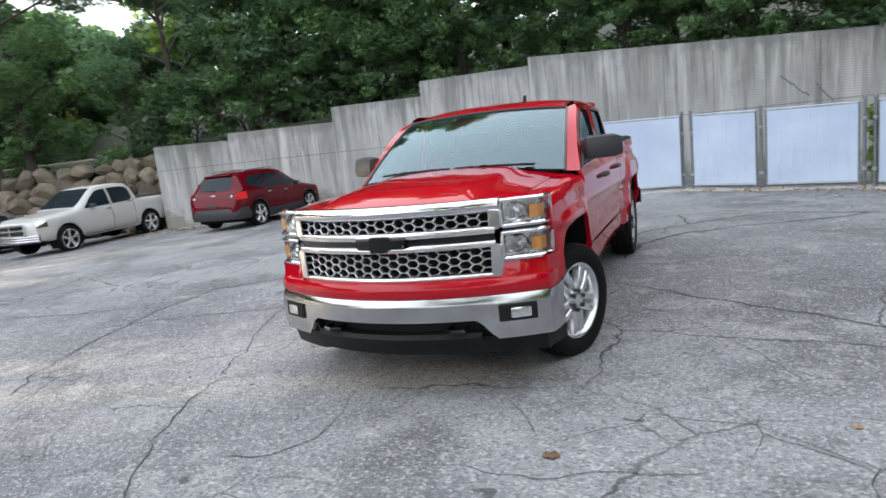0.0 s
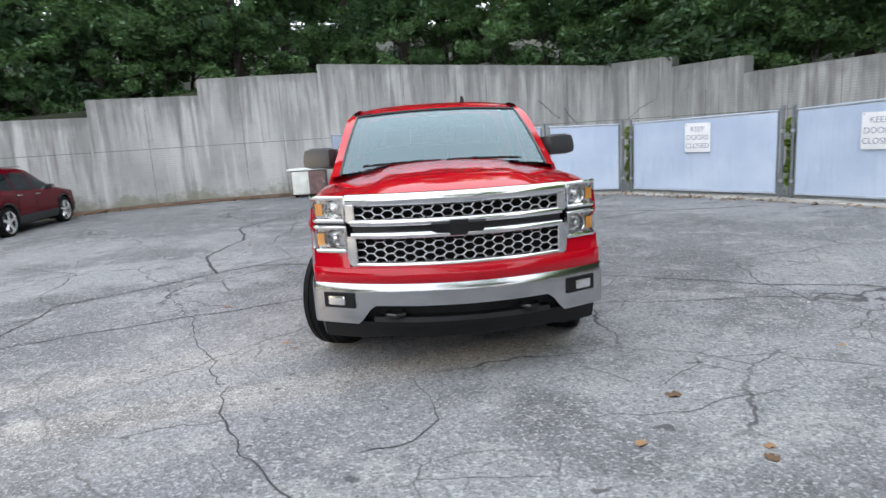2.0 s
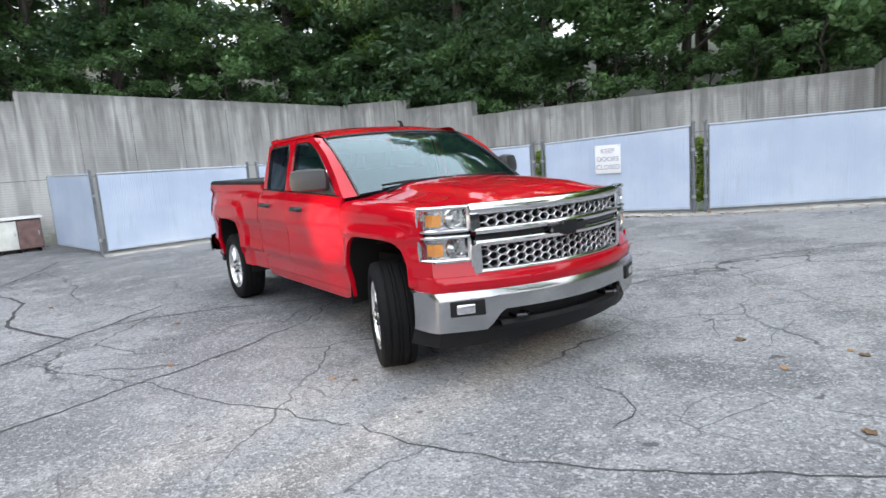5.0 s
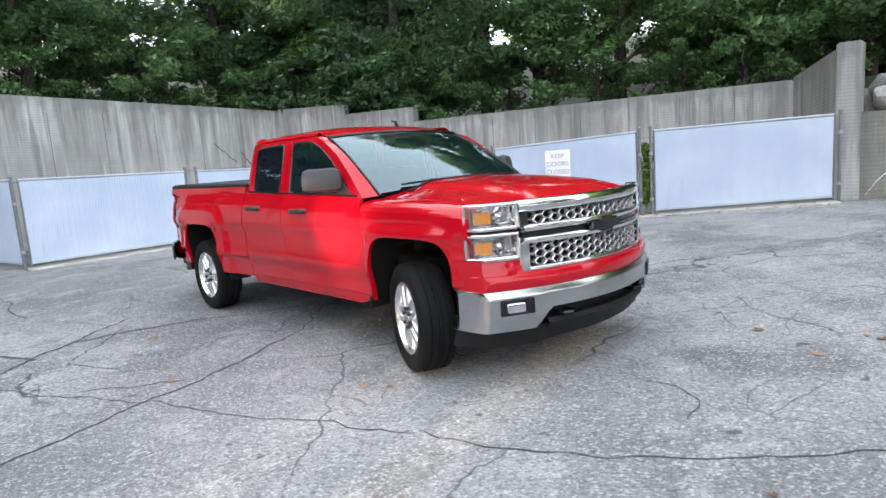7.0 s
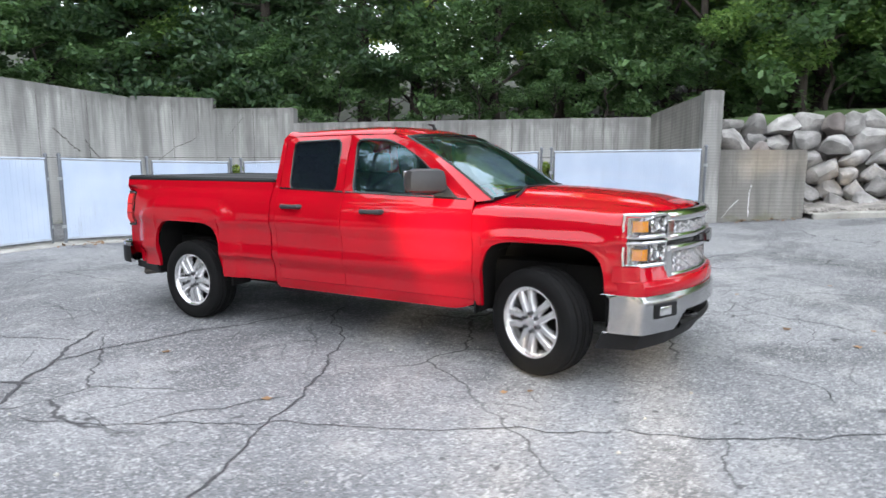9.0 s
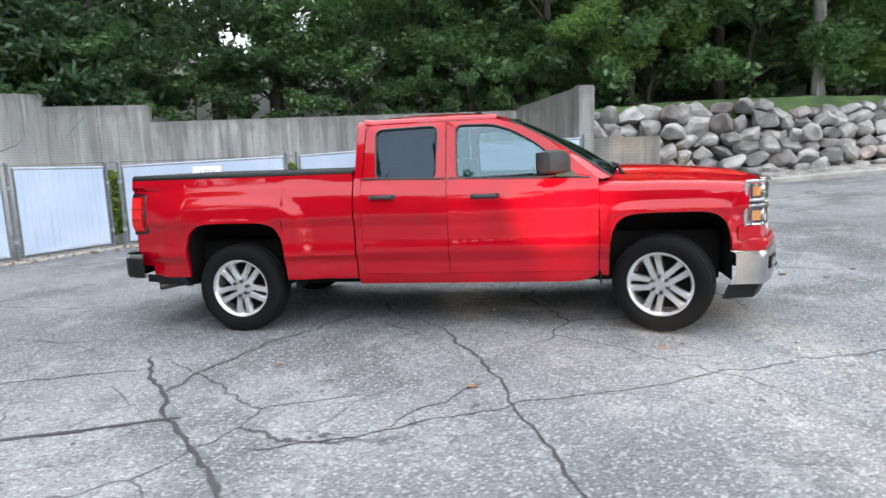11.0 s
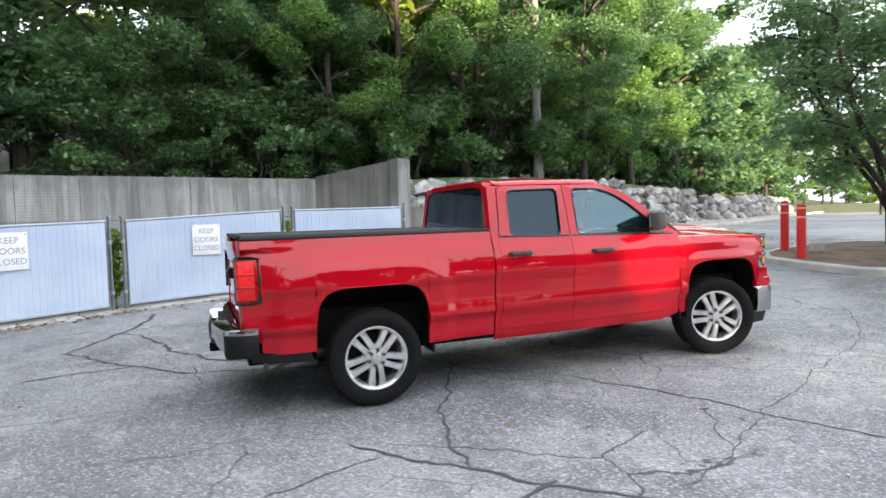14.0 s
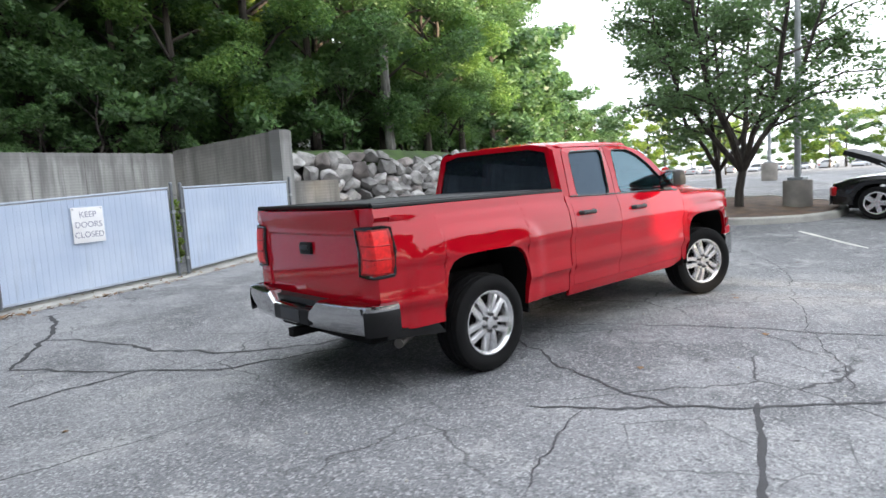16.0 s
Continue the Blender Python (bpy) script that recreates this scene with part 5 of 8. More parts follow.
for s in (-1, 1):
    bm = bmesh.new()
    tube(bm, [(s * 0.868, y, bed_top(y) + 0.02) for y in steps(0.76, 2.82, 3)], 0.014, 6)
    part("cover_rail", bm, BLACK, truck)
bm = bmesh.new()
tube(bm, ((-0.87, 2.825, 1.41), (0.87, 2.825, 1.41)), 0.018, 6)
part("cover_rear_bar", bm, BLACK, truck)
bm = bmesh.new()
def gate_at(x, z):
    y = 2.85 + 0.02 * (1 - (x / 0.76) ** 2)
    y += 0.022 * min(1.3, (z - 1.23) / 0.1) if z > 1.23 else 0
    if 0.66 < z < 1.2 and abs(x) < 0.7:
        y -= 0.012
    return Vector((x, y, z))
zs = [0.60, 0.63, 0.665, 0.68, 0.8, 0.95, 1.1, 1.19, 1.21, 1.23, 1.28, 1.34, 1.383]
g = sheet(bm, gate_at, [-0.755, -0.74, -0.71, -0.69] + steps(-0.6, 0.6, 10) + [0.69, 0.71, 0.74, 0.755], zs, flip=False)
e = [bm.verts.new(r[-1].co + Vector((0, -0.09, 0.004))) for r in g]
for i in range(len(g) - 1):
    bm.faces.new((g[i][-1], g[i + 1][-1], e[i + 1], e[i]))
for k in (0, -1):
    cap = [bm.verts.new(v.co + Vector((0, -0.07, 0))) for v in g[k]]
    for i in range(len(cap) - 1):
        q = (g[k][i], g[k][i + 1], cap[i + 1], cap[i])
        bm.faces.new(q if k else q[::-1])
gate = part("tailgate", bm, RED, truck, angle=0.5)
bm = box(bmesh.new(), -0.085, 0.085, 2.85, 2.885, 1.04, 1.135, 0.012)
part("gate_handle_bezel", bm, BLACK, gate)
bm = box(bmesh.new(), -0.062, 0.062, 2.875, 2.9, 1.08, 1.115, 0.01)
part("gate_handle", bm, GREY_PLASTIC, gate)
for s in (-1, 1):
    bm = bmesh.new()
    def lamp_at(u, z):
        corner = half_width(REAR, z) + 0.004
        if u < 0:
            return Vector((s * (half_width(REAR + u * 0.16, z) + 0.004), REAR + u * 0.16, z))
        t = min(1, u / 0.3)
        return Vector((s * (corner - 0.035 * t * t - (max(0, u - 0.3) * 0.135 / 0.7)), REAR + 0.035 * math.sin(t * math.pi / 2), z))
    sheet(bm, lamp_at, [-0.74, -0.5, -0.25, 0, 0.1, 0.2, 0.3, 0.5, 0.75, 1.0], steps(0.915, 1.245, 8), flip=s < 0)
    lamp = part("tail_lamp", bm, TAIL_RED, truck, "tall red tail lamp with a black edge")
    bm = bmesh.new()
    loop = [lamp_at(u, z) for u, z in ((-0.76, 0.915), (-0.4, 0.91), (0.1, 0.908), (0.3, 0.908), (1, 0.912), (1.02, 1.08), (1, 1.248), (0.3, 1.25), (0.1, 1.25), (-0.4, 1.25), (-0.76, 1.245), (-0.78, 1.08), (-0.76, 0.915))]
    tube(bm, [(c.x * 0.992, c.y - 0.006, c.z) for c in loop], 0.017, 6, False)
    part("lamp_bezel", bm, GLOSS_BLACK, lamp)
    for z, tall in ((0.935, 0.096), (1.036, 0.09), (1.131, 0.1)):
        bm = bmesh.new()
        sheet(bm, lambda u, k: lamp_at(u, z + tall * k) + Vector((s * 0.004, 0.004, 0)), [-0.6, -0.35, -0.1, 0.1, 0.3, 0.6, 0.9], [0, 0.5, 1], flip=s < 0)
        part("lens", bm, TAIL_BRIGHT, lamp)
    for z in (1.033, 1.128):
        bm = bmesh.new()
        tube(bm, [lamp_at(u, z) + Vector((s * 0.002, 0.002, 0)) for u in (-0.6, -0.2, 0.1, 0.3, 0.9)], 0.006, 6)
        part("divider", bm, TAIL_RED, lamp)

# rear bumper, hitch, exhaust
def rear_bumper_y(x):
    return 3.055 - 0.10 * (abs(x) / 0.95) ** 3
bm = bmesh.new()
PROF = ((-0.12, 0.73), (-0.03, 0.733), (0.0, 0.72), (0.006, 0.66), (-0.012, 0.55), (-0.05, 0.505), (-0.12, 0.50))
def bumper_corner(s, u):
    """Place and outward way along the bumper's wrapped end."""
    a = u * math.pi / 2
    return Vector((s * (0.88 + 0.118 * math.sin(a)), 2.974 - 0.24 * (1 - math.cos(a)), 0)), Vector((s * math.sin(a) / 0.118, math.cos(a) / 0.24, 0)).normalized()
rows = []
for u in steps(1, 0.12, 7):
    c, n = bumper_corner(-1, u)
    rows.append([bm.verts.new(c + n * max(dy, -0.05) + Vector((0, 0, z))) for dy, z in PROF])
for x in (-0.88, -0.8, -0.6, -0.45, -0.40, -0.3, 0, 0.3, 0.40, 0.45, 0.6, 0.8, 0.88):
    rows.append([bm.verts.new((x, rear_bumper_y(x) + dy, z - (0.075 if abs(x) <= 0.3 and z > 0.64 else 0))) for dy, z in PROF])
for u in steps(0.12, 1, 7):
    c, n = bumper_corner(1, u)
    rows.append([bm.verts.new(c + n * max(dy, -0.05) + Vector((0, 0, z))) for dy, z in PROF])
for a, b in zip(rows, rows[1:]):
    for j in range(len(PROF) - 1):
        bm.faces.new((a[j + 1], b[j + 1], b[j], a[j]))
rb = part("rear_bumper", bm, surface("rear_chrome", (0.5, 0.5, 0.51), 0.1, 1.0, var=0.08, bump=0.0), truck, "chrome step bumper with black pads")
for s in (-1, 1):
    bm = bmesh.new()
    def pad_at(u, z):
        c, n = bumper_corner(s, u)
        return c + n * (0.01 if 0.53 < z < 0.675 else 0.0) + Vector((0, 0, z))
    sheet(bm, pad_at, steps(0.12, 1.0, 10), [0.505, 0.535, 0.6, 0.67, 0.69], flip=s > 0)
    part("bumper_pad", bm, BLACK, rb, "black plastic bumper end pad")
bm = box(bmesh.new(), -0.9, 0.9, 2.87, 2.98, 0.66, 0.71, 0.01)
part("step_pad", bm, BLACK, rb)
bm = box(bmesh.new(), -0.28, 0.28, 2.93, 3.06, 0.53, 0.65, 0.012)
part("plate_recess", bm, BLACK, rb)
bm = box(bmesh.new(), -0.15, 0.15, 3.062, 3.068, 0.545, 0.64, 0.002)
part("plate_blank", bm, GREY_PLASTIC, rb)
bm = box(bmesh.new(), -0.04, 0.04, 2.75, 3.07, 0.41, 0.48, 0.006)
part("hitch_receiver", bm, UNDER, truck)
bm = bmesh.new()
tube(bm, ((-0.62, 1.2, 0.42), (-0.68, 2.0, 0.44), (-0.76, 2.45, 0.43), (-0.88, 2.68, 0.40)), 0.038, 10)
part("exhaust_pipe", bm, surface("exhaust_steel", (0.12, 0.11, 0.1), 0.5, 0.8), truck)
# Plain box for the chassis, set low to darken the ground beneath.
bm = box(bmesh.new(), -0.7, 0.7, -2.3, 2.8, 0.38, 0.80, 0.03)
part("chassis", bm, UNDER, truck)
for y in (-AXLE, AXLE):
    bm = bmesh.new()
    tube(bm, ((-0.78, y, HUB), (0.78, y, HUB)), 0.06, 8)
    part("axle", bm, UNDER, truck)

# Added block under the cab that deepens the shadow on the ground.
bm = box(bmesh.new(), -0.8, 0.8, -1.28, 1.24, 0.43, 0.52, 0.03)
part("floor_pan", bm, UNDER, truck)

# ---- front: valance, bumper, grille, lamps ----
bm = bmesh.new()
def valance_at(x, v):
    z = 0.645 + 0.1 * v
    if abs(x) <= 0.93:
        y = face_y(x, 0.045 + 0.02 * math.sin(v * math.pi))
        return Vector((x, y, z))
    t = (abs(x) - 0.93) / 0.07
    return Vector((math.copysign(0.93 + 0.03 * math.sin(min(1, t) * math.pi / 2), x), face_y(0.93, 0.045) + 0.2 * t * t + 0.03 * t, z))
xs = sorted(steps(-0.93, 0.93, 30) + [s * (0.93 + 0.07 * k) for s in (-1, 1) for k in (0.2, 0.45, 0.75, 1.0)])
g = sheet(bm, valance_at, xs, [0, 0.12, 0.5, 0.85, 1.0])
top = [bm.verts.new(r[-1].co + Vector((0, 0.09, 0.012)) * (1 if abs(r[-1].co.x) < 0.95 else 0.1)) for r in g]
for i in range(len(g) - 1):
    bm.faces.new((g[i][-1], g[i + 1][-1], top[i + 1], top[i]))
# red cheeks under the lamps
for s in (-1, 1):
    for a, b in zip(steps(0.69, 0.93, 5), steps(0.69, 0.93, 5)[1:]):
        q = [bm.verts.new((s * x, face_y(x, p), z)) for x, p, z in ((a, 0.03, 0.742), (b, 0.03, 0.742), (b, 0.0, 0.845), (a, 0.0, 0.845))]
        bm.faces.new(q if s > 0 else q[::-1])
    sk = [[bm.verts.new((s * w, y, z)) for z in (0.74, 0.845)] for w, y in ((0.93, face_y(0.93, 0.02)), (0.955, -2.45), (0.975, -2.36))]
    for a, b in zip(sk, sk[1:]):
        q = (a[0], b[0], b[1], a[1])
        bm.faces.new(q if s > 0 else q[::-1])
part("front_valance", bm, RED, truck, angle=0.8)
bm = bmesh.new()
def bumper_at(x, z):
    p = 0.075 - 0.25 * max(0, 0.5 - z) ** 1.3 - 0.02 * max(0, z - 0.62) / 0.03
    if abs(x) <= 0.93:
        return Vector((x, face_y(x, p), z))
    t = min(1.0, (abs(x) - 0.93) / 0.07)
    return Vector((math.copysign(0.93 + 0.045 * math.sin(t * math.pi / 2), x), face_y(0.93, p) + 0.22 * t * t + 0.02 * t, z))
def bumper_low(x):
    a = abs(x)
    return 0.515 if a < 0.56 else 0.515 - 0.125 * min(1, (a - 0.56) / 0.09)
xs = sorted(set(steps(-0.93, 0.93, 48) + [s * (0.93 + 0.07 * k) for s in (-1, 1) for k in (0.15, 0.3, 0.5, 0.75, 1.0)]))
g = sheet(bm, lambda x, v: bumper_at(x, bumper_low(x) + (0.65 - bumper_low(x)) * v), xs, steps(0, 1, 8))
for k in (0, -1):
    e = [bm.verts.new(r[k].co + Vector((0, 0.05, 0.004))) for r in g]
    for i in range(len(g) - 1):
        q = (g[i][k], g[i + 1][k], e[i + 1], e[i])
        bm.faces.new(q if k else q[::-1])
fb = part("front_bumper", bm, CHROME_SOFT, truck, "wide chrome front bumper with fog lamps")
bm = bmesh.new()
sheet(bm, lambda x, z: Vector((x, face_y(x, -0.03), z)), steps(-0.62, 0.62, 10), [0.36, 0.51])
part("bumper_opening", bm, BLACK, fb)
bm = bmesh.new()
rows = []
for x in steps(-0.56, 0.56, 14):
    c = Vector((x, face_y(x, 0.02), 0.405))
    rows.append([bm.verts.new(c + Vector((0, dy, dz))) for dy, dz in ((0.05, 0.03), (-0.02, 0.028), (-0.035, 0.0), (-0.02, -0.03), (0.05, -0.035))])
for a, b in zip(rows, rows[1:]):
    for j in range(4):
        bm.faces.new((a[j], b[j], b[j + 1], a[j + 1]))
part("bumper_bar", bm, BLACK, fb)
for s in (-1, 1):
    bm = bmesh.new()
    x = s * 0.42
    tube(bm, [(x + 0.05, face_y(0.42, -0.02), 0.455), (x + 0.05, face_y(0.42, 0.06), 0.455), (x, face_y(0.42, 0.085), 0.455), (x - 0.05, face_y(0.42, 0.06), 0.455), (x - 0.05, face_y(0.42, -0.02), 0.455)], 0.014, 6)
    part("tow_hook", bm, GLOSS_BLACK, fb)
    turn = math.degrees(math.atan(0.66 * 0.78)) * s
    m = pose(s * 0.775, face_y(0.775, 0.077), 0.545, 0, 0, turn)
    bm = box(bmesh.new(), -0.115, 0.115, -0.008, 0.05, -0.052, 0.052, 0.012)
    bezel = part("fog_lamp_bezel", bm, BLACK, fb)
    bezel.matrix_basis = m
    bm = box(bmesh.new(), -0.062, 0.062, -0.016, 0.0, -0.032, 0.03, 0.012)
    o = part("fog_lamp", bm, REFLECTOR, bezel, "clear fog lamp")
    o.matrix_basis = pose(s * 0.015, 0, 0)
# black air dam below
bm = bmesh.new()
def dam_at(x, v):
    a = abs(x)
    top, bot = (0.395, 0.27) if a > 0.6 else (0.40, 0.285)
    z = top + (bot - top) * v
    if a <= 0.9:
        return Vector((x, face_y(x, 0.02 - 0.05 * v), z))
    return Vector((math.copysign(0.9 + 0.06 * (a - 0.9) / 0.1, x), face_y(0.9, 0.02 - 0.05 * v) + 0.25 * (a - 0.9) / 0.1, z))
sheet(bm, dam_at, [-1.0, -0.95] + steps(-0.9, 0.9, 24) + [0.95, 1.0], steps(0, 1, 4), flip=True)
part("air_dam", bm, BLACK, truck)

# grille: dark backing, chrome bars, honeycomb
bm = bmesh.new()
sheet(bm, lambda x, z: Vector((x, face_y(x, -0.075), z)), steps(-0.72, 0.72, 12), [0.72, 1.2])
part("grille_backing", bm, UNDER, truck)


def bar(bm, x0, x1, z0, z1, push, bulge=0.02, n=28, taper=0.0):
    rows = []
    for x in steps(x0, x1, n):
        k = taper * (abs(x) / 0.7) ** 2
        c, h = (z0 + z1) / 2 - k, (z1 - z0) / 2
        rows.append([bm.verts.new((x, face_y(x, p), c + h * q)) for p, q in ((-0.05, 1), (push * 0.6, 0.95), (push + bulge * 0.7, 0.6), (push + bulge, 0), (push + bulge * 0.7, -0.6), (push * 0.6, -0.95), (-0.05, -1))])
    for a, b in zip(rows, rows[1:]):
        for j in range(6):
            bm.faces.new((a[j + 1], b[j + 1], b[j], a[j]))
    bm.faces.new(rows[0])
    bm.faces.new(rows[-1][::-1])


part("grille_top_bar", (lambda b: (bar(b, -0.695, 0.695, 1.125, 1.205, 0.0, 0.025), b)[1])(bmesh.new()), CHROME, truck, "broad polished chrome top bar of the grille", angle=1.0)
for nm, z0, z1, w, push in (("grille_bar", 1.002, 1.052, 0.67, 0.014), ("grille_bar", 0.924, 0.97, 0.67, 0.014), ("grille_bottom_bar", 0.742, 0.78, 0.66, 0.01)):
    bm = bmesh.new()
    bar(bm, -w, w, z0, z1, push, 0.012)
    part(nm, bm, CHROME, truck, angle=1.0)
bm = bmesh.new()
bar(bm, -0.66, 0.66, 0.968, 1.004, -0.012, 0.006)
part("grille_band", bm, GLOSS_BLACK, truck)
for s in (-1, 1):
    for z0, z1 in ((0.745, 0.95), (1.02, 1.15)):
        bm = bmesh.new()
        o = [(0.635, z0), (0.70, z0 + 0.01), (0.705, z1 - 0.01), (0.64, z1)]
        prism(bm, [(s * x, z) for x, z in (o if s > 0 else o[::-1])], lambda x, z: (x, face_y(x, -0.05), z), lambda x, z: (x, face_y(x, 0.022), z))
        bmesh.ops.recalc_face_normals(bm, faces=bm.faces)
        bmesh.ops.bevel(bm, geom=list(bm.edges), offset=0.008, segments=2, affect="EDGES")
        part("grille_side_frame", bm, CHROME, truck)


def honeycomb(z0, z1, w, cell_w, cell_h):
    """Open silver hexagons with walls that run back from the face."""
    bm = bmesh.new()
    rows = int((z1 - z0) / (cell_h * 0.5)) + 3
    for r in range(-1, rows):
        zc = z0 + r * cell_h * 0.5
        for c in range(-9, 10):
            xc = (c + 0.5 * (r % 2)) * cell_w * 1.46
            if abs(xc) > w or not z0 - 0.004 < zc < z1 + 0.004:
                continue
            hexa = [(cell_w * 0.5, cell_h * 0.2), (cell_w * 0.23, cell_h * 0.5), (-cell_w * 0.23, cell_h * 0.5), (-cell_w * 0.5, 0), (-cell_w * 0.23, -cell_h * 0.5), (cell_w * 0.23, -cell_h * 0.5)]
            hexa[0] = (cell_w * 0.5, 0)
            def loop(k, push):
                return [bm.verts.new((xc + x * k, face_y(xc + x * k, push), min(z1, max(z0, zc + z * k)))) for x, z in hexa]
            A, B, C = loop(1.03, -0.006), loop(0.87, 0.0), loop(0.85, -0.03)
            for i in range(6):
                j = (i + 1) % 6
                bm.faces.new((A[i], A[j], B[j], B[i]))
                bm.faces.new((B[i], B[j], C[j], C[i]))
    return bm


part("grille_mesh", honeycomb(1.052, 1.124, 0.63, 0.084, 0.05), SILVER, truck, "silver honeycomb grille insert")
part("grille_mesh", honeycomb(0.782, 0.924, 0.62, 0.084, 0.05), SILVER, truck, "silver honeycomb grille insert")
bm = bmesh.new()
o = [(-0.17, 0.026), (-0.06, 0.026), (-0.05, 0.05), (0.056, 0.05), (0.06, 0.026), (0.17, 0.026), (0.145, -0.03), (0.056, -0.03), (0.046, -0.052), (-0.056, -0.052), (-0.06, -0.03), (-0.145, -0.03)]
prism(bm, o[::-1], lambda x, z: (x, face_y(x, 0.0), 0.987 + z), lambda x, z: (x, face_y(x, 0.05), 0.987 + z * 0.94))
part("grille_emblem", bm, GLOSS_BLACK, truck, "plain black cross-shaped emblem", smooth=False)

for s in (-1, 1):
    def lamp_pt(u, z, push=0.0):
        """u: 0 at the grille, 1 at the outer corner, on to 1.6 along the fender."""
        if u <= 1:
            x = 0.705 + 0.195 * u
            return Vector((s * x, face_y(x, 0.012 + push), z))
        t = (u - 1) / 0.6
        return Vector((s * (0.90 + 0.052 * math.sin(t * math.pi / 2) + push * 0.7), face_y(0.9, 0.012) + 0.20 * t - push * 0.4, z))
    for z0, z1, nm in ((1.04, 1.188, "upper"), (0.848, 1.0, "lower")):
        bm = bmesh.new()
        us = [0, 0.25, 0.5, 0.75, 1.0, 1.1, 1.2, 1.28, 1.36]
        sheet(bm, lambda u, z: lamp_pt(u, z, -0.055 if u < 1.3 else -0.03), us, steps(z0 + 0.004, z1 - 0.004, 4), flip=s < 0)
        hl = part("headlamp", bm, LAMP_INSIDE, truck, "clear headlamp with chrome rim and amber corner")
        bm = bmesh.new()
        sheet(bm, lambda u, z: lamp_pt(u, z, -0.006), us, steps(z0 + 0.01, z1 - 0.01, 4), flip=s < 0)
        o = part("lens", bm, LENS, hl)
        o.visible_shadow = False
        bm = bmesh.new()
        sheet(bm, lambda u, z: lamp_pt(u, z, -0.012), [0.76, 0.86, 1.0, 1.1, 1.2], [z0 + 0.035, (z0 + z1) / 2, z1 - 0.04], flip=s < 0)
        part("turn_signal", bm, AMBER, hl, "amber turn signal lens")
        bm = bmesh.new()
        c = lamp_pt(0.36, (z0 + z1) / 2, -0.035)
        revolve(bm, ((-0.016, 0.001), (-0.014, 0.016), (-0.004, 0.03), (0.006, 0.036), (0.004, 0.042), (-0.012, 0.056), (-0.016, 0.062), (0.0, 0.064)), 20, "y")
        o = part("reflector_bowl", bm, REFLECTOR, hl)
        o.matrix_basis = Matrix.Translation(c + Vector((0, 0.01, 0)))
        bm = bmesh.new()
        sheet(bm, lambda u, z: lamp_pt(u, z, -0.03 - 0.02 * (u > 0.3)), [0.03, 0.1, 0.62, 0.74], [z0 + 0.012, z0 + 0.03], flip=s < 0)
        part("reflector_blade", bm, REFLECTOR, hl)
        bm = bmesh.new()
        loop = [lamp_pt(u, z, -0.006) for u, z in [(0, z0), (0.5, z0), (1, z0), (1.2, z0), (1.36, z0), (1.38, (z0 + z1) / 2), (1.36, z1), (1.2, z1), (1, z1), (0.5, z1), (0, z1), (-0.02, (z0 + z1) / 2), (0, z0)]]
        tube(bm, loop, 0.014, 6, False)
        part("chrome_rim", bm, CHROME, hl, "chrome lamp surround")
    bm = bmesh.new()
    sheet(bm, lambda u, z: lamp_pt(u, z, -0.02), [0, 0.5, 1, 1.2, 1.36], [0.99, 1.05], flip=s < 0)
    part("lamp_divider", bm, GLOSS_BLACK, truck)

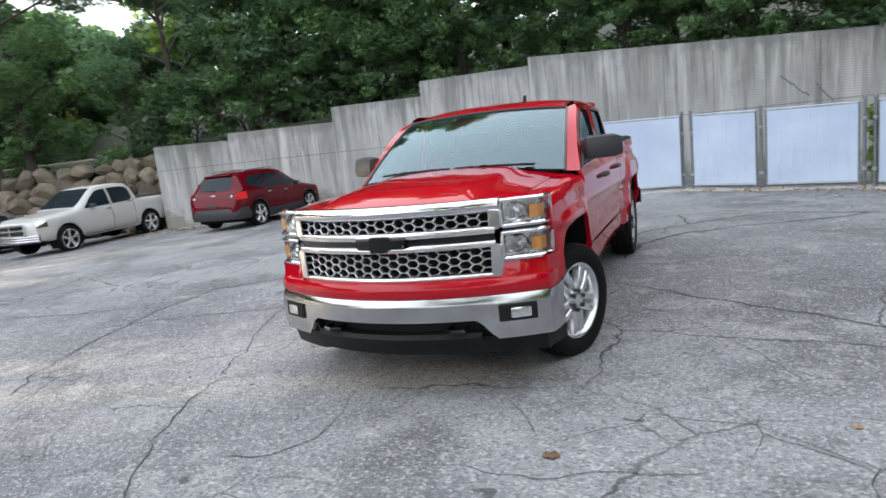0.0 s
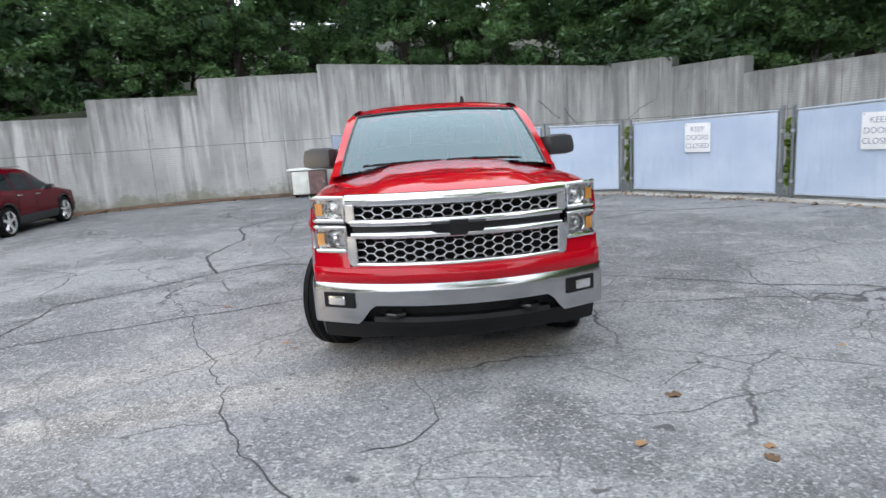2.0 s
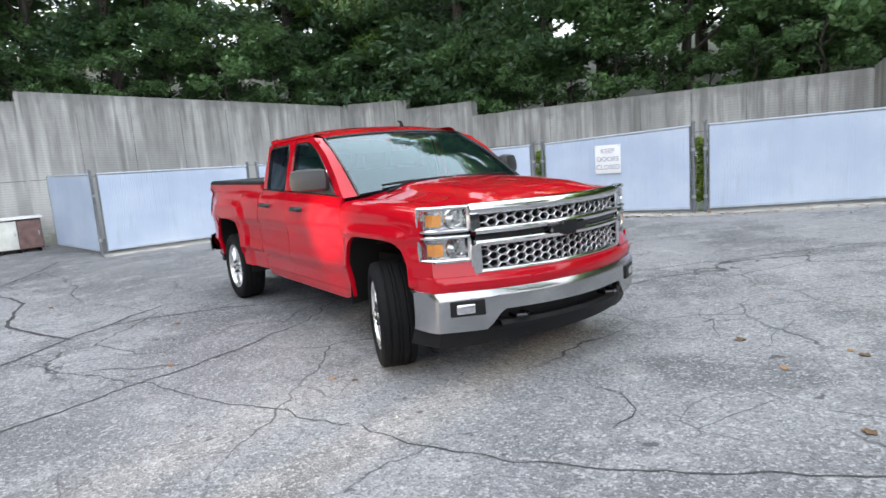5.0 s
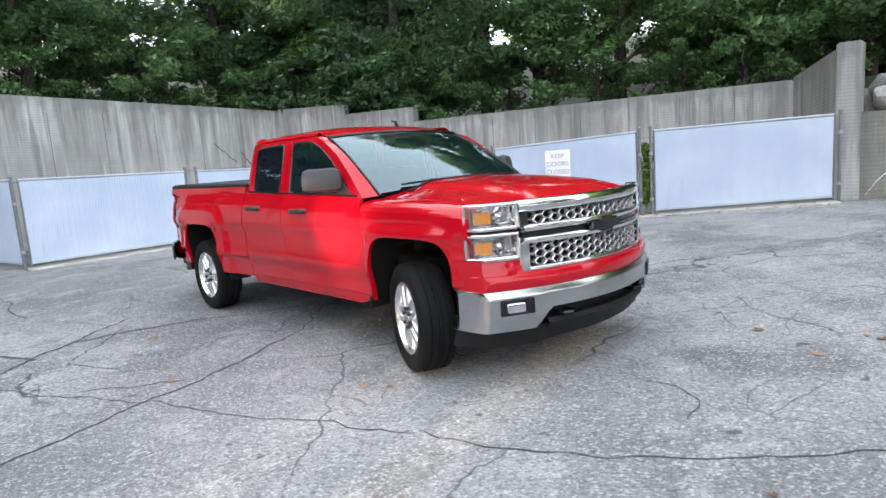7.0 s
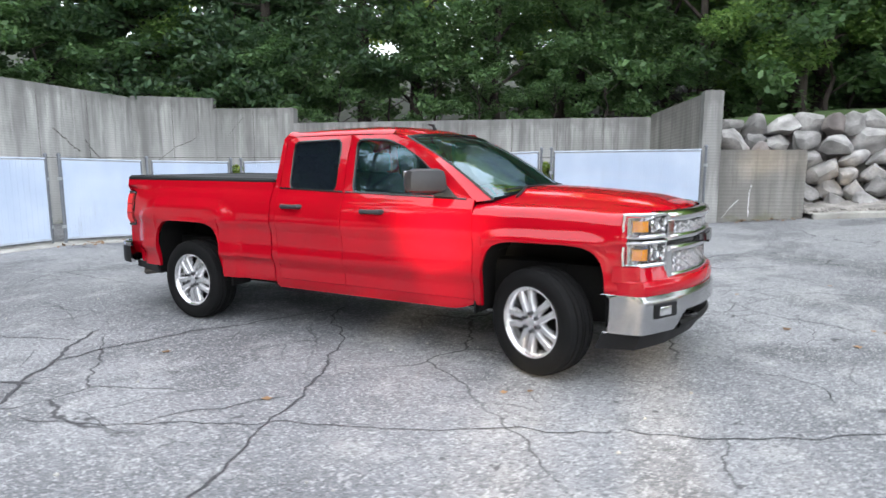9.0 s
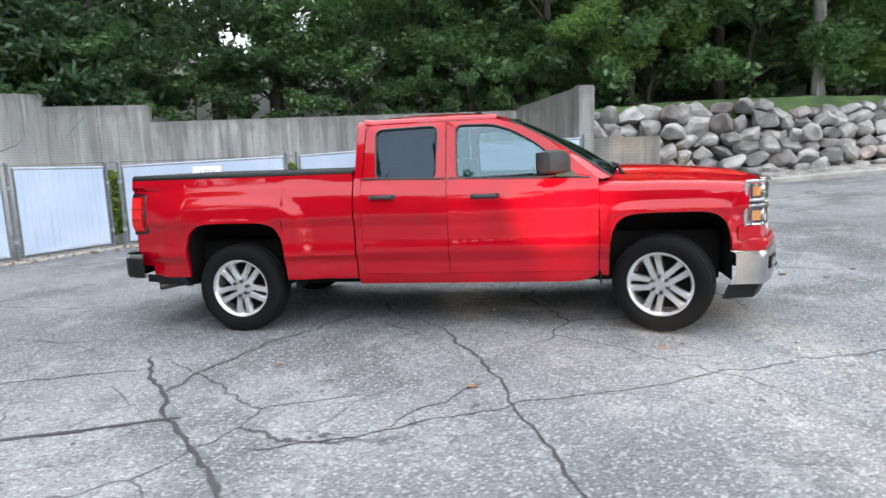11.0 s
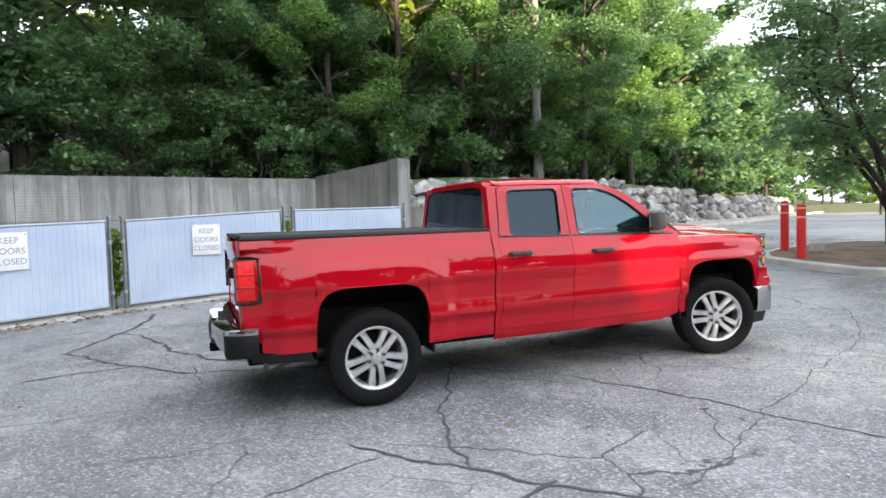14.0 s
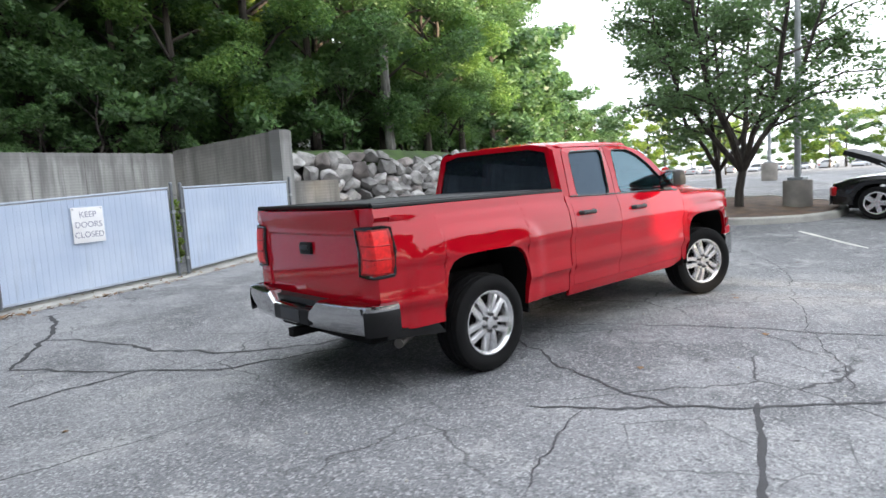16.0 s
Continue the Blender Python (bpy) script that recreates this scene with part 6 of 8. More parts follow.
# ---- wheels ----
def wheel(sgn, y, steer):
    bm = bmesh.new()
    revolve(bm, ((-0.11, 0.235), (-0.10, 0.222), (0.0, 0.212), (0.02, 0.10), (0.02, 0.001)), 40, "x")
    w = part("wheel", bm, UNDER, truck, "five twin-spoke silver alloy wheel")
    w.matrix_basis = pose(sgn * 0.862, y, HUB, 0, 0, steer) @ Matrix.Rotation(math.pi if sgn < 0 else 0, 4, "Z") @ Matrix.Rotation(random.Random(int(y * 100) + sgn).uniform(0, 6), 4, "X")
    bm = bmesh.new()
    half = [(0.085, 0.245), (0.112, 0.262), (0.128, 0.295), (0.134, 0.325), (0.128, 0.36), (0.118, 0.381), (0.104, 0.389), (0.074, 0.3935), (0.07, 0.384), (0.06, 0.384), (0.056, 0.3945), (0.022, 0.395), (0.018, 0.385), (0.008, 0.385), (0.004, 0.395)]
    prof = half + [(-a, r) for a, r in half[::-1]]
    rings = revolve(bm, prof, 96, "x", True)
    for ring_, (a, r) in zip(rings, prof):
        if r > 0.383 and abs(a) > 0.06:
            for k, v in enumerate(ring_):
                if k % 4 == 0:
                    v.co.y *= 0.982
                    v.co.z *= 0.982
    part("tyre", bm, RUBBER, w, "black all-terrain tyre", angle=0.5)
    bm = bmesh.new()
    revolve(bm, ((0.03, 0.215), (0.075, 0.232), (0.1, 0.243), (0.112, 0.262), (0.118, 0.261), (0.118, 0.25), (0.106, 0.238), (0.075, 0.226), (0.0, 0.215)), 56, "x")
    for k in range(5):
        t = k * 2 * math.pi / 5
        c, e = Vector((0, math.cos(t), math.sin(t))), Vector((0, -math.sin(t), math.cos(t)))
        for side in (-1, 1):
            rows = []
            for r, mid, hw, xa in ((0.05, 0.026, 0.024, 0.092), (0.1, 0.034, 0.0225, 0.1), (0.15, 0.039, 0.0225, 0.1), (0.2, 0.044, 0.024, 0.096), (0.226, 0.047, 0.027, 0.092), (0.24, 0.049, 0.03, 0.088)):
                q = c * r + e * side * mid
                rows.append([bm.verts.new(q + e * f * hw + Vector((xa + dx, 0, 0))) for f, dx in ((-1.2, -0.05), (-1.05, -0.004), (-0.75, 0.005), (0.75, 0.005), (1.05, -0.004), (1.2, -0.05))])
            for a, b in zip(rows, rows[1:]):
                for j in range(5):
                    bm.faces.new((a[j], b[j], b[j + 1], a[j + 1]))
    revolve(bm, ((0.03, 0.092), (0.09, 0.09), (0.1, 0.084), (0.102, 0.046), (0.112, 0.04), (0.114, 0.001)), 30, "x")
    part("rim", bm, SILVER, w, "polished silver twin-spoke rim")
    for k in range(6):
        t = k * math.pi / 3
        bm = bmesh.new()
        tube(bm, ((0.09, math.cos(t) * 0.066, math.sin(t) * 0.066), (0.122, math.cos(t) * 0.066, math.sin(t) * 0.066)), 0.0155, 6)
        part("lug_nut", bm, GREY_PLASTIC, w)
    bm = bmesh.new()
    revolve(bm, ((-0.03, 0.165), (0.0, 0.165), (0.0, 0.08)), 32, "x")
    part("brake_disc", bm, ZINC, w)


STEER = -21
for sgn in (-1, 1):
    wheel(sgn, AXLE, 0)
    wheel(sgn, -AXLE, STEER)

# ---- cabin ----
bm = bmesh.new()
box(bm, -0.82, 0.82, -1.35, 0.68, 0.5, 0.62, 0.02)
part("cabin_floor", bm, UNDER, truck)
bm = bmesh.new()
box(bm, -0.8, 0.8, -1.45, -1.05, 0.85, 1.2, 0.08)
part("dashboard", bm, BLACK, truck)


def seat(x, y, wide, name):
    bm = bmesh.new()
    box(bm, x - wide / 2, x + wide / 2, y - 0.5, y, 0.72, 0.9, 0.05)
    s = part(name, bm, CLOTH, truck)
    bm = box(bmesh.new(), x - wide / 2, x + wide / 2, -0.08, 0.08, -0.02, 0.6, 0.05)
    for v in bm.verts:
        v.co.y += y + 0.16 * v.co.z
        v.co.z += 0.85
    part("backrest", bm, CLOTH, s)
    for hx in ((x,) if wide < 0.7 else (x - wide * 0.3, x + wide * 0.3)):
        bm = box(bmesh.new(), hx - 0.13, hx + 0.13, y + 0.06, y + 0.15, 1.46, 1.63, 0.035)
        part("headrest", bm, CLOTH, s)


seat(-0.38, -0.18, 0.52, "front_seat")
seat(0.38, -0.18, 0.52, "front_seat")
seat(0.0, 0.5, 1.35, "rear_seat")
bm = bmesh.new()
tube(bm, [(0.38 + 0.185 * math.cos(t), -0.83 + 0.07 * math.sin(t), 1.16 + 0.17 * math.sin(t)) for t in steps(0, 2 * math.pi, 24)], 0.014, 8, False)
tube(bm, ((0.20, -0.83, 1.16), (0.56, -0.83, 1.16)), 0.018, 6)
tube(bm, ((0.38, -0.83, 1.16), (0.38, -1.1, 1.08)), 0.03, 8)
part("steering_wheel", bm, BLACK, truck)


# ---- boulder walls ----
def rock_mesh(seed, name="boulder"):
    bm = bmesh.new()
    bmesh.ops.create_icosphere(bm, subdivisions=3, radius=0.5)
    rnd_ = random.Random(seed)
    cuts = [(Vector((rnd_.gauss(0, 1), rnd_.gauss(0, 1), rnd_.gauss(0, 1))).normalized(), rnd_.uniform(0.24, 0.42)) for _ in range(22)]
    for v in bm.verts:
        for n, d in cuts:
            k = v.co.dot(n)
            if k > d:
                v.co -= n * (k - d) * 0.97
        v.co *= 1 + 0.12 * noise.noise(v.co * 3 + Vector((seed, 0, 0))) + 0.04 * noise.noise(v.co * 9 + Vector((seed, 3, 0)))
    me = bpy.data.meshes.new(name)
    bm.to_mesh(me)
    bm.free()
    me.polygons.foreach_set("use_smooth", [True] * len(me.polygons))
    me.set_sharp_from_angle(angle=0.4)
    return me


ROCKS = []
for k in range(9):
    me = rock_mesh(k)
    me.materials.append(ROCK_PINK if k in (2, 7) else ROCK)
    ROCKS.append(me)


TAN_ROCKS = []
for k in range(5):
    me = rock_mesh(20 + k)
    me.materials.append(ROCK_TAN)
    TAN_ROCKS.append(me)


def boulder_run(label, line, base, lean, seed, size=0.85, stock=None):
    """Boulders piled along a foot line of (x, y, height), each pushed back as it rises."""
    rnd_ = random.Random(seed)
    top = thing("boulder_wall", label, "wall", kind="structure")
    for (x0, y0, h0), (x1, y1, h1) in zip(line, line[1:]):
        L = math.hypot(x1 - x0, y1 - y0)
        d = Vector(((x1 - x0) / L, (y1 - y0) / L, 0))
        n = Vector((-d.y, d.x, 0))
        far = 0.86 if y0 > -3.9 else 0.72 if y0 > -13 else 1.0
        z, row = 0.0, 0
        h = (h0 + h1) / 2
        while z < h - 0.12:
            tall = size * rnd_.uniform(0.55, 0.75) * far
            u = rnd_.uniform(0, 0.5)
            while u < L:
                wide = size * rnd_.uniform(0.7, 1.3) * far
                hh = h0 + (h1 - h0) * u / L
                if z < hh - 0.1:
                    p = Vector((x0, y0, 0)) + d * (u + wide / 2) + n * (0.35 + lean * z + rnd_.uniform(-0.16, 0.14))
                    o = new("boulder", rnd_.choice(stock or ROCKS))
                    o.parent = top
                    o.matrix_basis = Matrix.Translation((p.x, p.y, base(p.x, p.y) + z + tall * (0.42 + rnd_.uniform(-0.14, 0.14)))) @ Matrix.Rotation(math.atan2(d.y, d.x) + rnd_.uniform(-0.5, 0.5), 4, "Z") @ Matrix.Rotation(rnd_.uniform(-0.45, 0.45), 4, "Y") @ Matrix.Rotation(rnd_.choice((0, 0.5, 1, 1.5)) * math.pi * (1 if tall > 0.6 * size * far else 0) + rnd_.uniform(-0.4, 0.4), 4, "X") @ Matrix.Diagonal((wide * 1.32, size * 1.2 * far, tall * 1.5, 1))
                u += wide * 0.86
            z += tall * 0.86
            row += 1
    return top


def rock_backing(name, foot, back, label):
    """Earth that fills the pile behind the boulders."""
    bm = bmesh.new()
    rows_ = []
    for i, (x, y, hh) in enumerate(foot):
        a, b = foot[max(0, i - 1)], foot[min(len(foot) - 1, i + 1)]
        d = Vector((b[0] - a[0], b[1] - a[1], 0)).normalized()
        n = Vector((-d.y, d.x, 0))
        rows_.append([bm.verts.new(Vector((x, y, ground_z(x, y))) + n * o + Vector((0, 0, z))) for o, z in ((0.45, -0.2), (0.5 + 0.45 * hh, hh - 0.3), (back + 0.45 * hh, hh - 0.25))])
    for a, b in zip(rows_, rows_[1:]):
        for j in range(2):
            bm.faces.new((a[j], b[j], b[j + 1], a[j + 1]))
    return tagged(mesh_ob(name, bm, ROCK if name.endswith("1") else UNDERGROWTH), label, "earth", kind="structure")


FOOT = ((9.75, -1.95, 2.3), (10.3, -3.8, 2.2), (10.75, -6.5, 1.9), (11.1, -9.5, 1.75), (11.9, -12.5, 1.55), (14.2, -17.0, 1.3), (20.4, -27.0, 1.2), (30.5, -42.0, 1.0))
boulder_run("retaining wall of piled grey and pinkish boulders", FOOT, ground_z, 0.45, 3, 0.74)
rock_backing("earth_bank_1", FOOT, 1.6, "grey rubble packed behind the boulder wall")
LEFT_FOOT = ((-38.0, 5.2, 2.0), (-30.0, 5.8, 2.0), (-21.5, 7.0, 2.2), (-14.35, 9.3, 2.4))
rock_backing("earth_bank_2", [(x, y, hh - 0.55) for x, y, hh in LEFT_FOOT], 6.0, "dark earth behind the low boulder wall")
boulder_run("low wall of tan boulders at the edge of the wood", LEFT_FOOT, ground_z, 0.5, 5, 0.85, TAN_ROCKS)
# kerb and gravel along the boulder foot
KERB_LINE = ((9.5, -3.75), (10.0, -6.4), (10.3, -9.3), (11.0, -12.5), (13.3, -17.2), (19.5, -27.3), (29.6, -42.4), (43, -64))


def kerb_run(name, pts, wide, high, label):
    bm = bmesh.new()
    rows_ = []
    fine = []
    for a, b in zip(pts, pts[1:]):
        n_ = max(1, int(math.hypot(b[0] - a[0], b[1] - a[1]) / 0.8))
        fine += [(a[0] + (b[0] - a[0]) * k / n_, a[1] + (b[1] - a[1]) * k / n_) for k in range(n_)]
    fine.append(pts[-1])
    for i, (x, y) in enumerate(fine):
        a, b = fine[max(0, i - 1)], fine[min(len(fine) - 1, i + 1)]
        d = Vector((b[0] - a[0], b[1] - a[1], 0)).normalized()
        n = Vector((-d.y, d.x, 0))
        r = []
        for o, z in ((0, -0.1), (0.005, high - 0.02), (0.025, high), (wide, high + 0.005), (wide + 0.01, -0.1)):
            q = Vector((x, y, 0)) + n * o
            r.append(bm.verts.new(ground_at(q.x, q.y, z)))
        rows_.append(r)
    for a, b in zip(rows_, rows_[1:]):
        for k in range(4):
            bm.faces.new((a[k], b[k], b[k + 1], a[k + 1]))
    return tagged(mesh_ob(name, bm, KERB), label, "kerb", kind="structure")


kerb_run("kerb_1", KERB_LINE, 0.16, 0.12, "pale concrete kerb along the foot of the boulders")
bm = bmesh.new()
rows = []
for (x, y), (fx, fy, _) in zip(KERB_LINE, FOOT[1:]):
    rows.append([bm.verts.new(ground_at(x + 0.15, y + 0.1, 0.1)), bm.verts.new(ground_at(fx + 0.9, fy + 0.4, 0.3))])
for a, b in zip(rows, rows[1:]):
    bm.faces.new((a[0], b[0], b[1], a[1]))
tagged(mesh_ob("gravel_bed", bm, GRAVEL), "grey gravel at the foot of the boulders", "gravel", kind="stuff")
# gravel stones
me = rock_mesh(77, "pebble")
bm = bmesh.new()
rg = random.Random(9)
for k in range(260):
    t = rg.random()
    c = ground_at(9.75 + 1.1 * t + rg.uniform(0, 0.5), -3.7 - 4.5 * t + rg.uniform(-0.3, 0.3), 0.12)
    r = bmesh.ops.create_icosphere(bm, subdivisions=1, radius=rg.uniform(0.02, 0.07))["verts"]
    for v in r:
        v.co = v.co * (1 + 0.3 * noise.noise(v.co * 30 + c)) + c
tagged(mesh_ob("gravel_stones", bm, GRAVEL), "loose grey gravel stones", "gravel", kind="stuff")

# ---- planted island with bollards, trees and a lamp post ----
ISLAND = ((4.15, -8.75), (3.95, -8.0), (3.4, -7.5), (2.6, -7.38), (1.4, -7.35), (0.7, -7.66), (0.05, -8.2), (-0.3, -8.85), (-0.25, -9.7), (0.3, -10.7), (2.0, -11.5), (3.7, -10.6), (4.15, -9.6), (4.15, -8.75))
kerb_run("kerb_2", ISLAND, 0.15, 0.13, "pale concrete kerb round the planted island")
cx, cy = 2.0, -9.5
bm = bmesh.new()
ring_a = [bm.verts.new(ground_at(x + (cx - x) * 0.06, y + (cy - y) * 0.06, 0.115)) for x, y in ISLAND[:-1]]
ring_b = [bm.verts.new(ground_at(x + (cx - x) * 0.5, y + (cy - y) * 0.5, 0.15)) for x, y in ISLAND[:-1]]
mid = bm.verts.new(ground_at(cx, cy, 0.17))
for i in range(len(ring_a)):
    j = (i + 1) % len(ring_a)
    bm.faces.new((ring_a[i], ring_a[j], ring_b[j], ring_b[i]))
    bm.faces.new((ring_b[i], ring_b[j], mid))
bmesh.ops.subdivide_edges(bm, edges=list(bm.edges), cuts=3, use_grid_fill=True)
for v in bm.verts:
    v.co.z += 0.03 * noise.noise(v.co * 3)
tagged(mesh_ob("mulch_bed", bm, MULCH), "brown mulch heaped in the planted island", "mulch", kind="stuff")
BOL_RED = surface("bollard_red", (0.62, 0.02, 0.015), 0.45, var=0.12, scale=4, bump=0.05)
BOL_BAND = surface("reflective_band", (0.75, 0.45, 0.4), 0.4)


def bollard(x, y):
    t = thing("bollard", "red steel bollard with pale reflective bands", "bollard", "bollards at the island", pose(x, y, ground_z(x, y)))
    bm = bmesh.new()
    revolve(bm, ((0.0, 0.085), (1.12, 0.085), (1.15, 0.08), (1.17, 0.06), (1.18, 0.001)), 18, "z")
    part("pipe", bm, BOL_RED, t)
    for z in (0.9, 1.08):
        bm = bmesh.new()
        revolve(bm, ((z, 0.0865), (z + 0.035, 0.0865)), 18, "z")
        part("band", bm, BOL_BAND, t)


bollard(2.86, -7.84)
bollard(3.85, -8.6)
bm = box(bmesh.new(), 3.05, 3.25, -8.75, -8.55, 0.5, 0.78, 0.02)
tagged(mesh_ob("utility_box", bm, KERB), "small pale concrete utility block in the mulch", "utility box")


def lamp_post(x, y, tall=7.0):
    z = ground_z(x, y)
    t = thing("lamp_post", "grey steel lamp post on a round concrete base", "lamp post", "parking lot lamps", pose(x, y, z))
    bm = bmesh.new()
    revolve(bm, ((-0.1, 0.29), (0.66, 0.29), (0.69, 0.27), (0.69, 0.001)), 24, "z")
    part("concrete_base", bm, surface("lamp_base_concrete", (0.24, 0.22, 0.2), 0.9, var=0.25, bump=0.4), t)
    bm = box(bmesh.new(), -0.16, 0.16, -0.16, 0.16, 0.69, 0.76, 0.015)
    part("base_plate", bm, ZINC, t)
    bm = bmesh.new()
    tube(bm, ((0, 0, 0.72), (0, 0, tall)), [0.07, 0.05], 10)
    part("pole", bm, ZINC, t)
    bm = box(bmesh.new(), -0.2, 0.2, -0.9, 0.9, tall - 0.05, tall + 0.1, 0.04)
    part("lamp_head", bm, GREY_PLASTIC, t)


lamp_post(0.72, -9.6)
lamp_post(5.5, -20.5)


def many_stemmed(at, height, spread, stems, leaves, size, seed, label, r0=0.075):
    """A tree whose few slender stems part low down and fan out into a wide crown."""
    rnd_ = random.Random(seed)
    t = thing("island_tree", label, "tree", "trees in the island", at)
    bm = bmesh.new()
    fork = Vector((rnd_.uniform(-0.08, 0.08), rnd_.uniform(-0.08, 0.08), height * 0.13))
    tube(bm, ((0, 0, -0.2), fork * 0.5 + Vector((0.03, 0, 0)), fork), [r0 * 1.5, r0 * 1.2, r0 * 1.15], 9)
    clumps = []
    for k in range(stems):
        a = 2 * math.pi * k / stems + rnd_.uniform(-0.4, 0.4)
        out = spread * rnd_.uniform(0.35, 0.62)
        tip = Vector((math.cos(a) * out, math.sin(a) * out, height * rnd_.uniform(0.78, 0.98)))
        pts = [fork * (1 - f) + tip * f + Vector((math.cos(a), math.sin(a), -0.3)) * 0.35 * math.sin(f * math.pi) + Vector((rnd_.gauss(0, 0.06), rnd_.gauss(0, 0.06), 0)) * (0 < f < 1) for f in steps(0, 1, 6)]
        tube(bm, pts, [r0 * (1 - 0.13 * q) for q in range(7)], 7, False)
        for q in range(11):
            f = 0.22 + 0.078 * q
            i_ = min(5, int(f * 6))
            base = pts[i_].lerp(pts[i_ + 1], f * 6 - i_)
            b = a + rnd_.uniform(-1.7, 1.7)
            reach = spread * rnd_.uniform(0.3, 0.72) * (1.15 - f * 0.65)
            e = base + Vector((math.cos(b) * reach, math.sin(b) * reach, reach * rnd_.uniform(-0.05, 0.55)))
            m = base.lerp(e, 0.5) + Vector((0, 0, reach * 0.1))
            tube(bm, (base, m, e), [r0 * 0.4, r0 * 0.25, r0 * 0.08], 5, False)
            for w in range(4):
                c = m.lerp(e, 0.1 + 0.32 * w) + Vector((rnd_.gauss(0, 0.2), rnd_.gauss(0, 0.2), rnd_.gauss(0, 0.14))) * spread * 0.3
                tube(bm, (m.lerp(e, 0.3 * w), c), [r0 * 0.13, r0 * 0.04], 4, False)
                clumps.append((c, spread * rnd_.uniform(0.07, 0.14)))
        clumps.append((tip, spread * 0.14))
    part("trunk", bm, BARK, t)
    crown_part("crown", leaf_cloud("crown", clumps, leaves, size, seed), LEAF_ISLAND, t)
    return t


LEAF_ISLAND = leaf_material("island_leaf", (0.06, 0.11, 0.062), (0.16, 0.25, 0.125), 0.45)
many_stemmed(turned(ground_at(1.75, -9.05, 0.12), 0.4), 6.3, 3.5, 6, 27000, 0.066, 31, "spreading many-stemmed green tree in the mulched island")
many_stemmed(turned(ground_at(2.75, -10.3, 0.12), 2.0), 5.6, 2.7, 4, 14000, 0.066, 32, "smaller many-stemmed green tree in the mulched island", 0.06)
# the pale bare trunk that stands before the wood
bm = bmesh.new()
pt = bank_at(16.05, 1.6)
trunk_tree = thing("tall_trunk", "tall pale bare trunk at the edge of the wood", "tree", at=Matrix.Translation(pt))
tube(bm, ((0, 0, -0.3), (0.05, 0.05, 3), (-0.05, 0.1, 6), (0.1, 0, 10), (0.1, 0.1, 13)), [0.19, 0.16, 0.14, 0.11, 0.06], 10)
part("trunk", bm, BARK_GREY, trunk_tree)
# far trees and lot beyond
far_kinds = (back_kinds[0], back_kinds[2], back_kinds[1])
rf = random.Random(4)
for k in range(42):
    x = -45 + k * 3.3 + rf.uniform(-2, 2)
    copy_thing(rf.choice(far_kinds), turned(ground_at(x, -116 + rf.uniform(-8, 8) - 0.2 * x, 0), rf.uniform(0, 6), rf.uniform(0.75, 1.1)))
for x, y, s in ((9, -34, 0.4), (16, -40, 0.42), (3, -42, 0.4), (21, -38, 0.5), (13, -52, 0.5)):
    copy_thing(back_kinds[2], turned(ground_at(x, y), x, s))

# painted bay line
WHITE_LINE = surface("line_paint", (0.55, 0.54, 0.5), 0.8, var=0.3, scale=3, fine=30)
for pts in (((-0.14, -7.13), (-1.59, -5.8)), ((-3.0, -9.2), (-4.6, -7.6))):
    bm = bmesh.new()
    ribbon(bm, pts, 0.11, 0.005, 0.0, 0.3)
    tagged(mesh_ob("bay_line", bm, WHITE_LINE), "worn white painted bay line on the asphalt", "road marking", kind="structure")
for k in range(8):
    bm = bmesh.new()
    ribbon(bm, ((6 + k * 3.0, -26.0), (4.8 + k * 3.0, -31.0)), 0.12, 0.006, 0.0, 1.0)
    tagged(mesh_ob("bay_line", bm, WHITE_LINE), "worn white painted bay line on the asphalt", "road marking", kind="structure")

# ---- other vehicles ----
SUV_PAINT = car_paint("maroon_paint", (0.105, 0.002, 0.008), coat=0.6)
WHITE_PAINT = car_paint("white_paint", (0.5, 0.495, 0.48))
BLACK_PAINT = car_paint("black_paint", (0.012, 0.012, 0.014))
BLUE_PAINT = car_paint("navy_paint", (0.02, 0.03, 0.06))
SILVER_PAINT = car_paint("silver_paint", (0.45, 0.46, 0.48))


CAR_GLASS = glass_material("car_glass", (0.015, 0.022, 0.028), 0.97, 1.3)


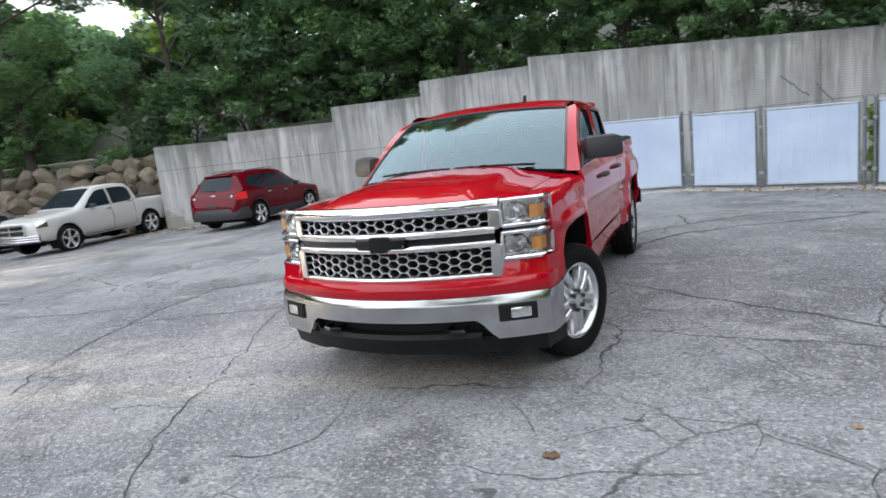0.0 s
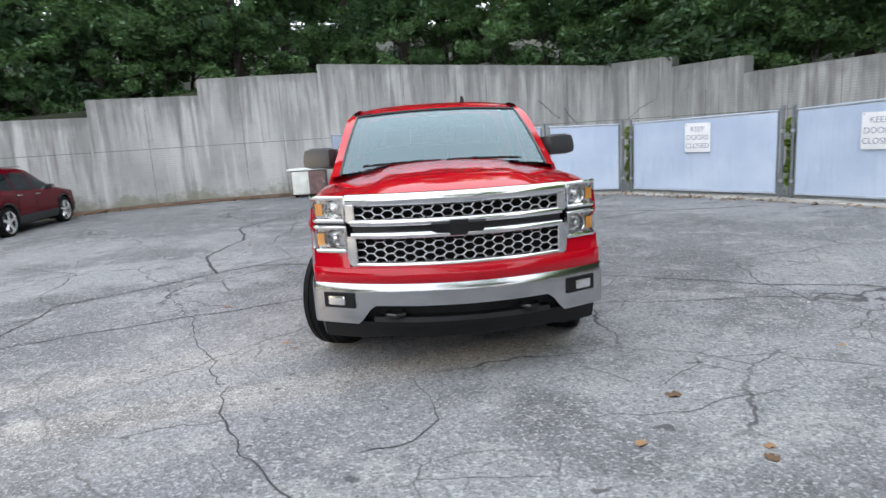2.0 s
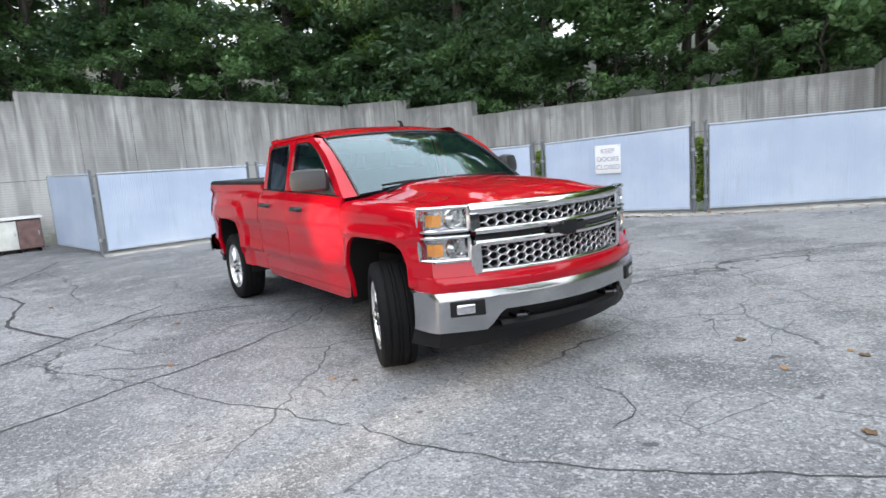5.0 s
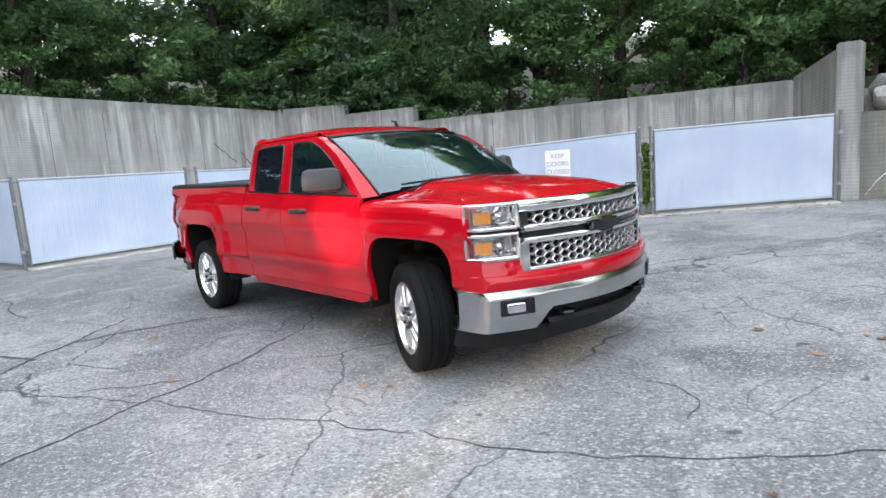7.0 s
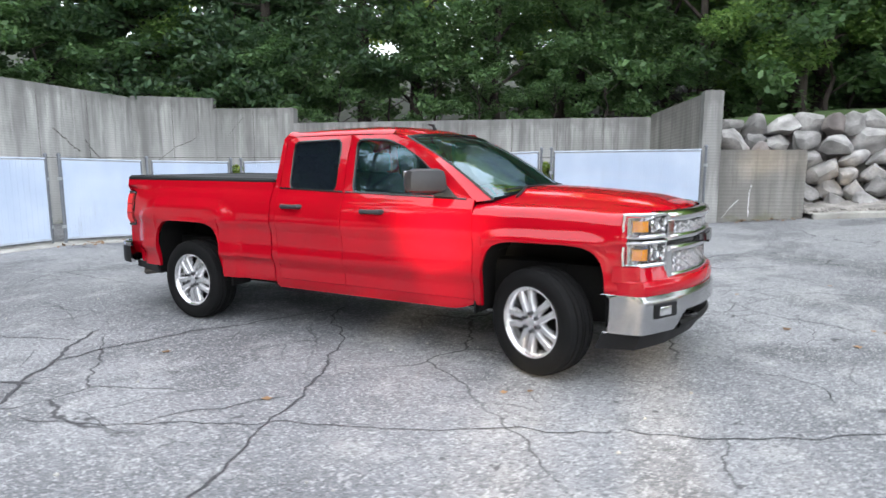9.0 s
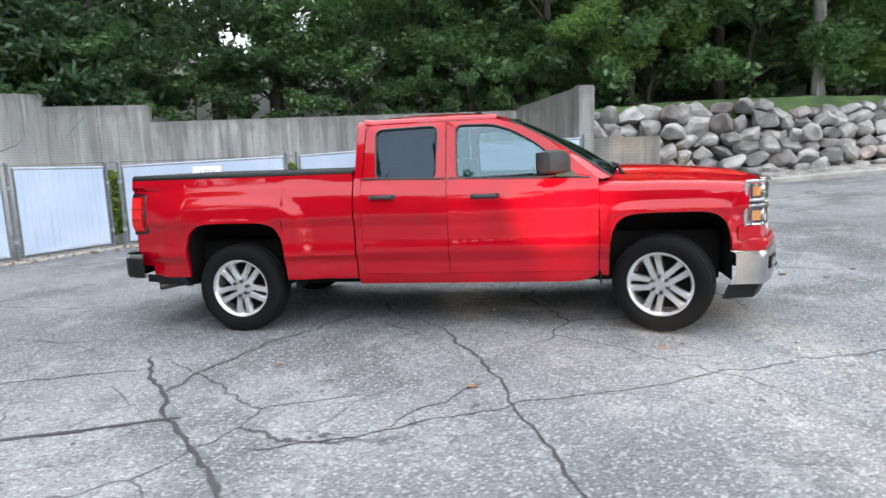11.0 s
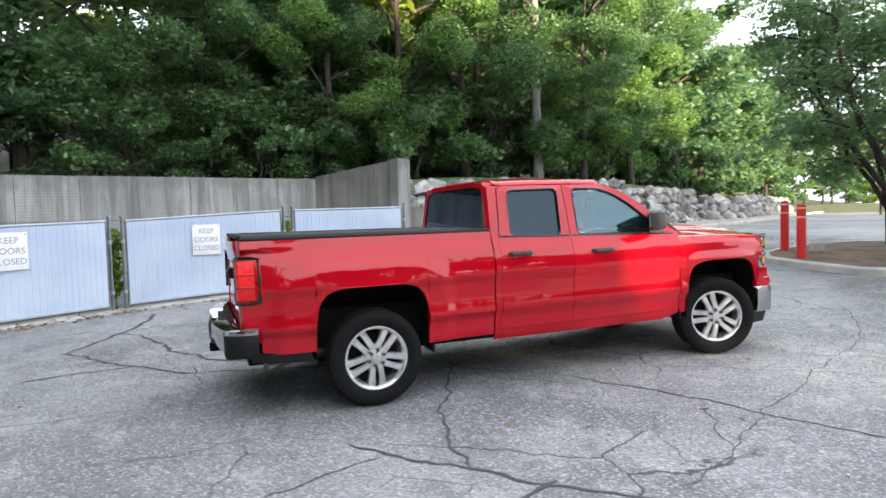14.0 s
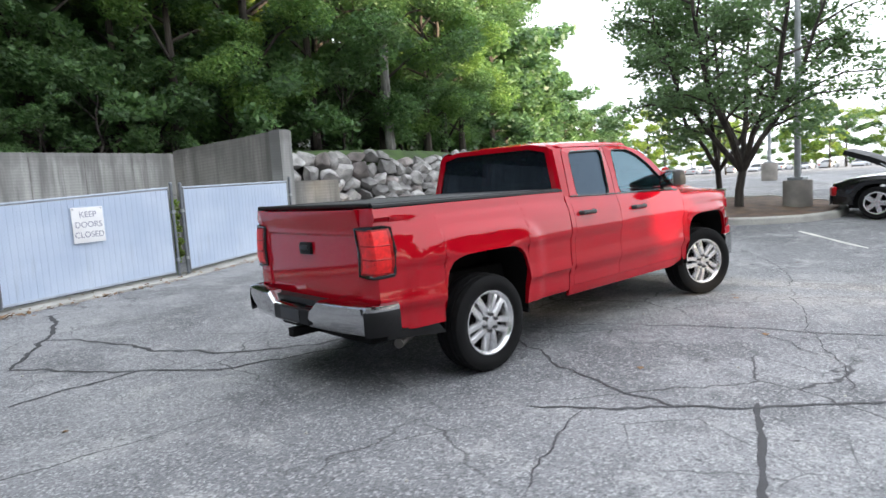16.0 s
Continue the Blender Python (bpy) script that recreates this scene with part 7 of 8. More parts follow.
def vehicle(name, label, category, at, paint, length, width, axles, wheel_r, deck, roof, cab, sill=0.30):
    """A parked vehicle, nose towards -y. deck: (y, z) of the body's upper edge; roof: (y, z) of the glasshouse's ridge line;
    cab: half-widths of the glasshouse at its foot and at the roof."""
    t = thing(name, label, category, at=at)
    y0, y1 = -length / 2, length / 2
    hw = width / 2
    zs = lambda y: curve_at(deck, y)
    def low(y):
        z = sill
        for a in axles:
            k = abs(y - a) / (wheel_r + 0.09)
            if k < 1:
                z = max(z, wheel_r * 0.95 + (wheel_r + 0.07) * math.sqrt(1 - k ** 2.4))
        return z
    def plan(y):
        e = min(y - y0, y1 - y)
        return hw * (1 - 0.24 * max(0, 1 - e / 0.7) ** 2)
    ys = set(steps(y0, y1, 40))
    for a in axles:
        for s in (-1, 1):
            for k in (1.001, 0.999, 0.97, 0.9, 0.8):
                ys.add(a + s * k * (wheel_r + 0.09))
    ys = sorted(y for y in ys if y0 <= y <= y1)
    V = ((0, 0.955), (0.15, 0.985), (0.45, 1.0), (0.75, 0.985), (0.92, 0.955), (1.0, 0.90))
    for s in (-1, 1):
        bm = bmesh.new()
        sheet(bm, lambda y, v: Vector((s * plan(y) * curve_at(V, v), y, low(y) + (zs(y) - low(y)) * v)), ys, [0, 0.08, 0.2, 0.35, 0.5, 0.65, 0.78, 0.88, 0.95, 1.0], flip=s > 0)
        part("body_side", bm, paint, t, angle=0.8)
    bm = bmesh.new()
    sheet(bm, lambda y, x: Vector((x * plan(y) * 0.90, y, zs(y) + 0.035 * (1 - x * x))), steps(y0, y1, 40), steps(-1, 1, 12))
    part("upper_body", bm, paint, t, angle=0.9)
    for y, s in ((y0, -1), (y1, 1)):
        bm = bmesh.new()
        sheet(bm, lambda x, v: Vector((x * plan(y) * curve_at(V, v), y + s * (0.10 * (1 - x * x) + 0.05 * math.sin(v * 3.1) * (1 - x ** 4)), sill + (zs(y) - sill) * v)), steps(-1, 1, 14), steps(0, 1, 8), flip=s > 0)
        part("nose_panel" if s < 0 else "tail_panel", bm, paint, t)
        bm = bmesh.new()
        sheet(bm, lambda x, v: Vector((x * plan(y) * 0.99, y + s * (0.13 * (1 - x * x) + 0.05), sill - 0.02 + 0.2 * v)), steps(-1, 1, 12), steps(0, 1, 3), flip=s > 0)
        part("bumper", bm, GREY_PLASTIC, t)
    # glasshouse
    r = list(roof)
    f = lambda y: curve_at(r, y)
    gy = sorted(set(steps(r[0][0], r[-1][0], 28) + [p[0] for p in r]))
    def house(y, v, out=0.0):
        zb, zt = zs(y) + 0.0, max(f(y), zs(y) + 0.002)
        return zb + (zt - zb) * v, (cab[0] + (cab[1] - cab[0]) * (zb + (zt - zb) * v - zb) / (max(z for _, z in r) - zb + 1e-6)) * plan(y) / hw + out
    for s in (-1, 1):
        bm = bmesh.new()
        sheet(bm, lambda y, v: Vector((s * house(y, v)[1], y, house(y, v)[0])), gy, steps(0, 0.97, 5), flip=s < 0)
        part("side_glass", bm, CAR_GLASS, t)
    bm = bmesh.new()
    sheet(bm, lambda y, x: Vector((x * house(y, 1)[1], y, house(y, 1)[0] + 0.03 * (1 - x * x))), gy, steps(-1, 1, 10), flip=True)
    part("screen_glass", bm, CAR_GLASS, t)
    top_z = max(z for _, z in r)
    flat = [y for y, z in r if z > top_z - 0.1]
    bm = bmesh.new()
    sheet(bm, lambda y, x: Vector((x * (house(y, 1)[1] + 0.006), y, house(y, 1)[0] + 0.035 * (1 - x * x) + 0.008 - 0.03 * (abs(x) > 0.99))), steps(min(flat) - 0.05, max(flat) + 0.05, 14), steps(-1, 1, 12))
    part("roof", bm, paint, t)
    for s in (-1, 1):
        for y, lean in pillars_of(r):
            bm = bmesh.new()
            tube(bm, [Vector((s * (house(y + lean * (1 - v), v)[1] - 0.01), y + lean * (1 - v), house(y + lean * (1 - v), v)[0])) for v in steps(0, 1, 4)], 0.055 if lean else 0.03, 6)
            part("pillar", bm, paint, t)
        bm = bmesh.new()
        tube(bm, [Vector((s * (house(y, 1)[1] - 0.004), y, house(y, 1)[0] - 0.01)) for y in gy], 0.03, 6)
        part("roof_edge", bm, paint, t)
        for a in axles:
            bm = bmesh.new()
            revolve(bm, ((-0.1, wheel_r * 0.62), (-0.105, wheel_r * 0.9), (-0.07, wheel_r), (0.07, wheel_r), (0.105, wheel_r * 0.9), (0.1, wheel_r * 0.64), (0.04, wheel_r * 0.58), (0.04, 0.001)), 30, "x")
            w = part("wheel", bm, RUBBER, t, "black tyre on a silver alloy wheel")
            w.matrix_basis = pose(s * (hw - 0.12), a, wheel_r)
            bm = bmesh.new()
            revolve(bm, ((0.06, wheel_r * 0.58), (0.102, wheel_r * 0.62), (0.108, wheel_r * 0.7), (0.1, wheel_r * 0.72)), 30, "x")
            for k in range(5):
                an = k * 2 * math.pi / 5
                c, e = Vector((0, math.cos(an), math.sin(an))), Vector((0, -math.sin(an), math.cos(an)))
                q = [bm.verts.new(c * rr * wheel_r + e * wd + Vector((xx, 0, 0))) for rr, wd, xx in ((0.08, -0.045, 0.085), (0.08, 0.045, 0.085), (0.66, 0.05, 0.09), (0.66, -0.05, 0.09))]
                bm.faces.new(q)
            revolve(bm, ((0.08, wheel_r * 0.2), (0.1, wheel_r * 0.18), (0.1, 0.001)), 16, "x")
            o = part("rim", bm, SILVER, w)
            o.matrix_basis = Matrix.Rotation(math.pi if s < 0 else 0, 4, "Z")
        # lamps, handles, mirrors
        bm = box(bmesh.new(), -0.13, 0.13, -0.06, 0.05, -0.07, 0.07, 0.03)
        o = part("headlamp", bm, REFLECTOR, t)
        o.matrix_basis = pose(s * (plan(y0) * 0.86), y0 - 0.0, zs(y0) - 0.13, 0, 0, s * 30)
        bm = box(bmesh.new(), -0.13, 0.1, -0.05, 0.05, -0.1, 0.1, 0.035)
        o = part("tail_lamp", bm, TAIL_RED, t)
        o.matrix_basis = pose(s * (plan(y1) * 0.93), y1 + 0.0, zs(y1) - 0.15, 0, 0, -s * 25)
        bm = box(bmesh.new(), -0.09, 0.09, -0.05, 0.05, -0.06, 0.07, 0.03)
        o = part("door_mirror", bm, paint, t)
        ym = r[0][0] + (r[1][0] - r[0][0]) * 0.6
        o.matrix_basis = pose(s * (hw + 0.09), ym, zs(ym) + 0.08)
        for y in (-0.25, 0.75):
            bm = bmesh.new()
            tube(bm, ((s * (hw * 0.985), y - 0.08, zs(y) - 0.13), (s * (hw * 0.985 + 0.03), y, zs(y) - 0.13), (s * (hw * 0.985), y + 0.08, zs(y) - 0.13)), 0.013, 6)
            part("door_handle", bm, CHROME, t)
            bm = bmesh.new()
            tube(bm, [(s * (plan(y + 0.2) * curve_at(V, v) + 0.001), y + 0.2, low(y + 0.2) + (zs(y) - low(y + 0.2)) * v) for v in steps(0.1, 1, 6)], 0.005, 4)
            part("door_seam", bm, GLOSS_BLACK, t)
    bm = box(bmesh.new(), -hw * 0.8, hw * 0.8, y0 + 0.3, y1 - 0.3, sill - 0.08, 0.6, 0.02)
    part("underbody", bm, UNDER, t)
    return t, zs, plan


def pillars_of(r):
    mid_ = (r[1][0] + r[-2][0]) / 2
    return [(mid_ - 0.05, 0.0), (r[-2][0] - 0.15, 0.1), (mid_ + 0.75, 0.05)]


def placed(x, y, deg, s=1.0):
    return Matrix.Translation(ground_at(x, y)) @ Matrix.Rotation(radians(deg), 4, "Z") @ Matrix.Diagonal((s, s, s, 1))


def lofted(name, label, category, at, paint, secs, axles, wheel_r, width, windows, screens, clad=0.0):
    """A parked vehicle drawn through its cross-sections, nose towards -y.
    secs: (y, half width, sill, belt line, half width of the top, height of the top); windows: rows of (y, low, high) along the
    side; screens: (y0, y1, half width) of glass on the top surface."""
    t = thing(name, label, category, at=at)
    cols = [[(q[0], q[k]) for q in secs] for k in range(1, 6)]
    arch = wheel_r + 0.065

    def sill(y):
        z = curve_at(cols[1], y)
        for c in axles:
            if abs(y - c) < arch:
                z = max(z, wheel_r + math.sqrt(arch * arch - (y - c) ** 2))
        return z

    def half(y):
        w, zb, wr, zr = (curve_at(cols[k], y) for k in (0, 2, 3, 4))
        zl = min(sill(y), zb - 0.02)
        k = min(1, (zr - zb) / 0.3)
        m = 0.955 * w
        return [(0.92 * w, zl), (0.975 * w, zl + 0.07 * (zb - zl)), (w, zl + 0.4 * (zb - zl)), (0.995 * w, zl + 0.72 * (zb - zl)), (0.98 * w, zl + 0.9 * (zb - zl)), (m, zb),
                (m + (wr - m) * 0.45 + 0.012 * k, zb + (zr - zb) * 0.5), (wr + 0.012, zr - 0.085 * k), (wr - 0.05, zr - 0.035 * k), (wr * 0.7, zr - 0.01 * k), (wr * 0.35, zr - 0.002 * k), (0.0, zr)]

    def side_x(y, z):
        p = half(y)
        for (x0, z0), (x1, z1) in zip(p, p[1:]):
            if z0 <= z <= z1 and z1 > z0:
                return x0 + (x1 - x0) * (z - z0) / (z1 - z0)
        return p[0][0]

    def top_z(y, x):
        p = half(y)[6:]
        for (x0, z0), (x1, z1) in zip(p, p[1:]):
            if x1 <= abs(x) <= x0:
                return z0 + (z1 - z0) * (x0 - abs(x)) / (x0 - x1 + 1e-9)
        return p[0][1]

    y0, y1 = secs[0][0], secs[-1][0]
    ys = set(steps(y0, y1, 70)) | {q[0] for q in secs}
    for c in axles:
        ys |= {c + e * f * arch for e in (-1, 1) for f in (1.002, 0.998, 0.985, 0.95, 0.88, 0.75)}
    ys = sorted(y for y in ys if y0 <= y <= y1)
    bm = bmesh.new()
    for e in (-1, 1):
        g = sheet(bm, lambda y, k: Vector((e * half(y)[int(k)][0], y, half(y)[int(k)][1])), ys, list(range(12)), flip=e > 0)
        for row in (g[0], g[-1]):
            c = [bm.verts.new((0, v.co.y, v.co.z)) for v in row[:-1]] + [row[-1]]
            for k in range(11):
                q = (row[k], row[k + 1], c[k + 1], c[k]) if k < 10 else (row[k], row[k + 1], c[k])
                bm.faces.new(q)
    bmesh.ops.recalc_face_normals(bm, faces=bm.faces)
    part("body_shell", bm, paint, t, angle=0.75)
    for e in (-1, 1):
        for row in windows:
            lo, hi = [(y, p) for y, p, _ in row], [(y, p) for y, _, p in row]
            bm = bmesh.new()
            sheet(bm, lambda y, v: Vector((e * (side_x(y, curve_at(lo, y) + (curve_at(hi, y) - curve_at(lo, y)) * v) + 0.007), y, curve_at(lo, y) + (curve_at(hi, y) - curve_at(lo, y)) * v)), steps(row[0][0], row[-1][0], 12), steps(0, 1, 6), flip=e < 0)
            part("side_window", bm, CAR_GLASS, t, "dark side glass")
        if clad:
            bm = bmesh.new()
            sheet(bm, lambda y, v: Vector((e * (side_x(y, min(sill(y) + 0.02 + clad * v, curve_at(cols[2], y))) + 0.012), y, sill(y) - 0.01 + (clad if sill(y) < wheel_r else 0.055) * v)), [y for y in ys if y0 + 0.12 < y < y1 - 0.1], [0, 0.3, 0.7, 1.0], flip=e > 0)
            part("lower_cladding", bm, GREY_PLASTIC, t, "grey plastic cladding along the sill")
        ym, zm = windows[0][0][0] + 0.22, windows[0][0][1] + 0.07
        bm = box(bmesh.new(), -0.1, 0.1, -0.05, 0.05, -0.065, 0.065, 0.035)
        part("door_mirror", bm, CHROME_SOFT if clad else GREY_PLASTIC, t).matrix_basis = pose(e * (side_x(ym, zm) + 0.12), ym, zm, 0, 0, e * 12)
        for row in windows[:2]:
            ye, zh = row[-1][0], row[-1][1] - 0.13
            bm = bmesh.new()
            tube(bm, [(e * (side_x(ye - 0.12 + d, zh) + o), ye - 0.12 + d, zh) for d, o in ((-0.09, 0), (-0.06, 0.03), (0.06, 0.03), (0.09, 0))], 0.014, 6)
            part("door_handle", bm, CHROME if clad else GREY_PLASTIC, t)
            bm = bmesh.new()
            tube(bm, [(e * (side_x(ye + 0.03, z) + 0.001), ye + 0.03, z) for z in steps(sill(ye + 0.03) + 0.06, row[-1][2], 9)], 0.006, 4)
            part("door_seam", bm, GLOSS_BLACK, t)
        for c in axles:
            bm = bmesh.new()
            revolve(bm, ((-0.11, wheel_r * 0.62), (-0.115, wheel_r * 0.9), (-0.08, wheel_r), (0.08, wheel_r), (0.115, wheel_r * 0.9), (0.11, wheel_r * 0.72), (0.05, wheel_r * 0.66), (0.02, 0.001)), 30, "x")
            w = part("wheel", bm, RUBBER, t, "black tyre on a silver alloy wheel")
            w.matrix_basis = pose(e * (width / 2 - 0.13), c, wheel_r) @ Matrix.Rotation(math.pi if e < 0 else 0, 4, "Z")
            bm = bmesh.new()
            revolve(bm, ((0.04, wheel_r * 0.64), (0.1, wheel_r * 0.67), (0.112, wheel_r * 0.73), (0.1, wheel_r * 0.75)), 30, "x")
            for k in range(5):
                an = k * 2 * math.pi / 5 + 0.3
                c_, e_ = Vector((0, math.cos(an), math.sin(an))), Vector((0, -math.sin(an), math.cos(an)))
                rows_ = [[bm.verts.new(c_ * rr * wheel_r + e_ * f * wd + Vector((xx + dx, 0, 0))) for f, dx in ((-1.15, -0.03), (-0.8, 0), (0.8, 0), (1.15, -0.03))] for rr, wd, xx in ((0.1, 0.04, 0.09), (0.35, 0.032, 0.1), (0.69, 0.045, 0.1))]
                for p_, q_ in zip(rows_, rows_[1:]):
                    for j in range(3):
                        bm.faces.new((p_[j], q_[j], q_[j + 1], p_[j + 1]))
            revolve(bm, ((0.06, wheel_r * 0.22), (0.105, wheel_r * 0.2), (0.11, 0.001)), 16, "x")
            part("rim", bm, SILVER, w)
            bm = bmesh.new()
            tube(bm, [(e * (width / 2 - 0.32), c + arch * math.cos(a), wheel_r + arch * math.sin(a)) for a in steps(0, math.pi, 10)], 0.02, 4, False)
            sheet(bm, lambda x, a: Vector((e * x, c + arch * math.cos(a), wheel_r + arch * math.sin(a))), [width / 2 - 0.36, width / 2 - 0.03], steps(-0.5, math.pi + 0.5, 16))
            part("wheel_housing", bm, UNDER, t)
    for k, (ya, yb, hw) in enumerate(screens):
        bm = bmesh.new()
        sheet(bm, lambda y, u: Vector((u * min(hw, half(y)[8][0] - 0.01), y, top_z(y, u * min(hw, half(y)[8][0] - 0.01)) + 0.008)), steps(ya, yb, 10), steps(-1, 1, 14), flip=True)
        part("windscreen" if k == 0 else "rear_window", bm, CAR_GLASS, t, "dark glass")
    bm = box(bmesh.new(), -width * 0.42, width * 0.42, y0 + 0.35, y1 - 0.35, min(q[2] for q in secs) - 0.06, wheel_r * 1.9, 0.02)
    part("underbody", bm, UNDER, t)
    return t, side_x, top_z


SUV_SECS = ((-2.55, 0.66, 0.46, 0.70, 0.44, 0.76), (-2.47, 0.82, 0.38, 0.84, 0.58, 0.91), (-2.25, 0.93, 0.33, 0.95, 0.70, 1.02), (-1.6, 0.98, 0.30, 1.03, 0.77, 1.12), (-1.3, 0.985, 0.30, 1.06, 0.79, 1.18),
            (-0.5, 0.99, 0.30, 1.09, 0.66, 1.64), (-0.25, 0.99, 0.30, 1.10, 0.675, 1.73), (0.1, 0.99, 0.30, 1.12, 0.69, 1.785), (0.8, 0.99, 0.30, 1.15, 0.69, 1.81), (1.6, 0.985, 0.31, 1.20, 0.67, 1.77), (1.98, 0.965, 0.33, 1.22, 0.64, 1.71),
            (2.12, 0.955, 0.35, 1.22, 0.63, 1.63), (2.36, 0.925, 0.38, 1.15, 0.66, 1.22), (2.46, 0.89, 0.4, 1.02, 0.68, 1.1), (2.52, 0.83, 0.43, 0.9, 0.66, 0.97), (2.56, 0.74, 0.5, 0.72, 0.58, 0.78))
suv, side_x, top_z = lofted("suv", "maroon crossover SUV with grey lower cladding parked by the wall", "car", placed(-9.75, 8.28, 183.5, 0.82), SUV_PAINT, SUV_SECS, (-1.55, 1.47), 0.40, 1.98,
                            (((-1.0, 1.11, 1.15), (-0.55, 1.13, 1.42), (-0.2, 1.14, 1.56), (0.02, 1.15, 1.61)), ((0.1, 1.15, 1.62), (0.6, 1.17, 1.65), (0.95, 1.18, 1.65)), ((1.03, 1.19, 1.65), (1.5, 1.24, 1.61), (1.78, 1.32, 1.54), (1.86, 1.38, 1.46))),
                            ((-1.26, -0.42, 0.72), (2.1, 2.345, 0.66)), 0.22)
bm = box(bmesh.new(), -0.5, 0.5, 1.92, 2.13, 1.685, 1.725, 0.018)
part("rear_spoiler", bm, SUV_PAINT, suv)
bm = bmesh.new()
turn = lambda v, r: math.copysign(abs(v) ** r, v)
sheet(bm, lambda a, z: Vector(((0.955 + 0.02 * math.sin((z - 0.36) * 9)) * turn(math.sin(a), 0.45), 2.0 + (0.575 + 0.03 * math.sin((z - 0.36) * 9)) * turn(math.cos(a), 0.45), z)), steps(-1.57, 1.57, 36), steps(0.36, 0.7, 8), flip=True)
part("rear_bumper", bm, GREY_PLASTIC, suv, "grey plastic rear bumper")
bm = box(bmesh.new(), -0.17, 0.17, 2.565, 2.58, 0.74, 0.84, 0.005)
part("plate_blank", bm, GREY_PLASTIC, suv)
bm = box(bmesh.new(), -0.09, 0.09, 2.44, 2.455, 1.1, 1.14, 0.005)
part("tailgate_emblem", bm, CHROME, suv)
bm = bmesh.new()
tube(bm, ((-0.1, 2.36, 1.24), (0.1, 2.35, 1.26), (0.36, 2.33, 1.27)), 0.011, 5)
part("rear_wiper", bm, GLOSS_BLACK, suv)
for e in (-1, 1):
    bm = bmesh.new()
    sheet(bm, lambda y, z: Vector((e * (side_x(y, z) + 0.012), y, z)), steps(2.05, 2.45, 6), steps(0.95, 1.17, 4), flip=e > 0)
    lamp = part("tail_lamp", bm, TAIL_BRIGHT, suv, "red wrap-round tail lamp")
    bm = bmesh.new()
    revolve(bm, ((0.0, 0.055), (0.02, 0.05), (0.028, 0.001)), 14, "y")
    part("reversing_lamp", bm, REFLECTOR, lamp).matrix_basis = pose(e * 0.7, 2.46, 1.06)
    bm = bmesh.new()
    tube(bm, ((e * 0.62, -0.1, 1.78), (e * 0.62, 0.05, 1.815), (e * 0.62, 1.5, 1.815), (e * 0.61, 1.68, 1.765)), 0.017, 6)
    part("roof_rack_rail", bm, ZINC, suv)

RAM_SECS = ((-2.92, 0.78, 0.62, 0.92, 0.6, 1.0), (-2.84, 0.92, 0.54, 1.04, 0.7, 1.12), (-2.5, 0.98, 0.48, 1.13, 0.78, 1.22), (-1.6, 1.0, 0.46, 1.2, 0.82, 1.31), (-1.3, 1.0, 0.46, 1.23, 0.83, 1.35), (-0.55, 1.0, 0.46, 1.26, 0.71, 1.88), (-0.3, 1.0, 0.46, 1.27, 0.72, 1.97), (0.05, 1.0, 0.46, 1.28, 0.73, 2.01),
            (0.7, 1.0, 0.46, 1.29, 0.73, 2.015), (1.05, 1.0, 0.46, 1.3, 0.72, 1.98), (1.2, 1.0, 0.46, 1.3, 0.73, 1.86), (1.27, 1.0, 0.46, 1.3, 0.8, 1.45), (1.3, 1.0, 0.46, 1.33, 0.86, 1.385), (2.84, 1.0, 0.5, 1.34, 0.86, 1.39), (2.9, 0.97, 0.55, 1.29, 0.84, 1.35))
white_truck, side_x, top_z = lofted("white_pickup", "silver-white crew-cab pickup truck parked by the boulders", "truck", placed(-14.75, 6.75, 5.4, 0.84), WHITE_PAINT, RAM_SECS, (-1.78, 1.75), 0.43, 2.0,
                                    (((-1.0, 1.29, 1.34), (-0.62, 1.3, 1.64), (-0.35, 1.31, 1.82), (0.02, 1.32, 1.86)), ((0.12, 1.32, 1.86), (0.6, 1.33, 1.87), (0.96, 1.36, 1.83), (1.02, 1.45, 1.74))), ((-1.26, -0.45, 0.74), (1.1, 1.25, 0.66)))
for e in (-1, 1):
    bm = bmesh.new()
    tube(bm, ((e * 0.98, -1.25, 0.46), (e * 1.03, -1.1, 0.44), (e * 1.03, 1.0, 0.44), (e * 0.98, 1.15, 0.46)), 0.035, 8)
    part("side_step", bm, CHROME_SOFT, white_truck)
    bm = bmesh.new()
    sheet(bm, lambda y, z: Vector((e * (side_x(y, z) + 0.012), y, z)), steps(-2.86, -2.5, 6), steps(0.93, 1.1, 4), flip=e > 0)
    part("headlamp", bm, REFLECTOR, white_truck, "clear headlamp")
    bm = bmesh.new()
    sheet(bm, lambda y, z: Vector((e * (side_x(y, z) + 0.012), y, z)), steps(2.76, 2.88, 4), steps(0.93, 1.26, 4), flip=e > 0)
    part("tail_lamp", bm, TAIL_RED, white_truck, "tall red tail lamp")
for nm, y, z0 in (("front_bumper", -2.95, 0.6), ("rear_bumper", 2.98, 0.62)):
    bm = bmesh.new()
    for k in range(3):
        tube(bm, [(x, y + (0.12 if y < 0 else -0.1) * (abs(x) / 0.95) ** 3, z0 - 0.06 + 0.07 * k) for x in steps(-0.95, 0.95, 14)], 0.06, 8)
    part(nm, bm, CHROME_SOFT, white_truck, "chrome bumper")
bm = box(bmesh.new(), -0.84, 0.84, 1.36, 2.82, 1.385, 1.41, 0.01)
part("bed_cover", bm, VINYL, white_truck)
bm = box(bmesh.new(), -0.55, 0.55, -2.97, -2.86, 0.74, 1.05, 0.03)
part("grille", bm, GLOSS_BLACK, white_truck)
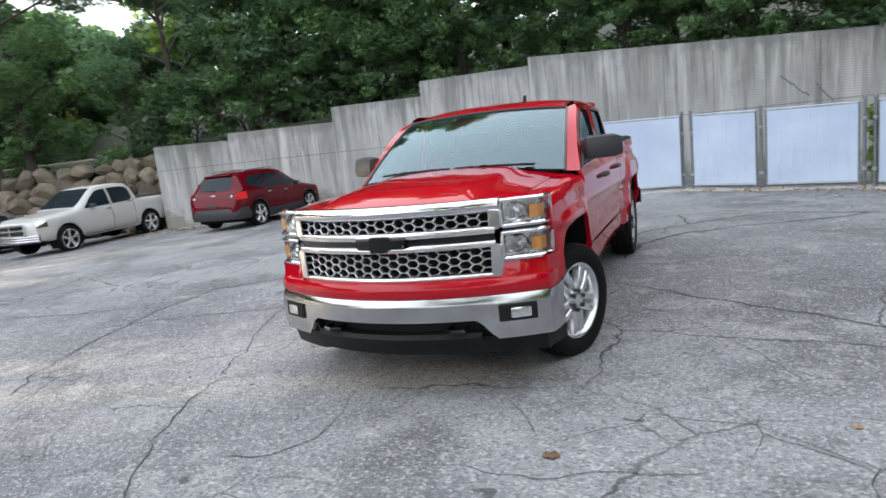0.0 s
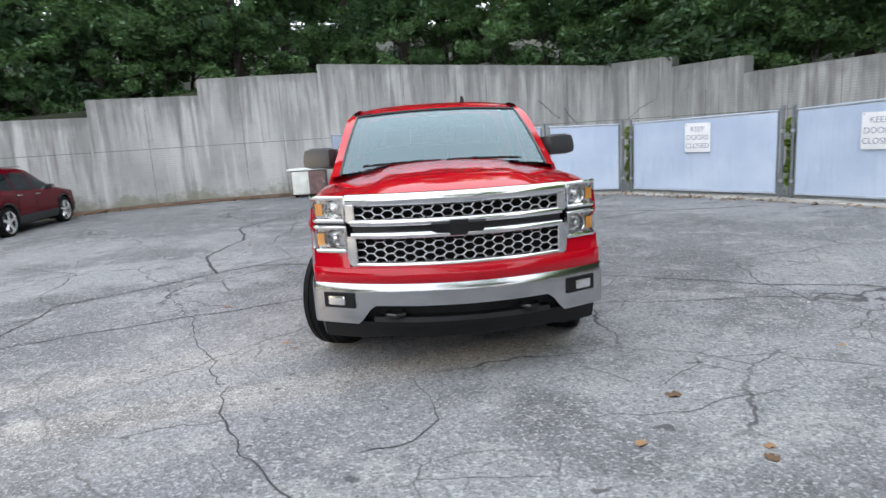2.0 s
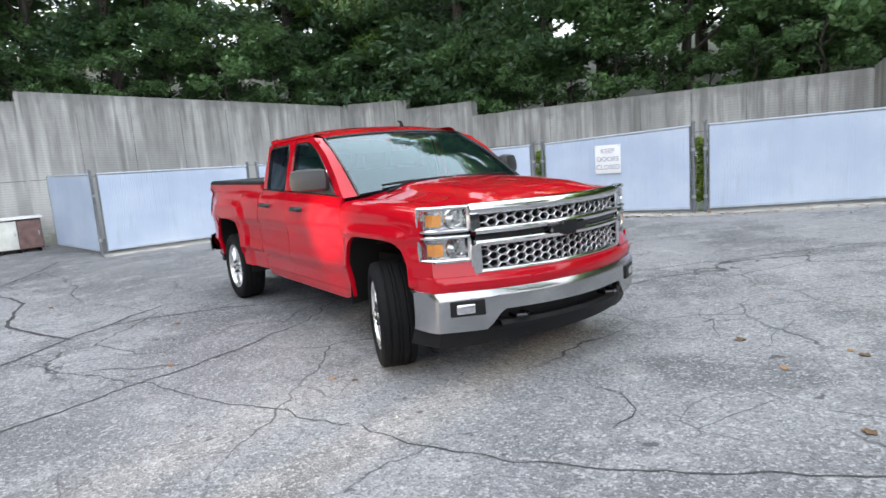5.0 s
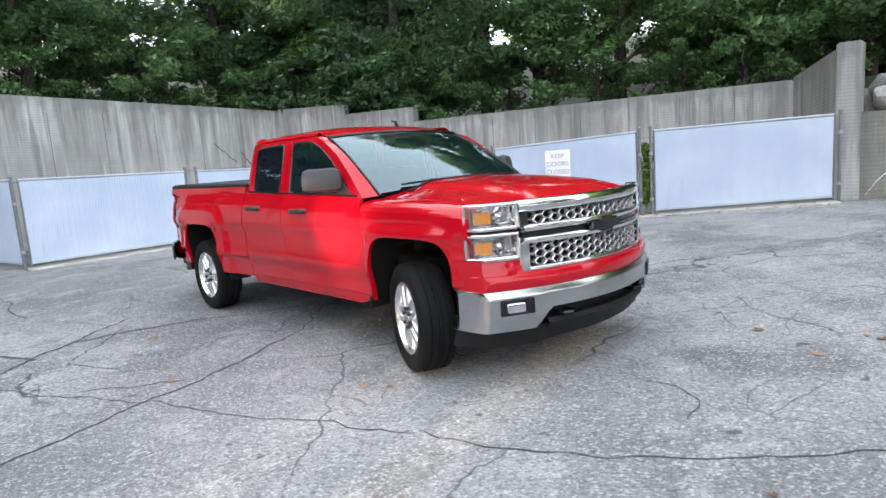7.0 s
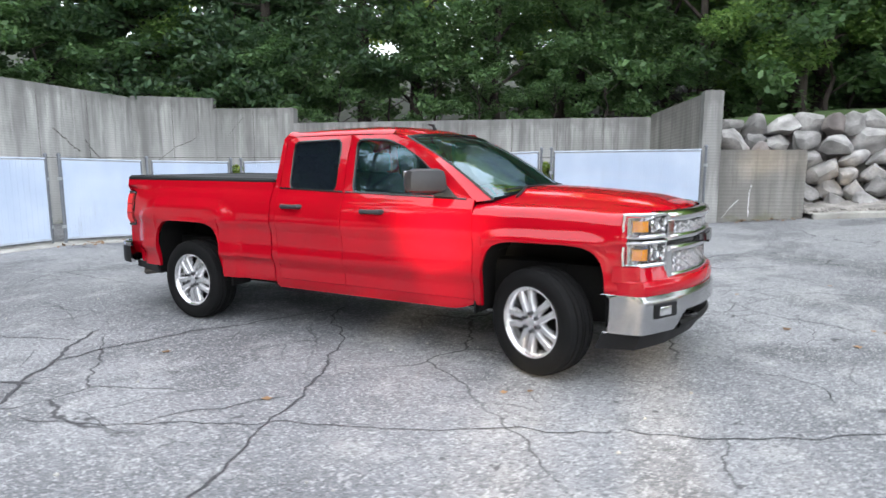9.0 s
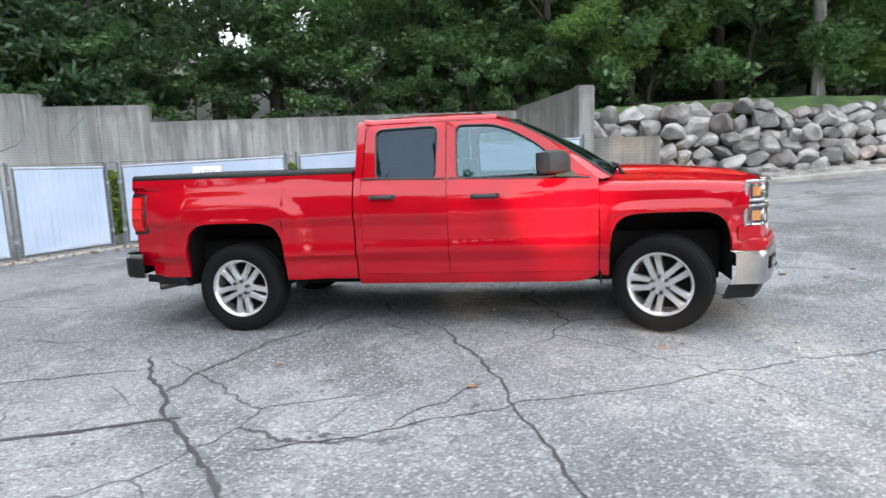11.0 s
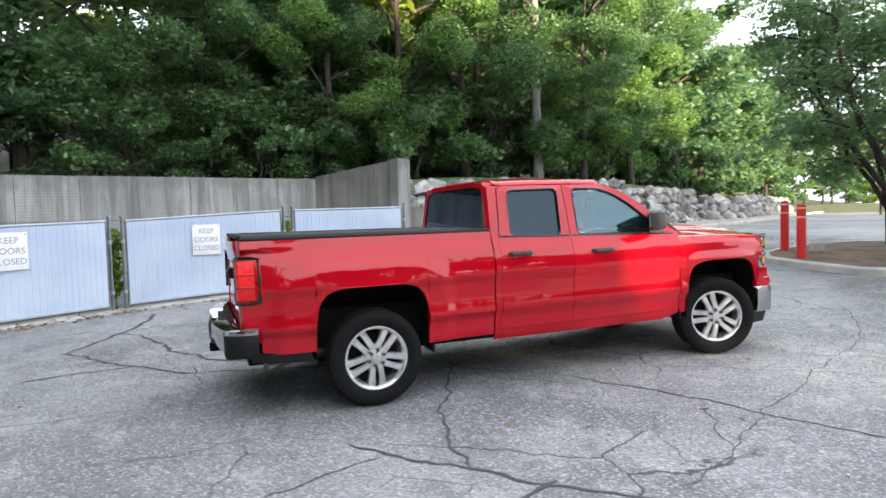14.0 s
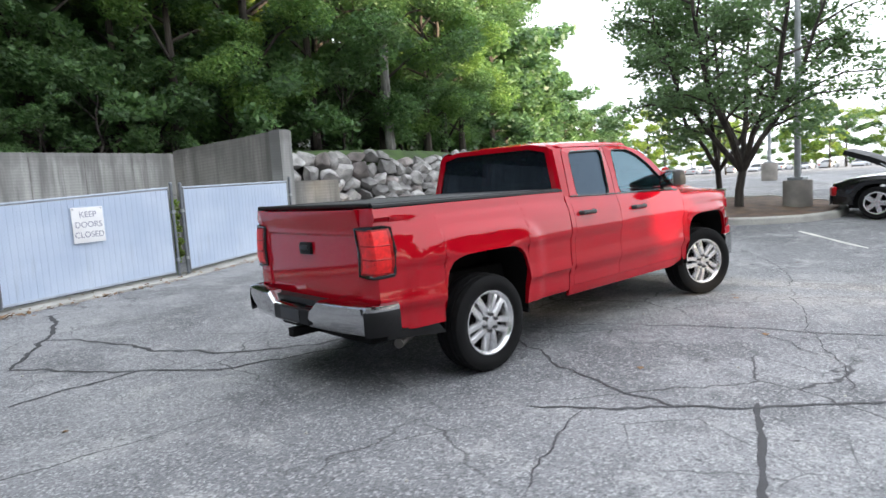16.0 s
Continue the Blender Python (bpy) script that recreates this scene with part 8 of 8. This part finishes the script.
for z in (0.74, 0.895, 1.05):
    bm = box(bmesh.new(), -0.58, 0.58, -3.0, -2.96, z - 0.024, z + 0.024, 0.01)
    part("grille_bar", bm, CHROME, white_truck)
for x in (-0.58, 0, 0.58):
    bm = box(bmesh.new(), x - 0.024, x + 0.024, -3.003, -2.963, 0.74, 1.05, 0.01)
    part("grille_bar", bm, CHROME, white_truck)

vehicle("navy_car", "dark navy saloon car parked beyond the white pickup", "car", placed(-18.9, 6.0, 8, 0.84), BLUE_PAINT, 4.7, 1.82, (-1.4, 1.3), 0.33,
                         ((-2.35, 0.7), (-2.1, 0.82), (-0.9, 0.95), (1.6, 1.0), (2.35, 0.95)), ((-1.1, 0.96), (-0.3, 1.38), (0.6, 1.42), (1.7, 1.0)), (0.8, 0.56))

coupe, _, _ = vehicle("black_coupe", "black two-door coupe with its boot lid raised", "car", placed(-2.13, -9.66, -88, 0.93), BLACK_PAINT, 4.3, 1.84, (-1.3, 1.3), 0.335,
                          ((-2.15, 0.55), (-1.9, 0.68), (-0.8, 0.82), (0.5, 0.86), (1.3, 0.9), (1.75, 0.86), (2.15, 0.74)), ((-1.0, 0.83), (-0.4, 1.14), (0.0, 1.17), (0.45, 1.04), (0.8, 0.9)), (0.76, 0.5))
bm = bmesh.new()
hatch_at = lambda v, x, d: Vector((x * (0.52 + 0.16 * v), 0.8 + 1.14 * v + 0.4 * d, 0.93 + 0.52 * v + 0.05 * math.sin(v * 3) + 0.03 * (1 - x * x) - d))
hatch_rows = [[bm.verts.new(hatch_at(v, x, d)) for d in (0, 0.1) for x in (steps(-1, 1, 8) if d == 0 else steps(1, -1, 8))] for v in steps(0, 1, 8)]
for a, b in zip(hatch_rows, hatch_rows[1:]):
    for k in range(18):
        bm.faces.new((a[k], b[k], b[(k + 1) % 18], a[(k + 1) % 18]))
bm.faces.new(hatch_rows[0])
bm.faces.new(hatch_rows[-1][::-1])
part("boot_lid", bm, BLACK, coupe, "raised black boot lid")
for s in (-1, 1):
    bm = bmesh.new()
    tube(bm, ((s * 0.6, 0.95, 0.88), (s * 0.58, 1.3, 1.14)), 0.012, 6)
    part("lid_strut", bm, ZINC, coupe)

ri = random.Random(12)
far_car, _, _ = vehicle("parked_car", "silver saloon parked far across the lot", "car", placed(13, -91, 95), SILVER_PAINT, 4.6, 1.8, (-1.35, 1.3), 0.33,
                            ((-2.3, 0.68), (-2.0, 0.85), (-0.9, 0.95), (1.6, 1.0), (2.3, 0.95)), ((-1.1, 0.96), (-0.3, 1.4), (0.6, 1.42), (1.7, 1.0)), (0.8, 0.56))
tagged(far_car, group="cars across the lot")
for k in range(9):
    copy_thing(far_car, placed(18.5 + k * 3.4 + ri.uniform(-0.4, 0.4), -92 + ri.uniform(-1, 1) - 0.4 * k, ri.choice((4, 184)) + ri.uniform(-3, 3)))
for k in range(5):
    copy_thing(far_car, placed(1 - k * 4.1 + ri.uniform(-0.5, 0.5), -90 + ri.uniform(-1, 1), ri.choice((2, 180))))

# ---- old cabinet by the enclosure ----
cab_ = thing("storage_cabinet", "old cabinet with white and brown doors under a white board", "cabinet", at=placed(-3.2, 11.65, 3, 0.78))
bm = box(bmesh.new(), -0.62, 0.62, -0.3, 0.35, 0.1, 0.98, 0.01)
part("carcass", bm, surface("brown_carcass", (0.1, 0.07, 0.06), 0.8), cab_)
for x0, x1, m in ((-0.6, 0.0, surface("old_white_enamel", (0.72, 0.72, 0.66), 0.5, var=0.12)), (0.02, 0.6, surface("rust_brown", (0.2, 0.12, 0.11), 0.7, var=0.3, scale=5))):
    bm = box(bmesh.new(), x0, x1, -0.34, -0.305, 0.12, 0.95, 0.02)
    d = part("door", bm, m, cab_)
    bm = box(bmesh.new(), x1 - 0.08, x1 - 0.05, -0.36, -0.34, 0.5, 0.62, 0.005)
    part("handle", bm, ZINC, d)
bm = box(bmesh.new(), -0.75, 0.68, -0.4, 0.4, 0.99, 1.05, 0.012)
part("top_board", bm, SIGN, cab_)
for x in (-0.5, 0.0, 0.5):
    bm = box(bmesh.new(), x - 0.04, x + 0.04, -0.3, 0.3, 0.0, 0.1, 0.005)
    part("runner", bm, UNDER, cab_)


# ---- fallen leaves ----
def leaf_bm(size, seed):
    rnd_ = random.Random(seed)
    bm = bmesh.new()
    n = 14
    mid_ = bm.verts.new((0, 0, 0.004))
    rim = []
    for k in range(n):
        a = 2 * math.pi * k / n
        r = size * (0.62 + 0.38 * abs(math.cos(a * 2.5)) ** 0.7) * rnd_.uniform(0.85, 1.1)
        rim.append(bm.verts.new((math.cos(a) * r, math.sin(a) * r * 0.75, 0.003 + 0.3 * size * rnd_.random() * abs(math.sin(a)))))
    for k in range(n):
        bm.faces.new((mid_, rim[k], rim[(k + 1) % n]))
    r = bmesh.ops.extrude_face_region(bm, geom=list(bm.faces))
    for v in r["geom"]:
        if isinstance(v, bmesh.types.BMVert):
            v.co.z += 0.002
    return bm


rl = random.Random(5)
leaf_src = tagged(mesh_ob("fallen_leaf", leaf_bm(0.05, 1), DRY_LEAF), "curled dry brown leaf lying on the asphalt", "leaf", "fallen leaves on the asphalt")
leaf_src.matrix_basis = Matrix.Translation(ground_at(1.09, -3.4, 0.002))
for x, y in ((0.72, -3.9), (1.2, -4.15), (0.13, -4.6), (1.25, -4.05), (-1.85, 1.09), (-1.1, -4.3), (-1.25, -1.9), (-1.35, -1.75), (2.4, -2.9), (-2.2, -0.4), (-3.6, 2.3), (1.9, -4.8), (3.1, -3.8), (-2.9, 3.4), (0.4, 4.6)):
    o = copy_thing(leaf_src, Matrix.Translation(ground_at(x, y, 0.002)) @ Matrix.Rotation(rl.uniform(0, 6), 4, "Z") @ Matrix.Diagonal((*[rl.uniform(0.45, 0.85)] * 3, 1)))
# soil washed against the foot of the wall
bm = bmesh.new()
rows = []
for (x0, y0), (x1, y1) in zip(FACE[1:4], FACE[2:5]):
    for f in steps(0, 1, 14):
        x, y = x0 + (x1 - x0) * f, y0 + (y1 - y0) * f
        d = Vector((x1 - x0, y1 - y0, 0)).normalized()
        n = Vector((d.y, -d.x, 0))
        wide = 0.32 + 0.2 * noise.noise((x * 1.3, y * 1.3, 2)) + 0.1 * noise.noise((x * 4.1, y * 4.1, 7))
        rows.append([bm.verts.new(ground_at(*(Vector((x, y, 0)) + n * o).xy, z)) for o, z in ((-0.02, 0.09), (wide * 0.5, 0.05), (wide, 0.006))])
for a, b in zip(rows, rows[1:]):
    for j in range(2):
        bm.faces.new((a[j], a[j + 1], b[j + 1], b[j]))
tagged(mesh_ob("soil_strip", bm, MULCH), "brown soil and litter washed against the wall foot", "soil", kind="stuff")
# drifts of leaves along the gates and the wall foot
g = np.random.default_rng(8)
bm = bmesh.new()
def drift(a, b, n, spread):
    for _ in range(n):
        u = g.random()
        x, y = a[0] + (b[0] - a[0]) * u + g.normal() * spread, a[1] + (b[1] - a[1]) * u + g.normal() * spread
        c, s = ground_at(x, y, 0.012 + 0.02 * g.random()), 0.02 + 0.035 * g.random()
        an = g.random() * 6.28
        e, f = Vector((math.cos(an), math.sin(an), g.normal() * 0.3)) * s, Vector((-math.sin(an), math.cos(an), g.normal() * 0.3)) * s * 0.6
        bm.faces.new([bm.verts.new(c + q) for q in (e, f, -e, -f)])
drift((4.4, 6.9), (6.3, 4.2), 260, 0.16)
drift((6.3, 4.2), (7.5, 1.2), 200, 0.14)
drift((7.5, 1.2), (8.7, -1.7), 120, 0.12)
drift((1.5, 8.3), (4.4, 6.9), 200, 0.16)
for a, b in (((-11.9, 10.15), (-9.06, 11.28)), ((-9.06, 11.28), (-6.23, 12.02)), ((-6.23, 12.02), (-2.9, 12.2))):
    drift(a, b, 520, 0.17)
drift((-14.5, 7.0), (-11.0, 8.6), 420, 0.5)
drift((9.2, -2.2), (9.8, -4.0), 80, 0.15)
tagged(mesh_ob("leaf_litter", bm, DRY_LEAF, smooth=False), "drift of dry brown leaves along the wall foot", "leaves", kind="stuff")
# small pale stones and chips on the asphalt
bm = bmesh.new()
for _ in range(160):
    x, y = g.uniform(-6, 5), g.uniform(-6, 7)
    r = bmesh.ops.create_icosphere(bm, subdivisions=1, radius=0.004 + 0.011 * g.random() ** 2)["verts"]
    c = ground_at(x, y, 0.003)
    for v in r:
        v.co += c
tagged(mesh_ob("stone_chips", bm, KERB), "small pale stone chips on the asphalt", "stones", kind="stuff")
